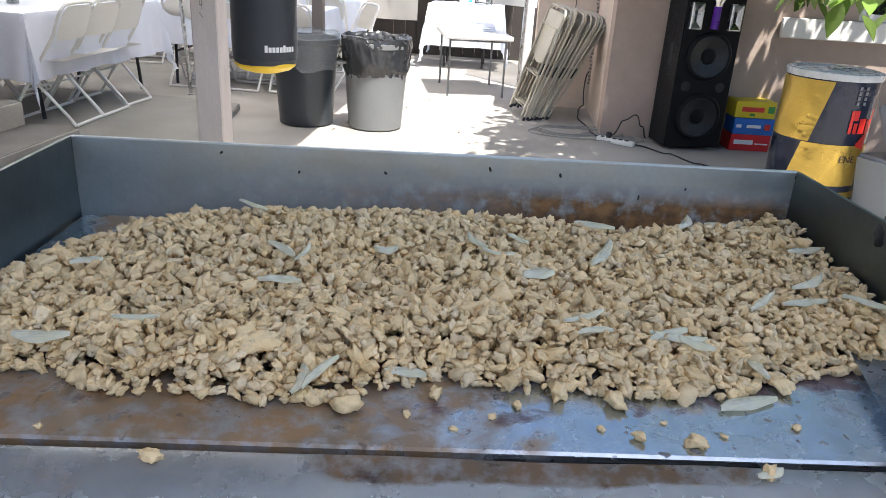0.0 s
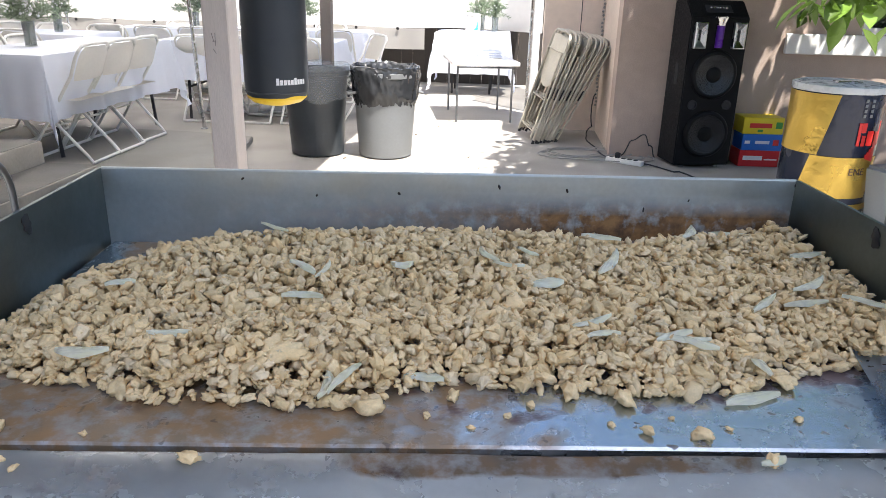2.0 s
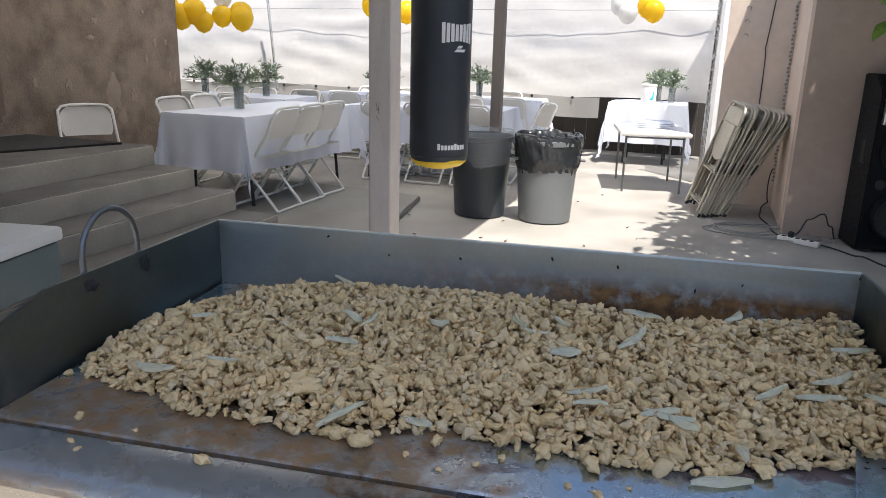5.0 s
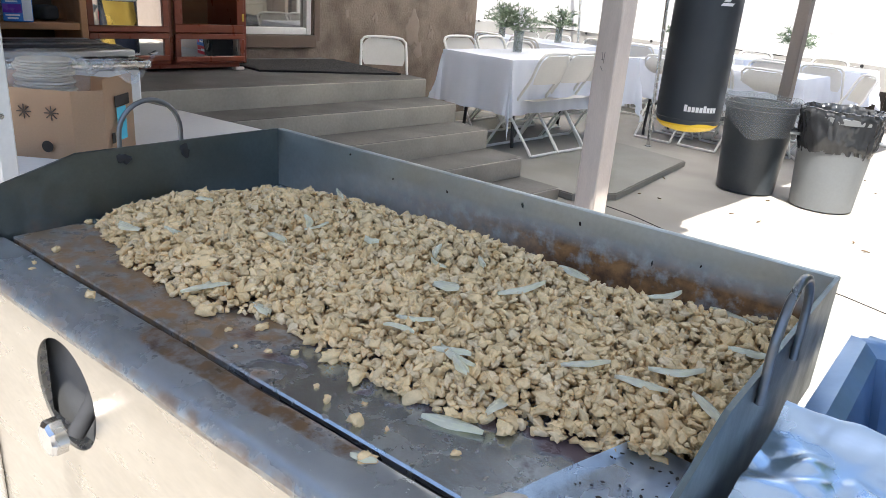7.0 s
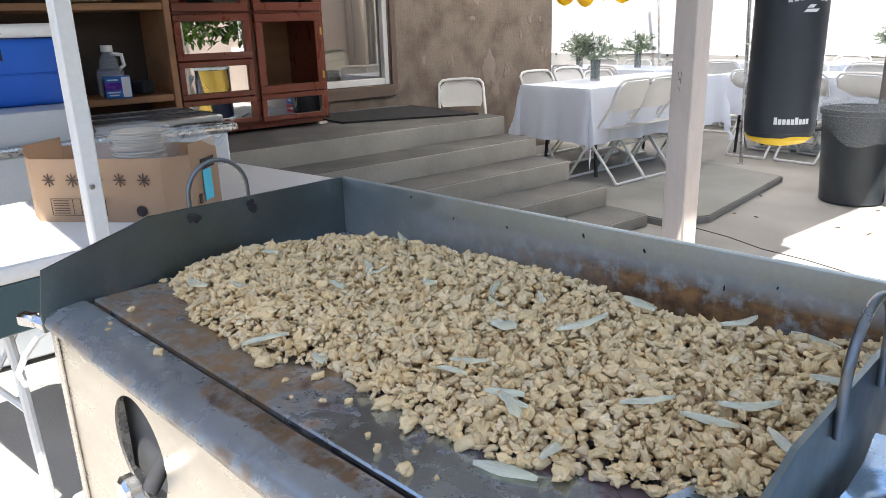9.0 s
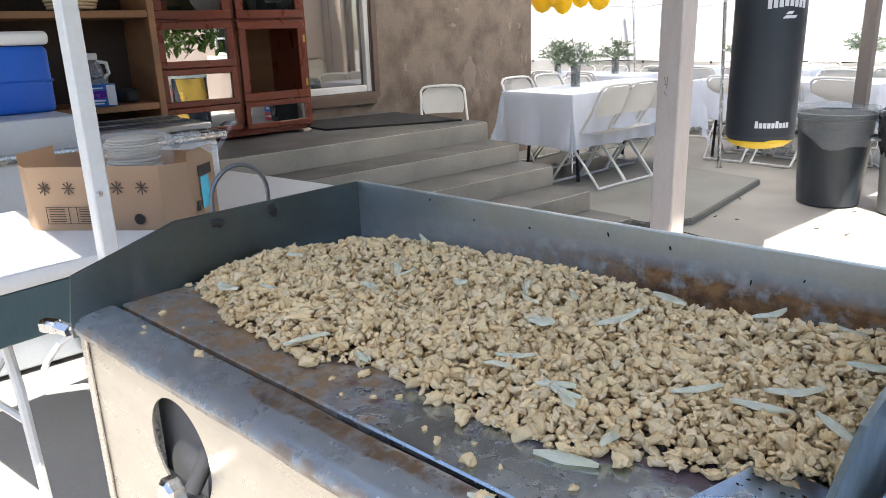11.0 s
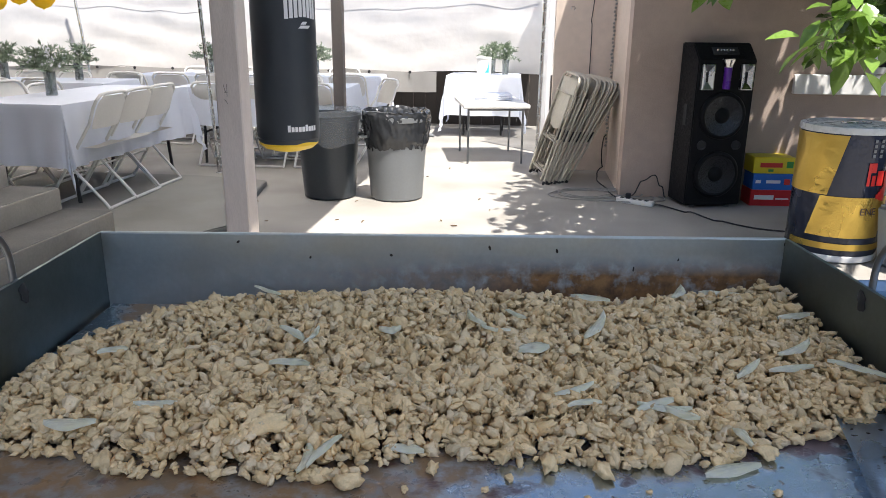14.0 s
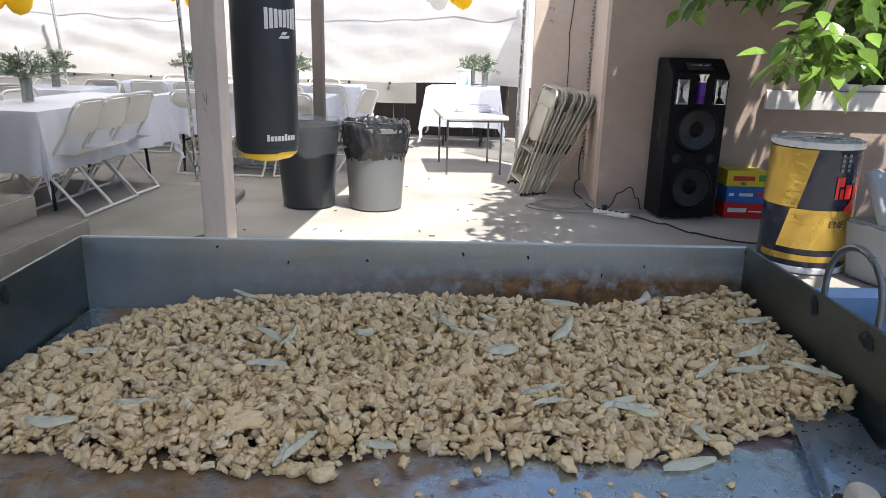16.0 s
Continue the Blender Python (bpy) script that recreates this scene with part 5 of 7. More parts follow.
rb = random.Random(2)
for x, y, z in [(-5.66, 7.45, 1.60), (-5.52, 7.52, 1.66), (-5.44, 7.58, 1.55), (-5.27, 7.72, 1.62), (-5.06, 7.82, 1.60), (-5.16, 7.95, 1.66), (-5.8, 7.4, 1.7), (-3.72, 8.65, 1.80), (-3.47, 8.72, 1.70), (-3.31, 8.80, 1.74), (-3.6, 8.9, 1.86), (-0.36, 9.40, 1.80), (-0.44, 9.48, 1.86)]:
    balloon(x, y, z + 0.03, rb.uniform(0.12, 0.145), M["balloon_yellow"], "round yellow party balloon hanging under the canopy")
for x, y, z in [(-0.66, 9.36, 1.75), (-0.76, 9.42, 1.84), (-5.35, 7.85, 1.82)]:
    balloon(x, y, z + 0.06, 0.12, M["balloon_white"], "round silvery white party balloon hanging under the canopy")


# ---- trash cans ----
def dense(profile, k):
    """The profile with k rows for each of its own."""
    out = []
    for (r0, z0), (r1, z1) in zip(profile, profile[1:]):
        out += [(r0 + (r1 - r0) * i / k, z0 + (z1 - z0) * i / k) for i in range(k)]
    return out + [profile[-1]]


def trash_can(x, y, turn, mat, label, black_liner):
    c = thing("trash_can", (x, y, 0), turn, label, "trash can", "trash cans")
    rib = lambda a, j: 1 + (0.006 if int(a / math.tau * 12) % 2 else 0.0)
    prof = [(0.0, 0.012), (0.185, 0.0), (0.205, 0.012), (0.225, 0.30), (0.245, 0.60), (0.250, 0.615), (0.262, 0.62), (0.264, 0.655), (0.254, 0.66), (0.240, 0.655), (0.215, 0.30), (0.195, 0.03), (0.0, 0.03)]
    part("body", lathe(bmesh.new(), prof, 48, wobble=rib), mat, c)
    for s in (-1, 1):
        b = tube(bmesh.new(), [(s * 0.235, -0.05, 0.50), (s * 0.29, -0.035, 0.49), (s * 0.29, 0.035, 0.49), (s * 0.235, 0.05, 0.50)], 0.011, 8)
        part("handle", b, mat, c)
    rngc = random.Random(int(x * 100))
    n = 96
    if black_liner:
        prof = dense([(0.236, 0.40), (0.262, 0.47), (0.270, 0.56), (0.276, 0.66), (0.272, 0.695), (0.258, 0.70), (0.240, 0.66), (0.222, 0.52), (0.16, 0.40), (0.0, 0.38)], 4)
        crease = lambda a, j: 1 + 0.022 * math.sin(a * 3 + j * 0.25) - 0.06 * abs(noise.noise((math.cos(a) * 4 + j * 0.05, math.sin(a) * 4, j * 0.34))) - 0.05 * abs(noise.noise((math.cos(a) * 9 + j * 0.2, math.sin(a) * 9 - j * 0.14, j * 0.25))) - 0.018 * abs(math.sin(a * 16 + j * 0.45 + 2 * math.sin(a * 3)))
        bm = lathe(bmesh.new(), prof, 150, wobble=crease, caps=False)
        for q in bm.verts:
            q.co.z += 0.018 * noise.noise((q.co.x * 9, q.co.y * 9, 3.0)) + (0.02 * math.sin(3 * math.atan2(q.co.y, q.co.x)) if q.co.z < 0.5 else 0.0)
        part("liner", bm, M["liner_black"], c, "crumpled shiny black bin liner")
    else:
        prof = dense([(0.254, 0.47), (0.266, 0.55), (0.272, 0.62), (0.274, 0.690), (0.258, 0.698), (0.236, 0.60), (0.215, 0.40), (0.19, 0.14)], 4)
        bm = lathe(bmesh.new(), prof, 130, wobble=lambda a, j: 1.012 + 0.010 * math.sin(a * 3 + j * 0.3) + 0.05 * abs(noise.noise((math.cos(a) * 3, math.sin(a) * 3, j * 0.55 + a * 0.6))), caps=False)
        for q in bm.verts:
            a = math.atan2(q.co.y, q.co.x)
            q.co.z += (0.05 * math.sin(2 * a + 0.6) + 0.02 * math.sin(5 * a)) * max(0.0, 0.60 - q.co.z) / 0.13 * (1 if q.co.z > 0.42 and q.co.xy.length > 0.245 else 0) + 0.012 * noise.noise((q.co.x * 10, q.co.y * 10, 1.0))
        part("liner", bm, M["liner_clear"], c, "thin clear plastic bin liner")
        kn = lathe(bmesh.new(), [(0.0, -0.03), (0.03, -0.01), (0.02, 0.02), (0.045, 0.06), (0.0, 0.05)], 14, (0.29, -0.03, 0.56), wobble=lambda a, j: 1 + 0.3 * math.sin(a * 5))
        part("liner_knot", kn, M["liner_clear"], c, "knotted corner of the liner")
    return c


trash_can(-0.79, 5.69, 20, M["can_grey"], "grey plastic trash can with a black liner", True)
trash_can(-1.33, 5.66, 10, M["can_black"], "black plastic trash can with a clear liner", False)

# ---- punching bag ----
bag = thing("punching_bag", (-1.130, 4.09, 0), 0, "hanging black punching bag with a yellow base", "punching bag")
BR = 0.176
part("bag_body", lathe(bmesh.new(), [(0.166, 0.672), (0.173, 0.70), (BR, 0.75), (BR, 1.9), (0.166, 2.05), (0.10, 2.08), (0.0, 2.08)], 48, wobble=lambda a, j: 1 + 0.006 * math.sin(3 * a + j)), M["bag_black"], bag)
part("bag_base", lathe(bmesh.new(), [(0.0, 0.618), (0.08, 0.622), (0.135, 0.638), (0.164, 0.662), (0.169, 0.690), (0.166, 0.694)], 48), M["yellow"], bag, "yellow quilted bottom")
part("seam", lathe(bmesh.new(), [(0.1735, 0.694), (0.1755, 0.698), (0.1735, 0.702)], 48, wobble=lambda a, j: 1 + 0.004 * math.sin(34 * a)), M["bag_black"], bag)
for k in range(4):
    a = k * math.pi / 2 + 0.4
    part("chain", tube(bmesh.new(), [(0.13 * math.cos(a), 0.13 * math.sin(a), 2.06), (0, 0, 2.40)], 0.006, 6), M["chrome"], bag)
part("swivel", tube(bmesh.new(), [(0, 0, 2.39), (0, 0, 2.565)], 0.010, 8), M["chrome"], bag)


def bent_patch(bm, radius, a0, a1, z0, z1, thick=0.0012, n=6, skew=0.0):
    """A thin print on an upright cylinder, from angle a0 to a1 (0 faces -y, positive towards +x)."""
    g = []
    for i in range(n + 1):
        row = []
        for z, sk in ((z0, 0), (z1, skew)):
            a = a0 + (a1 - a0) * i / n + sk
            row.append([bm.verts.new(((radius + t) * math.sin(a), -(radius + t) * math.cos(a), z)) for t in (0.0, thick)])
        g.append(row)
    for r0, r1 in zip(g, g[1:]):
        bm.faces.new((r0[0][1], r1[0][1], r1[1][1], r0[1][1]))
        bm.faces.new((r0[0][0], r0[1][0], r1[1][0], r1[0][0]))
        bm.faces.new((r0[1][0], r0[1][1], r1[1][1], r1[1][0]))
        bm.faces.new((r0[0][0], r1[0][0], r1[0][1], r0[0][1]))
    for r in (g[0], g[-1]):
        bm.faces.new((r[0][0], r[0][1], r[1][1], r[1][0]))
    return bm


A0 = 0.36
for i in range(8):
    tall = 0.012 * abs(i - 3.5) / 3.5
    part("brand_mark", bent_patch(bmesh.new(), BR + 0.0005, A0 + i * 0.150, A0 + i * 0.150 + 0.110, 1.352 - tall, 1.438 + tall, n=3), M["print_white"], bag, "plain white block mark", smooth=False)
b = bmesh.new()
bent_patch(b, BR + 0.0005, A0 + 0.42, A0 + 0.80, 1.292, 1.307, n=4, skew=0.08)
bent_patch(b, BR + 0.0005, A0 + 0.50, A0 + 0.68, 1.312, 1.327, n=4, skew=0.08)
part("emblem", b, M["print_white"], bag, "small white lozenge emblem", smooth=False)
for i in range(9):
    part("model_mark", bent_patch(bmesh.new(), BR + 0.0005, A0 - 0.06 + i * 0.115, A0 + 0.03 + i * 0.115, 0.745, 0.781 if i in (0, 5) else 0.772, n=2), M["print_white"], bag, "small plain white block mark", smooth=False)


# ---- small table, far table and what stands on them ----
st = folding_table((-0.155, 7.76, 0), 101, 0.94, 0.67, 0.60, M["white_plastic"], M["dark_rod"], "small white plastic folding table with thin metal legs", False)
for k in range(3):
    solid("folded_cloth", boxed((-0.13, 7.86, 0.602 + 0.022 * k + 0.011), (0.40 - 0.02 * k, 0.28, 0.020), 0.008, pose(0, 0, 0, 0, 0, 4 * k), 2), M["cloth"], "folded white cloth stacked on the small table", "cloth", "folded cloths")
folding_table((-0.33, 9.62, 0), 0, 0.88, 0.66, 0.75, M["white_plastic"], M["rubber"], "folding table under a long white cloth by the tarp")
tablecloth((-0.33, 9.62, 0.758), 0, 0.90, 0.68, 0.50, 9.0, "long white cloth draped over a table by the tarp")
wipes = thing("wipes_tub", (-0.33, 9.45, 0.764), 10, "white plastic tub with a blue printed wave", "tub")
part("body", lathe(bmesh.new(), [(0.0, 0), (0.085, 0), (0.092, 0.01), (0.092, 0.185), (0.086, 0.195), (0.0, 0.195)], 28), M["white_plastic"], wipes)
part("lid", lathe(bmesh.new(), [(0.094, 0.188), (0.096, 0.192), (0.096, 0.212), (0.07, 0.22), (0.0, 0.222)], 28), M["white_plastic"], wipes)
b = bmesh.new()
for i in range(6):
    bent_patch(b, 0.0925, 0.05 + i * 0.09, 0.05 + i * 0.09 + 0.088, 0.03, 0.045 + 0.014 * i * i * 0.35, n=1)
part("blue_wave", b, M["cyan"], wipes, "blue wave print", smooth=False)

# ---- stack of folded chairs leaning on the wall ----
def folded_chair():
    c = thing("folded_chair", (0, 0, 0), 0, "folded worn metal chair leaning in a stack", "chair", "stacked folded chairs")
    b = bmesh.new()
    w, h = 0.22, 0.98
    pts = [(-w, 0, 0.0), (-w, 0, h - 0.10)] + arc((-w + 0.09, 0, h - 0.10), 0.09, 180, 90, 5)[1:] + arc((w - 0.09, 0, h - 0.10), 0.09, 90, 0, 5) + [(w, 0, 0.0)]
    part("outer_frame", tube(b, pts, 0.0105, 8), M["chair_old"], c)
    part("inner_frame", tube(bmesh.new(), [(-w + 0.03, 0.022, 0.03), (-w + 0.028, 0.022, 0.40), (-w + 0.035, 0.018, 0.80), (w - 0.035, 0.018, 0.80), (w - 0.028, 0.022, 0.40), (w - 0.03, 0.022, 0.03)], 0.0095, 8), M["chair_old"], c)
    outline = [(-0.185, 0.93), (-0.19, 0.62)] + [(-0.17 * math.cos(k * math.pi / 8), 0.58 - 0.10 * math.sin(k * math.pi / 8)) for k in range(9)] + [(0.19, 0.62), (0.185, 0.93)]
    b = prism(bmesh.new(), outline, -0.004, 0.006)
    bmesh.ops.transform(b, matrix=Matrix.Rotation(math.pi / 2, 4, "X"), verts=b.verts)
    part("seat", b, M["chair_old"], c, "worn metal seat and back panel, rounded below", smooth=False)
    for z in (0.10, 0.385):
        part("cross_bar", tube(bmesh.new(), [(-w, 0.010, z), (w, 0.010, z)], 0.0075, 6), M["chair_old"], c)
    for q in (-1, 1):
        part("hinge_strap", boxed((q * (w - 0.013), 0.012, 0.46), (0.008, 0.012, 0.10), 0.002), M["rubber"], c, "dark hinge strap")
        part("foot_cap", tube(bmesh.new(), [(q * w, 0, 0.0), (q * w, 0, 0.035)], 0.0125, 8), M["rubber"], c, "dark rubber foot cap")
    return c


fc = folded_chair()
for i in range(11):
    m = pose(0.335 + 0.020 * i, 6.58 + 0.014 * i + 0.012 * math.sin(i * 2.3), 0.014, 0, 16.5 + 1.1 * i + 0.7 * math.sin(i * 1.9), 0) @ pose(0, 0, 0, 0, 2.2 * math.sin(i * 2.7), 106 + 3.0 * math.sin(i * 1.3))
    if i == 0:
        fc.matrix_world = m
    else:
        copy_thing(fc, m)

# ---- speaker ----
sp = thing("speaker", (1.668, 5.69, 0), 12.5, "tall black party loudspeaker with two woofers on the patio", "speaker")
W2, D2 = 0.222, 0.31
b = bmesh.new()
sec = [(0.0, 0.025), (D2, 0.025), (D2, 1.225), (0.12, 1.225), (0.0, 1.11)]
v0 = [b.verts.new((-W2, y, z)) for y, z in sec]
v1 = [b.verts.new((W2, y, z)) for y, z in sec]
b.faces.new(v0), b.faces.new(v1)
for i in range(5):
    j = (i + 1) % 5
    b.faces.new((v0[i], v0[j], v1[j], v1[i]))
bmesh.ops.bevel(b, geom=b.edges[:], offset=0.008, segments=2, affect="EDGES")
part("cabinet", b, M["speaker_black"], sp)
for z in (0.705, 0.265):
    b = lathe(bmesh.new(), [(0.176, 0.0), (0.176, 0.014), (0.168, 0.026), (0.156, 0.030), (0.146, 0.026)], 48, caps=False)
    bmesh.ops.transform(b, matrix=pose(0.0, -0.001, z, 90, 0, 0), verts=b.verts)
    wf = part("woofer", b, M["speaker_black"], sp, "black woofer surround")
    b = lathe(bmesh.new(), [(0.147, 0.0255), (0.10, 0.016), (0.058, 0.006)], 48, caps=False)
    bmesh.ops.transform(b, matrix=pose(0.0, -0.001, z, 90, 0, 0), verts=b.verts)
    part("cone", b, M["cone"], wf, "grey perforated speaker cone")
    b = lathe(bmesh.new(), [(0.058, 0.006), (0.050, 0.014), (0.03, 0.020), (0.0, 0.022)], 28)
    bmesh.ops.transform(b, matrix=pose(0.0, -0.001, z, 90, 0, 0), verts=b.verts)
    part("dust_cap", b, M["speaker_black"], wf)
for s in (-1, 1):
    b = bmesh.new()
    hw, hh, cx, cz = 0.046, 0.092, s * 0.150, 0.985
    rim = [(-hw, -hh), (hw, -hh), (hw, hh), (-hw, hh)]
    loops = [[b.verts.new((cx + x * k, y, cz + z * kz)) for x, z in rim] for k, kz, y in ((1.0, 1.0, 0.0), (1.0, 1.0, -0.028), (0.84, 0.92, -0.030), (0.16, 0.40, -0.006))]
    for l0, l1 in zip(loops, loops[1:]):
        for k in range(4):
            b.faces.new((l0[k], l0[(k + 1) % 4], l1[(k + 1) % 4], l1[k]))
    tw = part("tweeter", b, M["horn_silver"], sp, "silver horn tweeter", smooth=False)
    part("throat", boxed((cx, -0.0065, cz), (0.016, 0.003, 0.075)), M["rubber"], tw, "dark throat slot")
    b = lathe(bmesh.new(), [(0.036, 0.0), (0.036, 0.008), (0.028, 0.008), (0.026, -0.002)], 24)
    bmesh.ops.transform(b, matrix=pose(s * 0.135, -0.002, 0.485, 90, 0, 0), verts=b.verts)
    part("bass_port", b, M["rubber"], sp)
part("light_tube", tube(bmesh.new(), [(0, -0.014, 0.90), (0, -0.014, 1.06)], 0.028, 16), M["purple"], sp, "purple light tube")
b = lathe(bmesh.new(), [(0.030, 0.0), (0.032, 0.02), (0.046, 0.05), (0.046, 0.062), (0.034, 0.060), (0.028, 0.05), (0.0, 0.048)], 24, (0, -0.014, 1.055))
part("light_cap", b, M["chrome"], sp, "flared chrome cap")
panel = part("control_panel", boxed((0, 0.058, 1.168), (0.20, 0.075, 0.006), 0.001, pose(0, 0, 0, 41, 0, 0)), M["rubber"], sp)
for i in range(6):
    part("knob", lathe(bmesh.new(), [(0.008, 0), (0.007, 0.01), (0.0, 0.01)], 10, (-0.06 + 0.024 * i, 0.058, 1.171)), M["chrome"], panel)
part("badge", boxed((0.03, -0.010, 0.135), (0.05, 0.004, 0.014)), M["print_white"], sp, "small pale badge")
part("side_handle", boxed((-W2 - 0.002, 0.14, 0.70), (0.006, 0.05, 0.16), 0.002), M["rubber"], sp)
for x in (-0.14, 0.14):
    for y in (0.05, 0.25):
        part("foot", boxed((x, y, 0.0125), (0.04, 0.04, 0.025), 0.004), M["chrome"], sp)


# ---- soda boxes ----
def soda_box(z, mat, label, marks, dx):
    s = thing("soda_box", (2.135 + dx, 5.93, z), 4, label, "box", "stacked soda boxes")
    part("carton", boxed((0, 0, 0.064), (0.31, 0.20, 0.127), 0.003), mat, s)
    for k, (x, w, zz, hh, mm) in enumerate(marks):
        part("print_mark", boxed((x, -0.101, zz), (w, 0.003, hh), 0.0008), mm, s)


soda_box(0.0, M["red_box"], "red soda twelve-pack carton on the ground", [(-0.05, 0.15, 0.068, 0.034, M["print_white"]), (0.09, 0.10, 0.058, 0.010, M["print_white"])], 0.0)
soda_box(0.128, M["blue_box"], "blue soda twelve-pack carton in the stack", [(0.0, 0.11, 0.064, 0.024, M["print_white"]), (-0.115, 0.04, 0.064, 0.024, M["print_white"]), (0.105, 0.045, 0.064, 0.045, M["red_print"])], 0.006)
soda_box(0.256, M["yellow_box"], "yellow soda twelve-pack carton on top of the stack", [(-0.02, 0.17, 0.066, 0.036, M["red_print"]), (-0.02, 0.04, 0.025, 0.020, M["green_print"]), (0.12, 0.05, 0.070, 0.05, M["green_print"])], -0.004)

# ---- barrel cooler ----
BX, BY, RB, HB = 2.105, 4.57, 0.252, 0.80
barrel = thing("barrel_cooler", (BX, BY, 0.0), -6, "gold and navy checkered can-shaped barrel cooler", "cooler")
part("drum", lathe(bmesh.new(), [(0.0, 0.0), (0.218, 0.0), (0.236, 0.02), (RB, 0.06), (RB, 0.765), (0.24, 0.775), (0.0, 0.775)], 56), M["navy"], barrel)
part("base_ring", lathe(bmesh.new(), [(0.237, 0.004), (0.252, 0.012), (RB + 0.003, 0.030), (RB + 0.003, 0.045), (RB, 0.048)], 56), M["print_white"], barrel, "white base ring")
lid = part("lid", lathe(bmesh.new(), [(RB + 0.004, 0.755), (RB + 0.008, 0.762), (RB + 0.006, 0.792), (0.232, 0.800), (0.217, 0.790), (0.10, 0.796), (0.0, 0.798)], 56), M["lid_grey"], barrel, "pale grey translucent lid")
part("tab", boxed((0.03, -0.02, 0.802), (0.16, 0.06, 0.012), 0.004, pose(0, 0, 0, 0, 0, 20)), M["chrome"], lid)
b = bmesh.new()
bent_patch(b, RB + 0.0035, -2.3, -0.50, 0.405, 0.748, n=34, skew=0.28)
part("gold_panel", b, M["gold"], barrel, "gold foil panel")
b = bmesh.new()
bent_patch(b, RB + 0.0035, -0.86, 0.85, 0.16, 0.400, n=34, skew=0.22)
part("gold_panel", b, M["gold"], barrel, "gold foil panel")
b = bmesh.new()
bent_patch(b, RB + 0.0035, -1.3, 1.5, 0.085, 0.122, n=30)
part("gold_band", b, M["gold"], barrel, "gold band")
for a0, a1, zl, zh in ((0.26, 0.33, 0.47, 0.60), (0.335, 0.45, 0.545, 0.60), (0.37, 0.46, 0.47, 0.53), (0.50, 0.68, 0.47, 0.555), (0.73, 0.86, 0.47, 0.55), (0.865, 0.92, 0.47, 0.61)):
    part("brand_mark", bent_patch(bmesh.new(), RB + 0.0055, a0, a1, zl, zh, n=3), M["red_print"], barrel, "plain red block mark", smooth=False)
b = bmesh.new()
for i in range(6):
    bent_patch(b, RB + 0.0055, 0.55 + i * 0.05, 0.60 + i * 0.05, 0.395 - 0.004 * i, 0.42 + 0.014 * i, n=1)
part("red_emblem", b, M["red_print"], barrel, "plain red wedge emblem", smooth=False)
e = lettering("word", "ENE", 0.058, M["print_dark"], barrel, Matrix(), 0.001, "dark lettering on gold", 0.0)
for v in e.data.vertices:
    v.co.z += 0.003
wrap(e, RB + 0.004)
e.matrix_local = pose(0, 0, 0.30, 0, 0, math.degrees(0.22))
b = bmesh.new()
for i in range(4):
    bent_patch(b, RB + 0.0055, 0.30, 0.36, 0.63 + i * 0.028, 0.648 + i * 0.028, n=1)
    bent_patch(b, RB + 0.0055, 0.46, 0.53, 0.63 + i * 0.028, 0.648 + i * 0.028, n=1)
part("small_print", b, M["can_grey"], barrel, "two columns of small pale marks", smooth=False)["kind"] = "stuff"

# ---- grey chest cooler beside the barrel ----
chest = thing("chest_cooler", (2.56, 4.28, 0), 24, "pale grey plastic chest cooler with a raised lid", "cooler")
b = bmesh.new()
v0 = [b.verts.new(q) for q in ((-0.22, -0.18, 0.0), (0.22, -0.18, 0.0), (0.22, 0.18, 0.0), (-0.22, 0.18, 0.0))]
v1 = [b.verts.new(q) for q in ((-0.26, -0.21, 0.36), (0.26, -0.21, 0.36), (0.26, 0.21, 0.36), (-0.26, 0.21, 0.36))]
b.faces.new(v0), b.faces.new(v1)
for i in range(4):
    b.faces.new((v0[i], v0[(i + 1) % 4], v1[(i + 1) % 4], v1[i]))
bmesh.ops.bevel(b, geom=b.edges[:], offset=0.02, segments=3, affect="EDGES")
part("tub", b, M["chest_grey"], chest)
part("lid", boxed((0.02, 0.05, 0.50), (0.52, 0.07, 0.34), 0.02, pose(0, 0, 0, -30, 0, 0), 3), M["chest_grey"], chest, "raised grey lid")
part("latch", boxed((-0.05, -0.215, 0.24), (0.11, 0.02, 0.09), 0.006, seg=2), M["chest_grey"], chest)
part("drain_plug", lathe(bmesh.new(), [(0.02, 0), (0.02, 0.02), (0.0, 0.02)], 12, (-0.24, -0.1, 0.05)), M["rubber"], chest)

# ---- power strip and cables ----
strip = thing("power_strip", (1.10, 5.74, 0.0), -31, "white power strip on the ground by the speaker", "power strip")
part("housing", boxed((0, 0, 0.018), (0.30, 0.055, 0.036), 0.006, seg=2), M["white_plastic"], strip)
for i in range(5):
    part("socket", boxed((-0.11 + 0.05 * i, 0, 0.0375), (0.028, 0.028, 0.003)), M["rubber"], strip)
part("plug", boxed((-0.06, 0, 0.058), (0.04, 0.03, 0.04), 0.006), M["rubber"], strip)


def cable(name, pts, r, mat, label, wig=0.02, seed=0):
    out = []
    for (x0, y0, z0), (x1, y1, z1) in zip(pts, pts[1:]):
        for i in range(8):
            t = i / 8
            q = t * t * (3 - 2 * t)
            out.append((x0 + (x1 - x0) * t + wig * noise.noise((x0 + t, y0, seed)), y0 + (y1 - y0) * t + wig * noise.noise((y0, t + x0, seed + 4)), z0 + (z1 - z0) * q))
    out.append(pts[-1])
    return solid(name, tube(bmesh.new(), out, r, 6), mat, label, "cable", "cables on the ground")


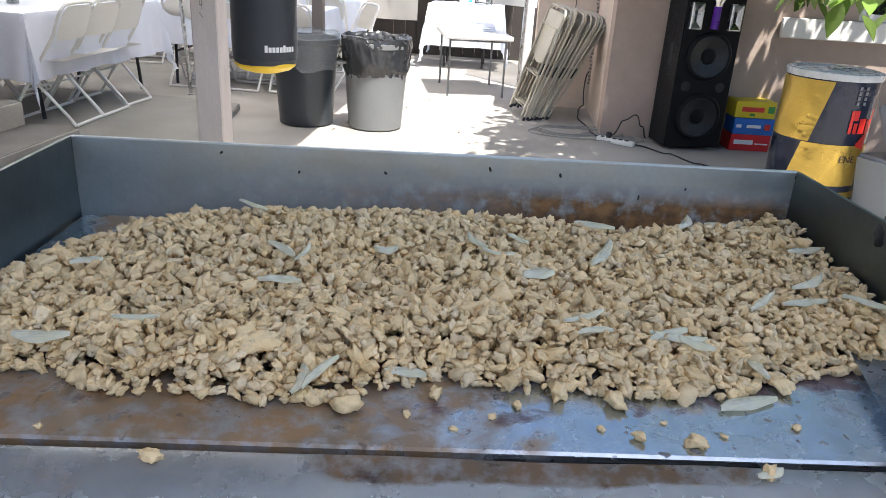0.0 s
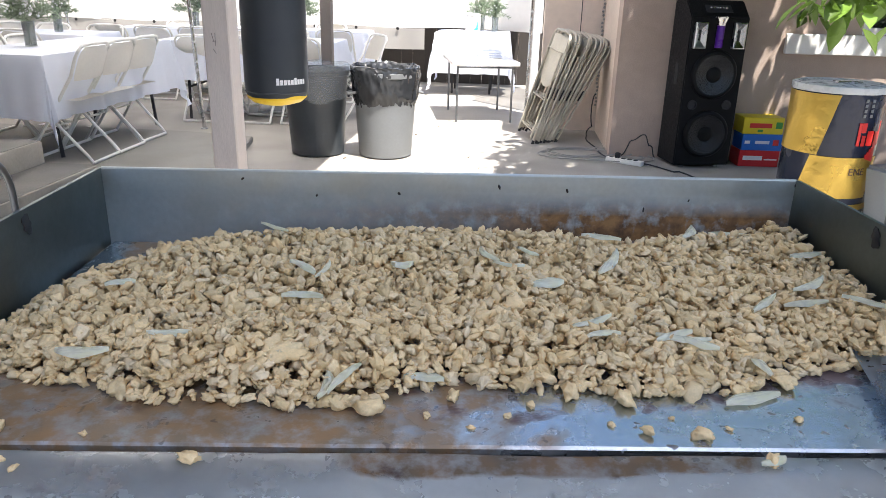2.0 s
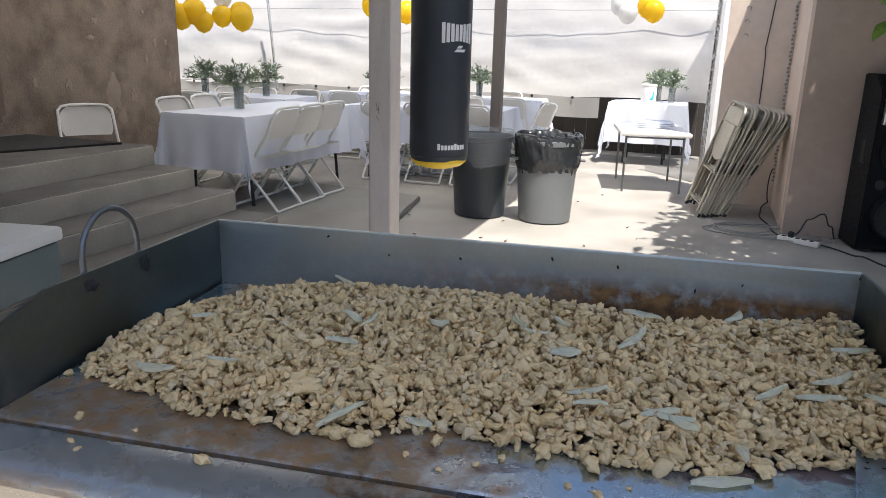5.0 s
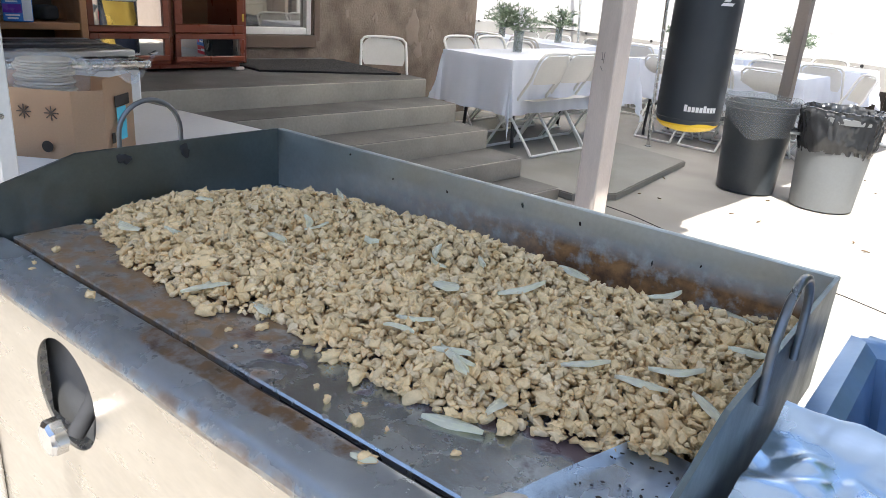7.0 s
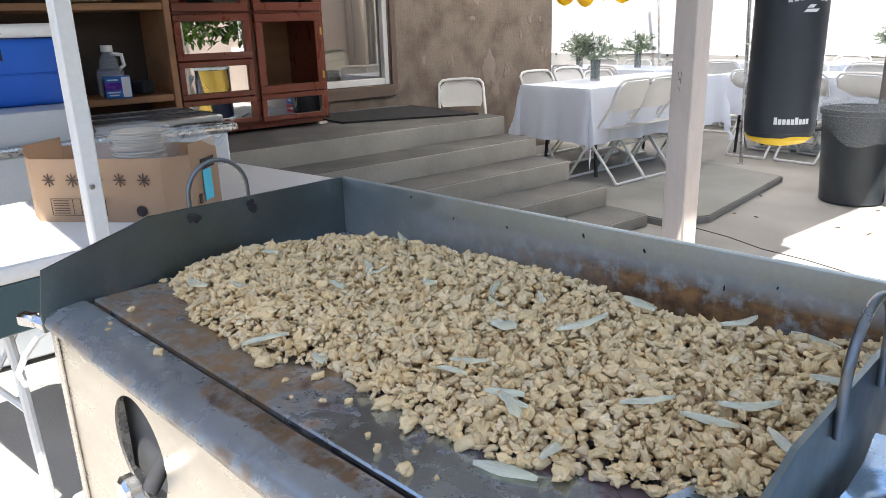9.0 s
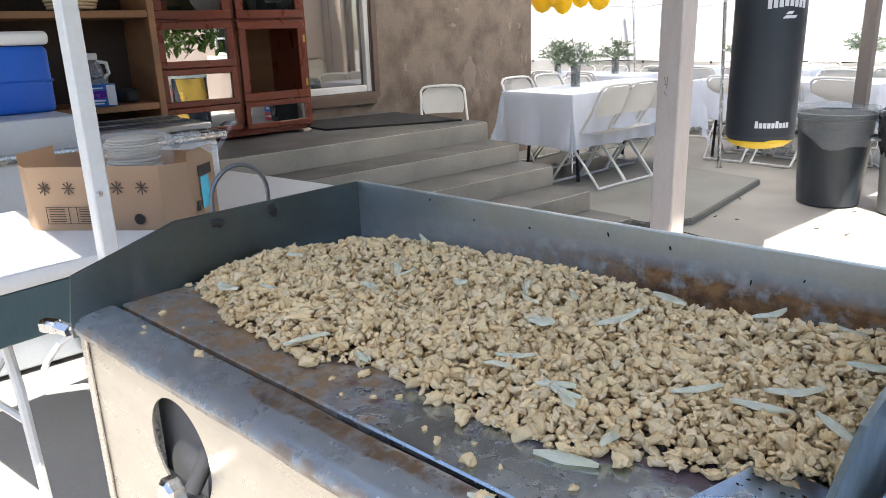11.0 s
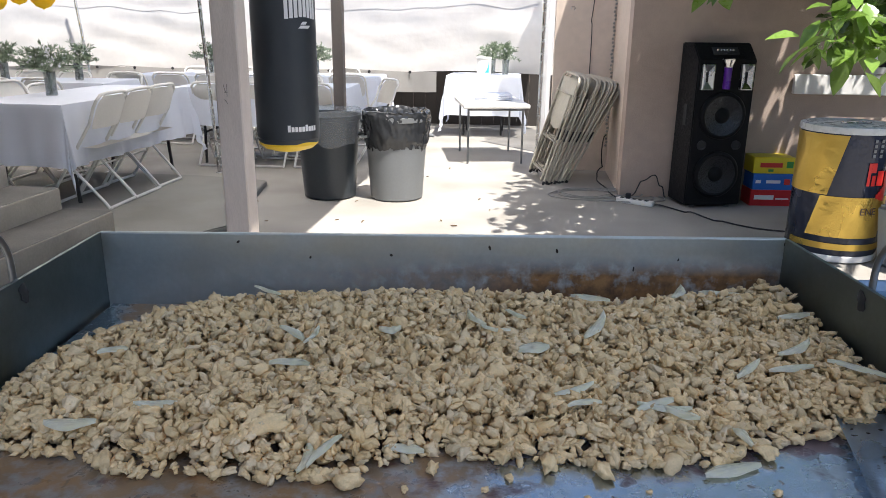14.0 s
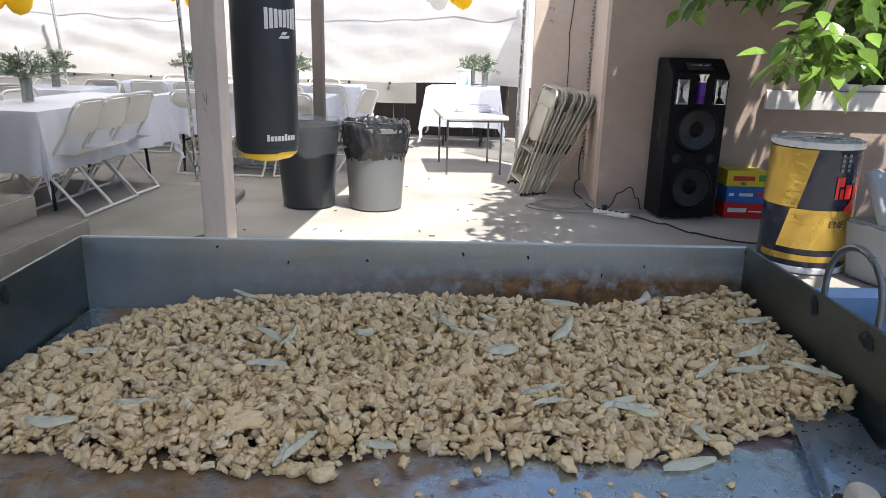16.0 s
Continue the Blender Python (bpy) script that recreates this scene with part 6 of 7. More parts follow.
cable("cable", [(1.22, 5.68, 0.012), (1.45, 5.48, 0.006), (1.62, 5.24, 0.006), (1.9, 5.05, 0.006), (2.2, 5.0, 0.006), (2.6, 5.3, 0.006)], 0.006, M["rubber"], "black power cable running along the ground", 0.05, 1)
cable("cable", [(1.0, 5.82, 0.012), (0.93, 6.3, 0.006), (0.90, 6.8, 0.006), (0.97, 7.08, 0.05), (0.985, 7.12, 0.35)], 0.006, M["rubber"], "black power cable rising up the wall corner", 0.04, 2)
cable("cable", [(1.08, 5.76, 0.06), (1.16, 5.86, 0.16), (1.26, 5.92, 0.20), (1.33, 5.98, 0.10), (1.38, 6.0, 0.006)], 0.005, M["rubber"], "black cable looping behind the power strip", 0.02, 3)
for k in range(5):
    loop = []
    for i in range(27):
        a = i * math.tau / 24 + k
        r = 0.16 + 0.045 * k + 0.03 * math.sin(a * 3 + k)
        loop.append((0.72 + 0.05 * k + r * 1.35 * math.cos(a), 6.06 - 0.02 * k + r * 0.75 * math.sin(a), 0.006 + 0.005 * (k % 3) + 0.004 * math.sin(a * 2 + k)))
    solid("extension_cord", tube(bmesh.new(), loop, 0.0045, 6), M["cord_grey"], "loose coil of grey extension cord on the ground", "cable", "cables on the ground")
cable("wall_cable", [(0.80, 7.135, 0.75), (0.78, 7.135, 1.4), (0.83, 7.135, 2.0), (0.83, 7.135, 2.8)], 0.004, M["rubber"], "thin dark cable hanging down the stucco wall", 0.02, 7)
b = bmesh.new()
for i in range(86):
    bmesh.ops.create_icosphere(b, subdivisions=1, radius=0.013, matrix=Matrix.Translation((0.992 + 0.006 * math.sin(i * 1.7), 7.125 + 0.006 * math.cos(i * 1.7), 0.25 + i * 0.034)))
solid("rope_light", b, M["cord_grey"], "dusty rope light fixed up the wall corner", "rope light")
for z in (1.62, 1.73, 1.50):
    solid("wall_hook", tube(bmesh.new(), arc((0.61, 7.138, z), 0.018, -60, 200, 8), 0.004, 6), M["chrome"], "small metal hook on the stucco wall", "hook", "wall hooks")


# ---- porch side: folding table, carton, counter, shelf, cabinet ----
ft = folding_table((-1.675, 0.883, 0), 101.5, 1.37, 0.76, 0.752, M["white_plastic"], M["white_metal"], "white plastic folding table beside the griddle")
# plain dark blue-green strip along the table's griddle side
part("edge_strip", boxed((0, -0.365, 0.642), (1.33, 0.014, 0.13), 0.004), M["teal"], ft, "dark blue-green strip below the table edge")
# produce carton with cut corners
carton = thing("produce_carton", (-1.60, 0.88, 0.752), 43, "open brown produce carton with printed stars and hand holes", "carton")
CW, CD, CH, CUT = 0.53, 0.30, 0.19, 0.06
ring = [(-CW / 2 + CUT, -CD / 2), (CW / 2 - CUT, -CD / 2), (CW / 2, -CD / 2 + CUT), (CW / 2, CD / 2 - CUT), (CW / 2 - CUT, CD / 2), (-CW / 2 + CUT, CD / 2), (-CW / 2, CD / 2 - CUT), (-CW / 2, -CD / 2 + CUT)]
def carton_side(i, h0, h1):
    a, c = Vector((*ring[i], 0)), Vector((*ring[(i + 1) % 8], 0))
    bm = bmesh.new()
    vs = [bm.verts.new(p) for p in (a, c, c + Vector((0, 0, h1)), a + Vector((0, 0, h0)))]
    bm.faces.new(vs)
    bmesh.ops.solidify(bm, geom=bm.faces[:], thickness=0.004)
    return bm
for i in range(8):
    tall = i in (2, 6)
    part("side_panel", carton_side(i, CH + (0.03 if tall else 0), CH + (0.03 if tall else 0)), M["cardboard"], carton, smooth=False)
part("bottom", boxed((0, 0, 0.003), (CW - 0.07, CD - 0.07, 0.005)), M["cardboard"], carton)
for i in range(5):
    b = bmesh.new()
    for k in range(4):
        box(b, (-0.15 + 0.075 * i, -CD / 2 - 0.0048, 0.128), (0.040, 0.0012, 0.0032), 0, pose(0, 0, 0, 0, 45 * k, 0))
    part("printed_star", b, M["print_dark"], carton, "dark printed eight-armed star", smooth=False)
b = bmesh.new()
for z, x0, x1 in ((0.072, -0.155, 0.02), (0.022, -0.155, 0.02)):
    box(b, ((x0 + x1) / 2, -CD / 2 - 0.0048, z), (x1 - x0, 0.0012, 0.0015))
for x in (-0.155, -0.085, -0.06, 0.02):
    box(b, (x, -CD / 2 - 0.0048, 0.047), (0.0015, 0.0012, 0.05))
for k in range(6):
    box(b, (-0.02, -CD / 2 - 0.0048, 0.066 - k * 0.0075), (0.065, 0.0012, 0.0022))
    box(b, (-0.122, -CD / 2 - 0.0048, 0.066 - k * 0.0075), (0.05, 0.0012, 0.0022))
part("printed_table", b, M["print_dark"], carton, "dark printed label of plain bars", smooth=False)
b = lathe(bmesh.new(), [(0.0, 0.0), (0.016, 0.0), (0.016, 0.0012), (0.0, 0.0012)], 18)
bmesh.ops.transform(b, matrix=pose(0.13, -CD / 2 - 0.0042, 0.035, 90, 0, 0), verts=b.verts)
part("vent_hole", b, M["dark_inside"], carton, "round dark vent hole")
part("hand_hole", boxed((CW / 2 + 0.0045, 0.01, 0.15), (0.0016, 0.09, 0.032), 0.0006), M["dark_inside"], carton, "dark hand hole")
part("tape_label", boxed((CW / 2 + 0.0052, 0.0, 0.085), (0.0015, 0.055, 0.095)), M["cyan"], carton, "light blue paper label")
part("vent_hole", boxed((CW / 2 + 0.0045, -0.055, 0.05), (0.0016, 0.02, 0.03), 0.0006), M["dark_inside"], carton)
# stacked tortillas in a clear bag in the carton
for k in range(31):
    b = lathe(bmesh.new(), [(0.0, 0.0), (0.075, 0.0), (0.078, 0.003), (0.075, 0.006), (0.0, 0.008)], 28, wobble=lambda a, j: 1 + 0.02 * math.sin(a * 3 + k))
    t = solid("tortilla", b, M["cream_tortilla"], "pale round flour tortilla in a tall stack", "tortilla", "stacked tortillas")
    t.matrix_world = pose(-1.60 + 0.006 * math.sin(k * 2.1), 0.93 + 0.006 * math.cos(k * 1.7), 0.765 + k * 0.0076, rb.uniform(-2, 2), rb.uniform(-2, 2), k * 40)
b = lathe(bmesh.new(), [(0.02, 0.0), (0.115, 0.01), (0.12, 0.12), (0.118, 0.20), (0.105, 0.245), (0.06, 0.262), (0.02, 0.255)], 44, wobble=lambda a, j: 1 + 0.06 * math.sin(a * 6 + j * 1.9) + 0.09 * noise.noise((math.cos(a) * 3, math.sin(a) * 3, j * 0.9)))
wrapper = thing("plastic_bag", (-1.60, 0.93, 0.76), 0, "crumpled clear plastic bag round the tortillas", "bag")
part("bag_body", b, M["bag_clear"], wrapper)
def tail(u, v):
    return (0.08 + 0.20 * u, 0.06 + 0.10 * u + 0.05 * (v - 0.5) * (1 + u * 1.5), 0.235 + 0.03 * math.sin(u * 9 + v * 5) + 0.06 * (v - 0.5) * math.cos(u * 7))
part("bag_tail", sheet(bmesh.new(), 16, 10, tail), M["bag_clear"], wrapper, "loose twisted tail of the bag")

# steel counter
counter = thing("steel_counter", (-2.72, 0.62, 0), 2, "dull stainless steel food counter with a raised tray edge", "counter")
part("body", boxed((0, 0, 0.435), (0.60, 1.9, 0.83), 0.01), M["steel_light"], counter)
part("countertop", boxed((0.0, 0, 0.868), (0.66, 1.98, 0.035), 0.012, seg=2), M["steel_bright"], counter)
part("splash_rail", boxed((-0.01, -0.29, 0.945), (0.60, 1.34, 0.13), 0.01, seg=2), M["steel_light"], counter, "raised steel tray")
for k in range(5):
    part("grate_bar", boxed((-0.24 + 0.11 * k, 0.68, 0.905 + 0.004 * (k % 2)), (0.085, 0.56, 0.03), 0.006), M["rubber"] if k % 2 else M["steel_galv"], counter)
for x in (-0.26, 0.26):
    for y in (-0.9, 0.9):
        part("leg", boxed((x, y, 0.01), (0.05, 0.05, 0.02)), M["steel_galv"], counter)
# blue cooler on the counter
cooler = thing("ice_cooler", (-2.86, 0.66, 1.011), 3, "blue plastic ice cooler with a white lid", "cooler")
part("tub", boxed((0, 0, 0.135), (0.38, 0.66, 0.27), 0.025, seg=3), M["blue_plastic"], cooler)
part("band", boxed((0, 0, 0.13), (0.388, 0.668, 0.012), 0.005), M["blue_plastic"], cooler)
part("lid", boxed((0, 0, 0.30), (0.40, 0.68, 0.055), 0.02, seg=3), M["white_plastic"], cooler, "white plastic lid")
part("grip_recess", boxed((0.191, 0.02, 0.21), (0.006, 0.16, 0.05), 0.002), M["navy"], cooler, "dark recessed grip")
part("lid_slot", boxed((0.201, 0.02, 0.29), (0.003, 0.18, 0.008)), M["lid_grey"], cooler)
# pine shelf unit
shelf = thing("pine_shelf", (-3.42, 0.62, 0.61), 0, "open reddish pine shelf unit holding a basket and bottle", "shelf")
for y in (-1.02, 1.02):
    part("side_board", boxed((0, y, 0.72), (0.40, 0.035, 1.44), 0.004), M["pine"], shelf)
for z in (0.03, 0.345, 0.81, 1.42):
    part("shelf_board", boxed((0, 0, z), (0.396, 2.0, 0.035), 0.004), M["pine"], shelf)
# back board in darkened pine: shade between the shelves is put into its colour
part("back_board", boxed((-0.205, 0, 0.72), (0.012, 2.08, 1.44)), M["shaded_pine"], shelf)
# things on the shelf
bottle = thing("cleaner_bottle", (-3.32, 1.34, 0.973), 75, "clear jug with a white cap and purple-white label", "bottle")
part("body", boxed((0, 0, 0.075), (0.13, 0.09, 0.15), 0.02, seg=3), M["jug_plastic"], bottle)
part("shoulder", lathe(bmesh.new(), [(0.05, 0.145), (0.045, 0.19), (0.024, 0.225), (0.022, 0.235)], 20), M["jug_plastic"], bottle)
part("label", boxed((0, 0, 0.075), (0.134, 0.094, 0.115), 0.018, seg=2), M["jug_plastic"], bottle, "plain clear band of the jug")
part("cap", lathe(bmesh.new(), [(0.027, 0.23), (0.029, 0.235), (0.029, 0.258), (0.025, 0.262), (0.0, 0.262)], 18), M["white_plastic"], bottle, "white screw cap")
part("handle", tube(bmesh.new(), [(0.015, 0, 0.222), (0.066, 0, 0.212), (0.072, 0, 0.16), (0.045, 0, 0.138)], 0.010, 8), M["white_plastic"], bottle, "white loop handle")
pack = thing("drink_pack", (-3.235, 1.345, 0.973), 75, "purple, blue and white printed carton on the shelf", "carton")
part("carton", boxed((0, 0, 0.055), (0.125, 0.05, 0.11), 0.004), M["blue_box"], pack)
part("white_panel", boxed((0.040, -0.0255, 0.056), (0.040, 0.002, 0.10), 0.0005), M["print_white"], pack, "white end panel")
part("purple_band", boxed((-0.022, -0.0255, 0.060), (0.078, 0.002, 0.040), 0.0005), M["purple"], pack, "purple printed band")
for z, w in ((0.092, 0.05), (0.030, 0.06), (0.016, 0.045)):
    part("print_mark", boxed((-0.022, -0.0262, z), (w, 0.002, 0.007), 0.0004), M["print_white"], pack)
basket = thing("wicker_basket", (-3.36, 1.30, 1.448), 0, "round woven wicker basket on the shelf", "basket")
b = bmesh.new()
for j in range(13):
    r = 0.105 + 0.0052 * j
    tube(b, [((r + 0.004 * (1 if (k + j) % 2 else -1)) * math.cos(k * math.tau / 36), (r + 0.004 * (1 if (k + j) % 2 else -1)) * math.sin(k * math.tau / 36), 0.008 + 0.0155 * j) for k in range(36)], 0.0075, 5, True)
part("weave", b, M["wicker"], basket)
part("base", lathe(bmesh.new(), [(0.0, 0.0), (0.105, 0.0), (0.105, 0.01), (0.0, 0.01)], 24), M["wicker"], basket)
solid("black_pouch", boxed((-3.34, 1.50, 1.012), (0.10, 0.09, 0.07), 0.02, pose(0, 0, 0, 0, 0, 30), 3), M["rubber"], "small black pouch on the pine shelf", "pouch")
for k, y in enumerate((0.55, 0.72, 0.9)):
    solid("dark_pan", lathe(bmesh.new(), [(0.0, 0), (0.06, 0), (0.075, 0.10 + 0.03 * k), (0.07, 0.10 + 0.03 * k), (0.055, 0.012), (0.0, 0.012)], 20, (-3.4, y, 1.448)), M["rubber"], "dark metal pan stored on the top shelf", "pan", "pans on the shelf")

# redwood cabinet with mirrored panes
cab = thing("redwood_cabinet", (-3.98, 2.45, 0.61), 0, "tall dark red wooden cabinet with mirrored panes", "cabinet")
# local axes: x outwards, y along the wall, z up from the landing
part("carcass_back", boxed((-0.50, 0, 0.78), (0.02, 1.08, 1.46)), M["pine"], cab, "plain brown back board")
for y in (-0.54, 0.54):
    part("side_board", boxed((-0.255, y, 0.78), (0.51, 0.03, 1.46), 0.004), M["redwood"], cab)
part("centre_board", boxed((-0.255, 0.0, 0.78), (0.50, 0.03, 1.46), 0.003), M["redwood"], cab)
for z in (0.065, 0.79, 1.50):
    part("deck_board", boxed((-0.255, 0, z), (0.50, 1.05, 0.03), 0.003), M["redwood"], cab)
part("plinth", boxed((-0.26, 0, 0.035), (0.48, 1.02, 0.03), 0.004), M["redwood"], cab)
for y in (-0.5, 0.5):
    part("foot", boxed((-0.03, y, 0.012), (0.06, 0.07, 0.022), 0.004), M["post_paint"], cab)


def framed_front(name, y0, y1, z0, z1, pane_mat, rail=0.05, parent=None, mullion=()):
    d = part(name, boxed((0.012, (y0 + y1) / 2, z1 - rail / 2), (0.024, y1 - y0, rail), 0.004), M["redwood"], parent)
    part("bottom_rail", boxed((0.012, (y0 + y1) / 2, z0 + rail / 2), (0.024, y1 - y0, rail), 0.004), M["redwood"], d)
    for y in (y0 + rail / 2, y1 - rail / 2):
        part("stile", boxed((0.0125, y, (z0 + z1) / 2), (0.023, rail, z1 - z0 - 2 * rail + 0.002), 0.003), M["redwood"], d)
    if pane_mat:
        part("pane", boxed((0.006, (y0 + y1) / 2, (z0 + z1) / 2), (0.006, y1 - y0 - 2 * rail + 0.01, z1 - z0 - 2 * rail + 0.01)), pane_mat, d, "mirror pane" if pane_mat is M["mirror"] else "")
    return d


framed_front("door", -0.525, -0.02, 0.50, 0.785, M["mirror"], 0.045, cab)
framed_front("drawer_front", -0.525, -0.02, 0.255, 0.495, M["mirror"], 0.038, cab)
framed_front("drawer_front", -0.525, -0.02, 0.075, 0.250, M["mirror"], 0.036, cab)
framed_front("door", 0.02, 0.525, 0.255, 0.785, None, 0.055, cab)
framed_front("drawer_front", 0.02, 0.525, 0.065, 0.250, M["mirror"], 0.036, cab)
framed_front("glass_door", -0.525, -0.02, 0.80, 1.49, M["glass"], 0.055, cab)
framed_front("glass_door", 0.02, 0.525, 0.80, 1.49, M["glass"], 0.055, cab)
for y in (0.515,):
    for z in (0.66, 0.36):
        part("hinge", boxed((0.026, y, z), (0.005, 0.016, 0.05), 0.001), M["gold"], cab)
solid("dinner_plate", lathe(bmesh.new(), [(0.0, 0.0), (0.07, 0.0), (0.13, 0.02), (0.132, 0.024), (0.07, 0.008), (0.0, 0.008)], 32), M["white_plastic"], "white round plate standing inside the cabinet", "plate").matrix_world = pose(-4.10, 2.32, 1.55, 0, 75, 12)
solid("red_tin", boxed((-4.14, 2.02, 1.47), (0.10, 0.10, 0.11), 0.008), M["red_box"], "red tin standing inside the cabinet", "tin")
solid("black_bag", lathe(bmesh.new(), [(0.0, 0), (0.13, 0.01), (0.17, 0.10), (0.14, 0.20), (0.05, 0.25), (0.0, 0.25)], 28, wobble=lambda a, j: 1 + 0.14 * math.sin(a * 5 + j) + 0.1 * math.sin(a * 9)), M["liner_black"], "crumpled black plastic bag inside the cabinet", "bag").matrix_world = pose(-4.22, 2.82, 1.416)
solid("glass_jar", lathe(bmesh.new(), [(0.0, 0), (0.045, 0), (0.05, 0.02), (0.05, 0.14), (0.04, 0.16), (0.04, 0.17), (0.0, 0.17)], 20, (-4.12, 2.57, 1.416)), M["glass_vase"], "clear glass jar inside the cabinet", "jar")
solid("dark_dishes", lathe(bmesh.new(), [(0.0, 0), (0.09, 0), (0.11, 0.08), (0.10, 0.08), (0.08, 0.012), (0.0, 0.012)], 24, (-4.2, 2.17, 1.416)), M["rubber"], "dark stacked dishes inside the cabinet", "dishes")

# window, mat
win = tagged(thing("window_1", (-4.60, 3.52, 0.80)), "pale framed sliding window reflecting the tables", "window", kind="structure")
for y in (-0.46, 0.46):
    part("window_frame", boxed((-0.05, y, 0.70), (0.08, 0.055, 1.396), 0.004), M["white_metal"], win)
for z in (0.03, 1.37):
    part("window_frame", boxed((-0.05, 0, z), (0.08, 0.86, 0.055), 0.004), M["white_metal"], win)
part("window_sill", boxed((0.02, 0, -0.05), (0.05, 1.00, 0.10), 0.004), M["sill_brown"], win)
part("casing", boxed((0.012, 0.52, 0.70), (0.024, 0.06, 1.5), 0.003), M["sill_brown"], win)
part("pane", boxed((-0.06, 0, 0.70), (0.006, 0.86, 1.29)), M["window_glass"], win)
b = bmesh.new()
prism(b, [(-4.45, 3.06), (-3.86, 3.03), (-3.46, 4.02), (-4.36, 4.06)], 0.614, 0.628)
solid("door_mat", b, M["mat"], "large black rubber-backed mat on the porch landing", "mat")

# gas hose and cart bar on the griddle's flank
hose = [(-0.335, 0.47, 0.905), (-0.40, 0.43, 0.868), (-0.425, 0.405, 0.845), (-0.430, 0.385, 0.820), (-0.421, 0.370, 0.797), (-0.412, 0.374, 0.781), (-0.398, 0.42, 0.778), (-0.36, 0.50, 0.77)]
solid("gas_hose", tube(bmesh.new(), hose, 0.005, 8), M["white_plastic"], "white gas hose looping beside the griddle cart", "hose")
reg = thing("gas_fitting", (-0.43, 0.40, 0.875), 30, "small metal gas fitting under the griddle's corner", "fitting")
part("body", boxed((0, 0, 0), (0.035, 0.02, 0.02), 0.004), M["chrome"], reg)
part("nut", tube(bmesh.new(), [(0.015, 0, 0), (0.035, 0, -0.004)], 0.010, 6), M["chrome"], reg)
part("stem", tube(bmesh.new(), [(0.03, 0.0, -0.002), (0.075, 0.035, 0.02)], 0.005, 6), M["chrome"], reg)

# ---- steam pan with foil at the griddle's right ----
# stainless pan coloured blue in place of the sky it would mirror
M["pan_steel"] = material("pan_steel", (0.27, 0.39, 0.56), 0.45, metal=1.0, vary=0.06, scale=10, second=(0.22, 0.32, 0.48), amount=0.4, bump=0.05, relief=0.002)
side = thing("steam_pan", GM @ Vector((0, 0, 0)), G_TURN, "deep steel pan beside the griddle, half covered with foil", "pan")
X0, X1, Y0, Y1, ZP = GW + 0.045, GW + 0.42, -0.50, 0.10, 0.948
b = bmesh.new()
outer = [(X0 - 0.022, Y0), (X1 + 0.022, Y0), (X1 + 0.022, Y1), (X0 - 0.022, Y1)]
mid = [(X0 - 0.004, Y0 + 0.018), (X1 + 0.004, Y0 + 0.018), (X1 + 0.004, Y1 - 0.018), (X0 - 0.004, Y1 - 0.018)]
inner = [(X0 + 0.012, Y0 + 0.035), (X1 - 0.012, Y0 + 0.035), (X1 - 0.012, Y1 - 0.035), (X0 + 0.012, Y1 - 0.035)]
floor_ = [(X0 + 0.03, Y0 + 0.055), (X1 - 0.03, Y0 + 0.055), (X1 - 0.03, Y1 - 0.055), (X0 + 0.03, Y1 - 0.055)]
rings = [[b.verts.new((x, y, z)) for x, y in r] for r, z in ((outer, ZP - 0.010), (outer, ZP - 0.002), (mid, ZP + 0.003), (inner, ZP - 0.008), (floor_, ZP - 0.13))]
for a, c in zip(rings, rings[1:]):
    for k in range(4):
        b.faces.new((a[k], a[(k + 1) % 4], c[(k + 1) % 4], c[k]))
b.faces.new(rings[-1])
bmesh.ops.bevel(b, geom=[e for e in b.edges if abs(e.verts[0].co.z - e.verts[1].co.z) > 0.004], offset=0.014, segments=3, affect="EDGES")
part("pan", b, M["pan_steel"], side, "deep stainless pan with a rolled rim")
part("pan_well", boxed(((X0 + X1) / 2, (Y0 + Y1) / 2, 0.60), (X1 - X0 + 0.03, Y1 - Y0 - 0.01, 0.42), 0.004), M["steel_galv"], side)
for x in (X0 + 0.02, X1 - 0.02):
    for y in (Y0 + 0.03, Y1 - 0.03):
        part("leg", boxed((x, y, 0.20), (0.03, 0.03, 0.40), 0.003), M["steel_galv"], side)
def foil_pt(u, v):
    x, y = X0 - 0.028 + (X1 - X0 + 0.06) * u, Y0 - 0.015 + 0.335 * v
    n1 = noise.noise((x * 9, y * 9, 2)) * 0.010 + abs(noise.noise((x * 15 + y * 9, y * 13 - x * 5, 7))) * 0.016 + abs(noise.noise((x * 34 - y * 12, y * 30, 3))) * 0.006
    edge = max(0, 1 - u * 18) * 0.004 - max(0, (0.06 - v)) * 0.25
    return (x, y, ZP + 0.012 + n1 + edge + 0.018 * math.exp(-((v - 0.93) / 0.05) ** 2))
solid("foil_sheet", sheet(bmesh.new(), 110, 100, foil_pt), M["foil"], "crumpled aluminium foil sheet over the steel pan", "foil").matrix_world = GM.copy()

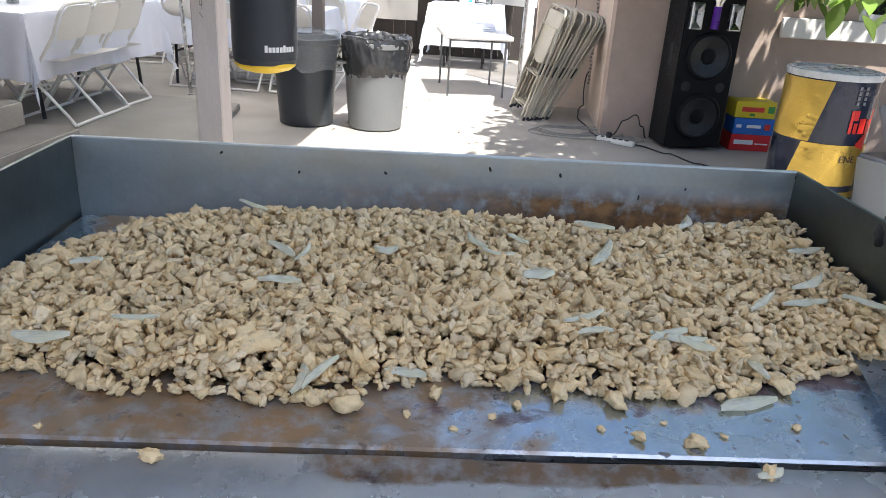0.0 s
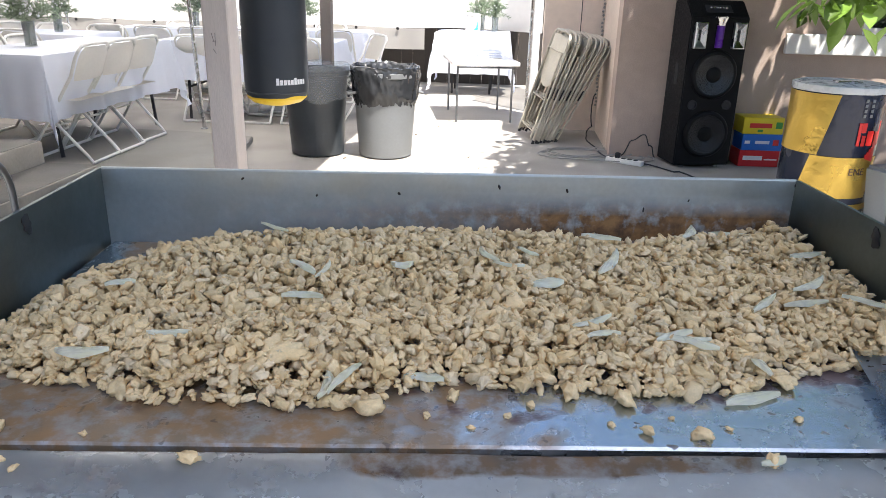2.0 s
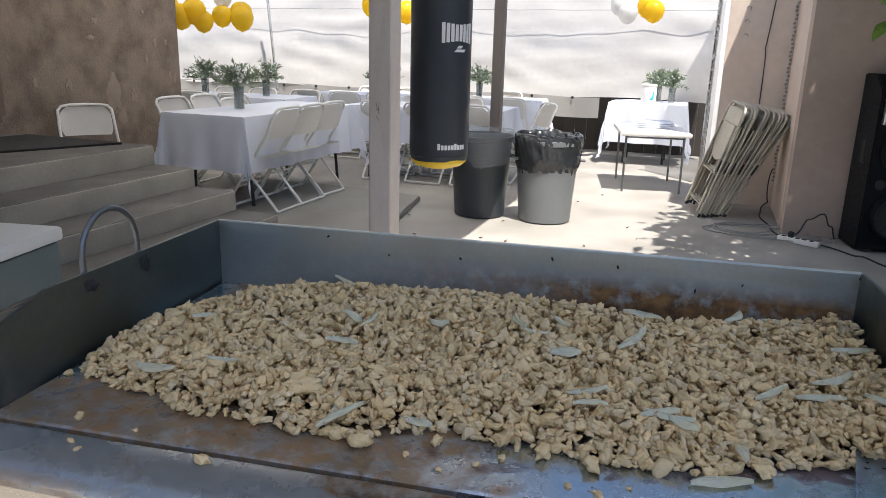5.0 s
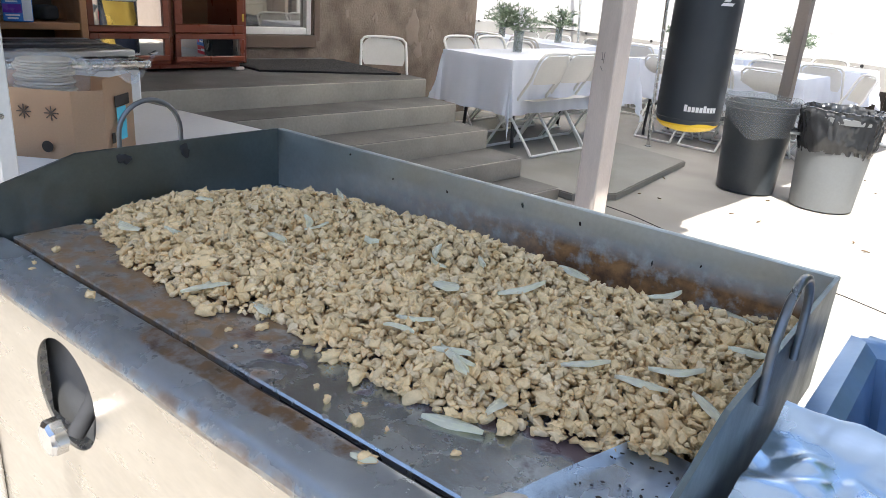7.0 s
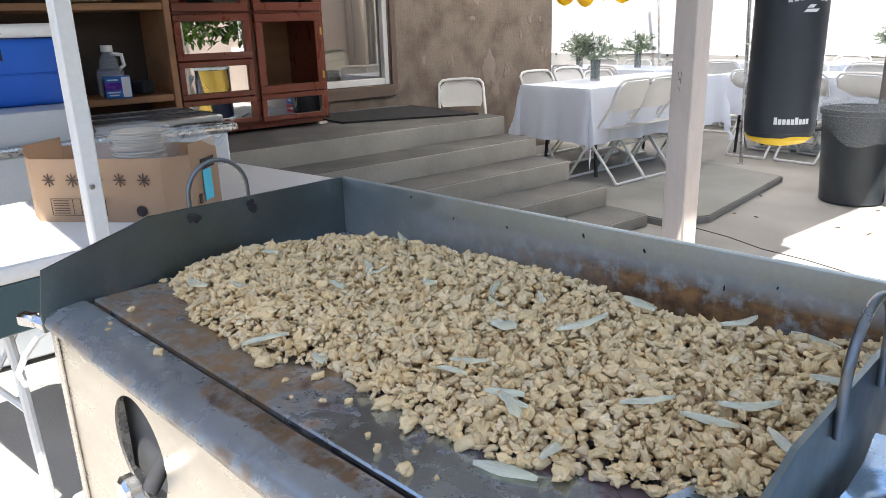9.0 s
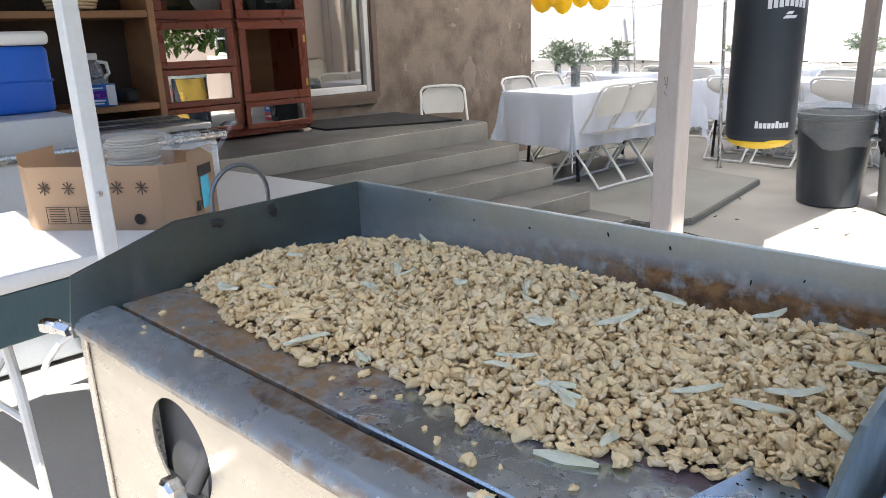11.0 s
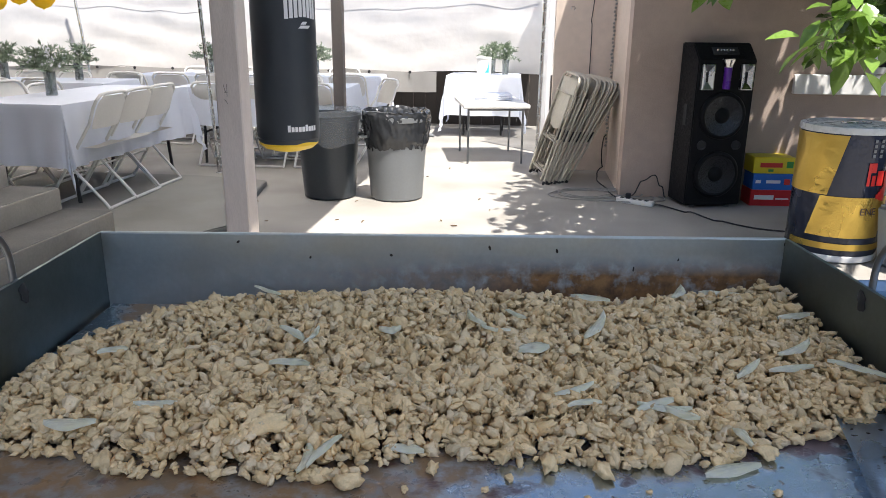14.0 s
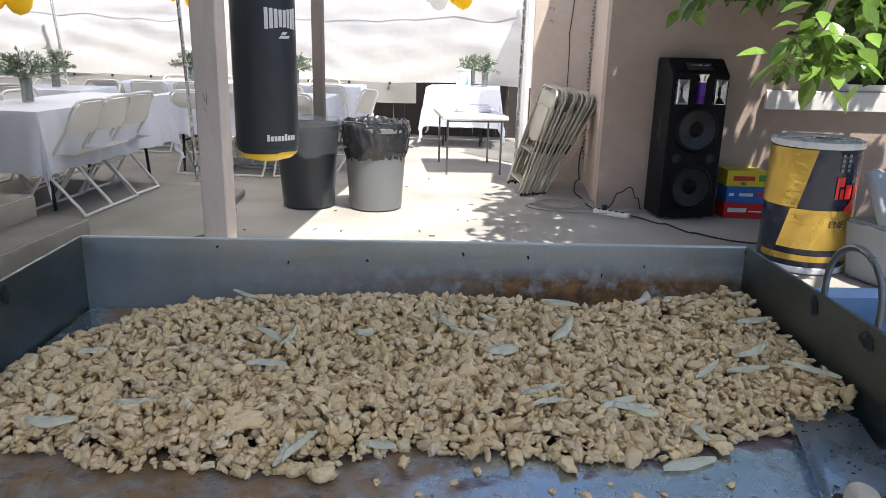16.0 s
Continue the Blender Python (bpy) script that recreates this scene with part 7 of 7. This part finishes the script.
# ---- tree over the patio's right side ----
tree = thing("tree", (3.45, 4.5, 0), 0, "broad-leaved tree with glossy drooping leaves over the patio", "tree")
rt = random.Random(11)
def limb(pts, r0, r1):
    n = len(pts)
    return tube(bmesh.new(), pts, [r0 + (r1 - r0) * i / (n - 1) for i in range(n)], 8)
part("trunk", limb([(0, 0, 0), (0.03, 0.02, 0.7), (-0.05, 0.05, 1.4), (-0.12, 0.1, 2.1), (-0.2, 0.12, 2.8), (-0.25, 0.15, 3.6)], 0.13, 0.05), M["bark"], tree)
BRANCHES = [[(-0.1, 0.08, 1.9), (-0.7, -0.3, 2.3), (-1.3, -0.8, 2.2), (-1.85, -1.25, 1.75), (-2.02, -1.40, 1.36)],
         [(-0.15, 0.1, 2.2), (-0.9, 0.2, 2.7), (-1.7, 0.1, 2.8), (-2.5, 0.0, 2.5)],
         [(-0.2, 0.1, 2.5), (-0.6, 0.7, 2.9), (-1.2, 1.0, 2.9), (-1.9, 1.0, 2.5)],
         [(-0.2, 0.1, 2.7), (0.4, 0.3, 3.0), (1.0, 0.2, 3.0)],
         [(-0.15, 0.1, 2.3), (-0.4, -0.7, 2.7), (-0.8, -1.4, 2.6), (-1.1, -1.9, 2.2)]]
for L_ in BRANCHES:
    part("limb", limb(L_, 0.045, 0.012), M["bark"], tree)


def leaf_into(store, base, tip_dir, length, width, roll, rng):
    """One pointed leaf, folded along its midrib and drooping, in 12 triangles."""
    d = tip_dir.normalized()
    s = d.cross(Vector((0, 0, 1)))
    s = s.normalized() if s.length > 0.05 else Vector((1, 0, 0))
    s = Matrix.Rotation(roll, 3, d) @ s
    nrm = s.cross(d)
    vs, fs, base_i = [], [], store["n"]
    for i, (t, w) in enumerate(((0.0, 0.06), (0.22, 0.62), (0.48, 1.0), (0.76, 0.66), (1.0, 0.02))):
        c = base + d * length * t - Vector((0, 0, 0.22 * length * t * t))
        hw = width * w / 2
        vs += [c - s * hw + nrm * hw * 0.35, c, c + s * hw + nrm * hw * 0.35]
        if i:
            o = base_i + 3 * i
            for k in (0, 1):
                fs += [(o - 3 + k, o - 2 + k, o + 1 + k), (o - 3 + k, o + 1 + k, o + k)]
    store["v"] += [v[:] for v in vs]
    store["f"] += fs
    store["n"] += len(vs)


def tuft(store, c, count, length, rng, spread=0.06):
    """A whorl of leaves round a twig's end."""
    for i in range(count):
        a = i * 2.4 + rng.uniform(-0.4, 0.4)
        el = rng.uniform(-1.1, 0.4)
        d = Vector((math.cos(a) * math.cos(el), math.sin(a) * math.cos(el), math.sin(el)))
        p = Vector(c) + Vector((rng.gauss(0, spread), rng.gauss(0, spread), rng.gauss(0, spread)))
        leaf_into(store, p, d, length * rng.uniform(0.65, 1.15), length * rng.uniform(0.44, 0.58), rng.uniform(-0.7, 0.7), rng)


def crown(name, tufts, mat, label=""):
    st_ = {"v": [], "f": [], "n": 0}
    for c, k, ln, sp_ in tufts:
        tuft(st_, c, k, ln, rt, sp_)
    ob = new(name, mesh_of(name, np.array(st_["v"]), np.array(st_["f"]), mat))
    ob.parent = tree
    if label:
        ob["label"] = label
    return ob


# the drooping spray before the wall, then the roof of leaves above
TX, TY = 3.45, 4.5
SPX, SPY, SPZ = 1.42, 3.12, 1.29
near = [((SPX + dx - TX, SPY + dy - TY, SPZ + dz), k, 0.118, 0.04) for dx, dy, dz, k in ((0.01, 0.0, 0.05, 9), (-0.10, 0.02, -0.02, 8), (0.07, 0.03, 0.0, 9), (0.02, -0.05, -0.06, 8), (0.13, 0.0, 0.03, 9), (-0.04, 0.05, 0.10, 7), (0.16, 0.05, -0.06, 8), (-0.06, 0.0, -0.05, 7), (0.09, 0.02, 0.11, 8))]
crown("leaf_spray", near, M["sunlit_leaf"], "bright sunlit spray of drooping leaves")
tufts = []


def leafy(count, x0, x1, y0, y1, z0, z1, spread=0.10, length=0.15):
    """Tufts through a block of the crown; a gap is left where the sun comes through to the ledge."""
    for i in range(count):
        x, y, z = rt.uniform(x0, x1), rt.uniform(y0, y1), rt.uniform(z0, z1)
        run = (6.02 - y) / 0.30
        lx, lz = x - 0.28 * run, z - run
        if 1.95 < lx < 4.2 and 0.1 < lz < 1.5:
            continue
        tufts.append(((x - TX, y - TY, z), 8, length, spread))


leafy(720, 0.98, 4.4, 3.85, 5.9, 2.45, 3.05)
leafy(150, 1.15, 4.0, 4.95, 5.95, 2.5, 3.0)
leafy(120, 1.75, 3.3, 5.2, 5.9, 1.9, 2.5)
leafy(220, 1.9, 4.4, 3.8, 5.9, 2.2, 2.6)
leafy(220, 1.9, 3.6, 4.6, 5.9, 1.78, 2.3)
# hanging fringe along the near edge, and the low dark boughs before the window
leafy(44, 1.10, 2.3, 3.9, 4.7, 1.62, 1.95, 0.06)
leafy(60, 1.5, 3.4, 3.6, 5.0, 1.72, 2.3, 0.08)
leafy(54, 2.05, 2.8, 4.3, 5.1, 1.22, 1.75, 0.07)
leafy(26, 1.72, 2.2, 3.5, 4.2, 1.36, 1.72, 0.06)
crown("crown", tufts, M["leaf"])

# ---- hedge added out of view on the open side, for the panes to mirror ----
st_ = {"v": [], "f": [], "n": 0}
for i in range(330):
    y = rt.uniform(-3.0, 5.6)
    tuft(st_, (7.6 + rt.uniform(-0.5, 0.5), y, rt.uniform(0.15, 2.3 + 0.4 * noise.noise((y, 0, 0)))), 9, 0.24, rt, 0.16)
hedge = new("hedge", mesh_of("hedge", np.array(st_["v"]), np.array(st_["f"]), M["leaf"]))
tagged(hedge, "tall leafy green hedge added unseen along the open side", "hedge", kind="stuff")
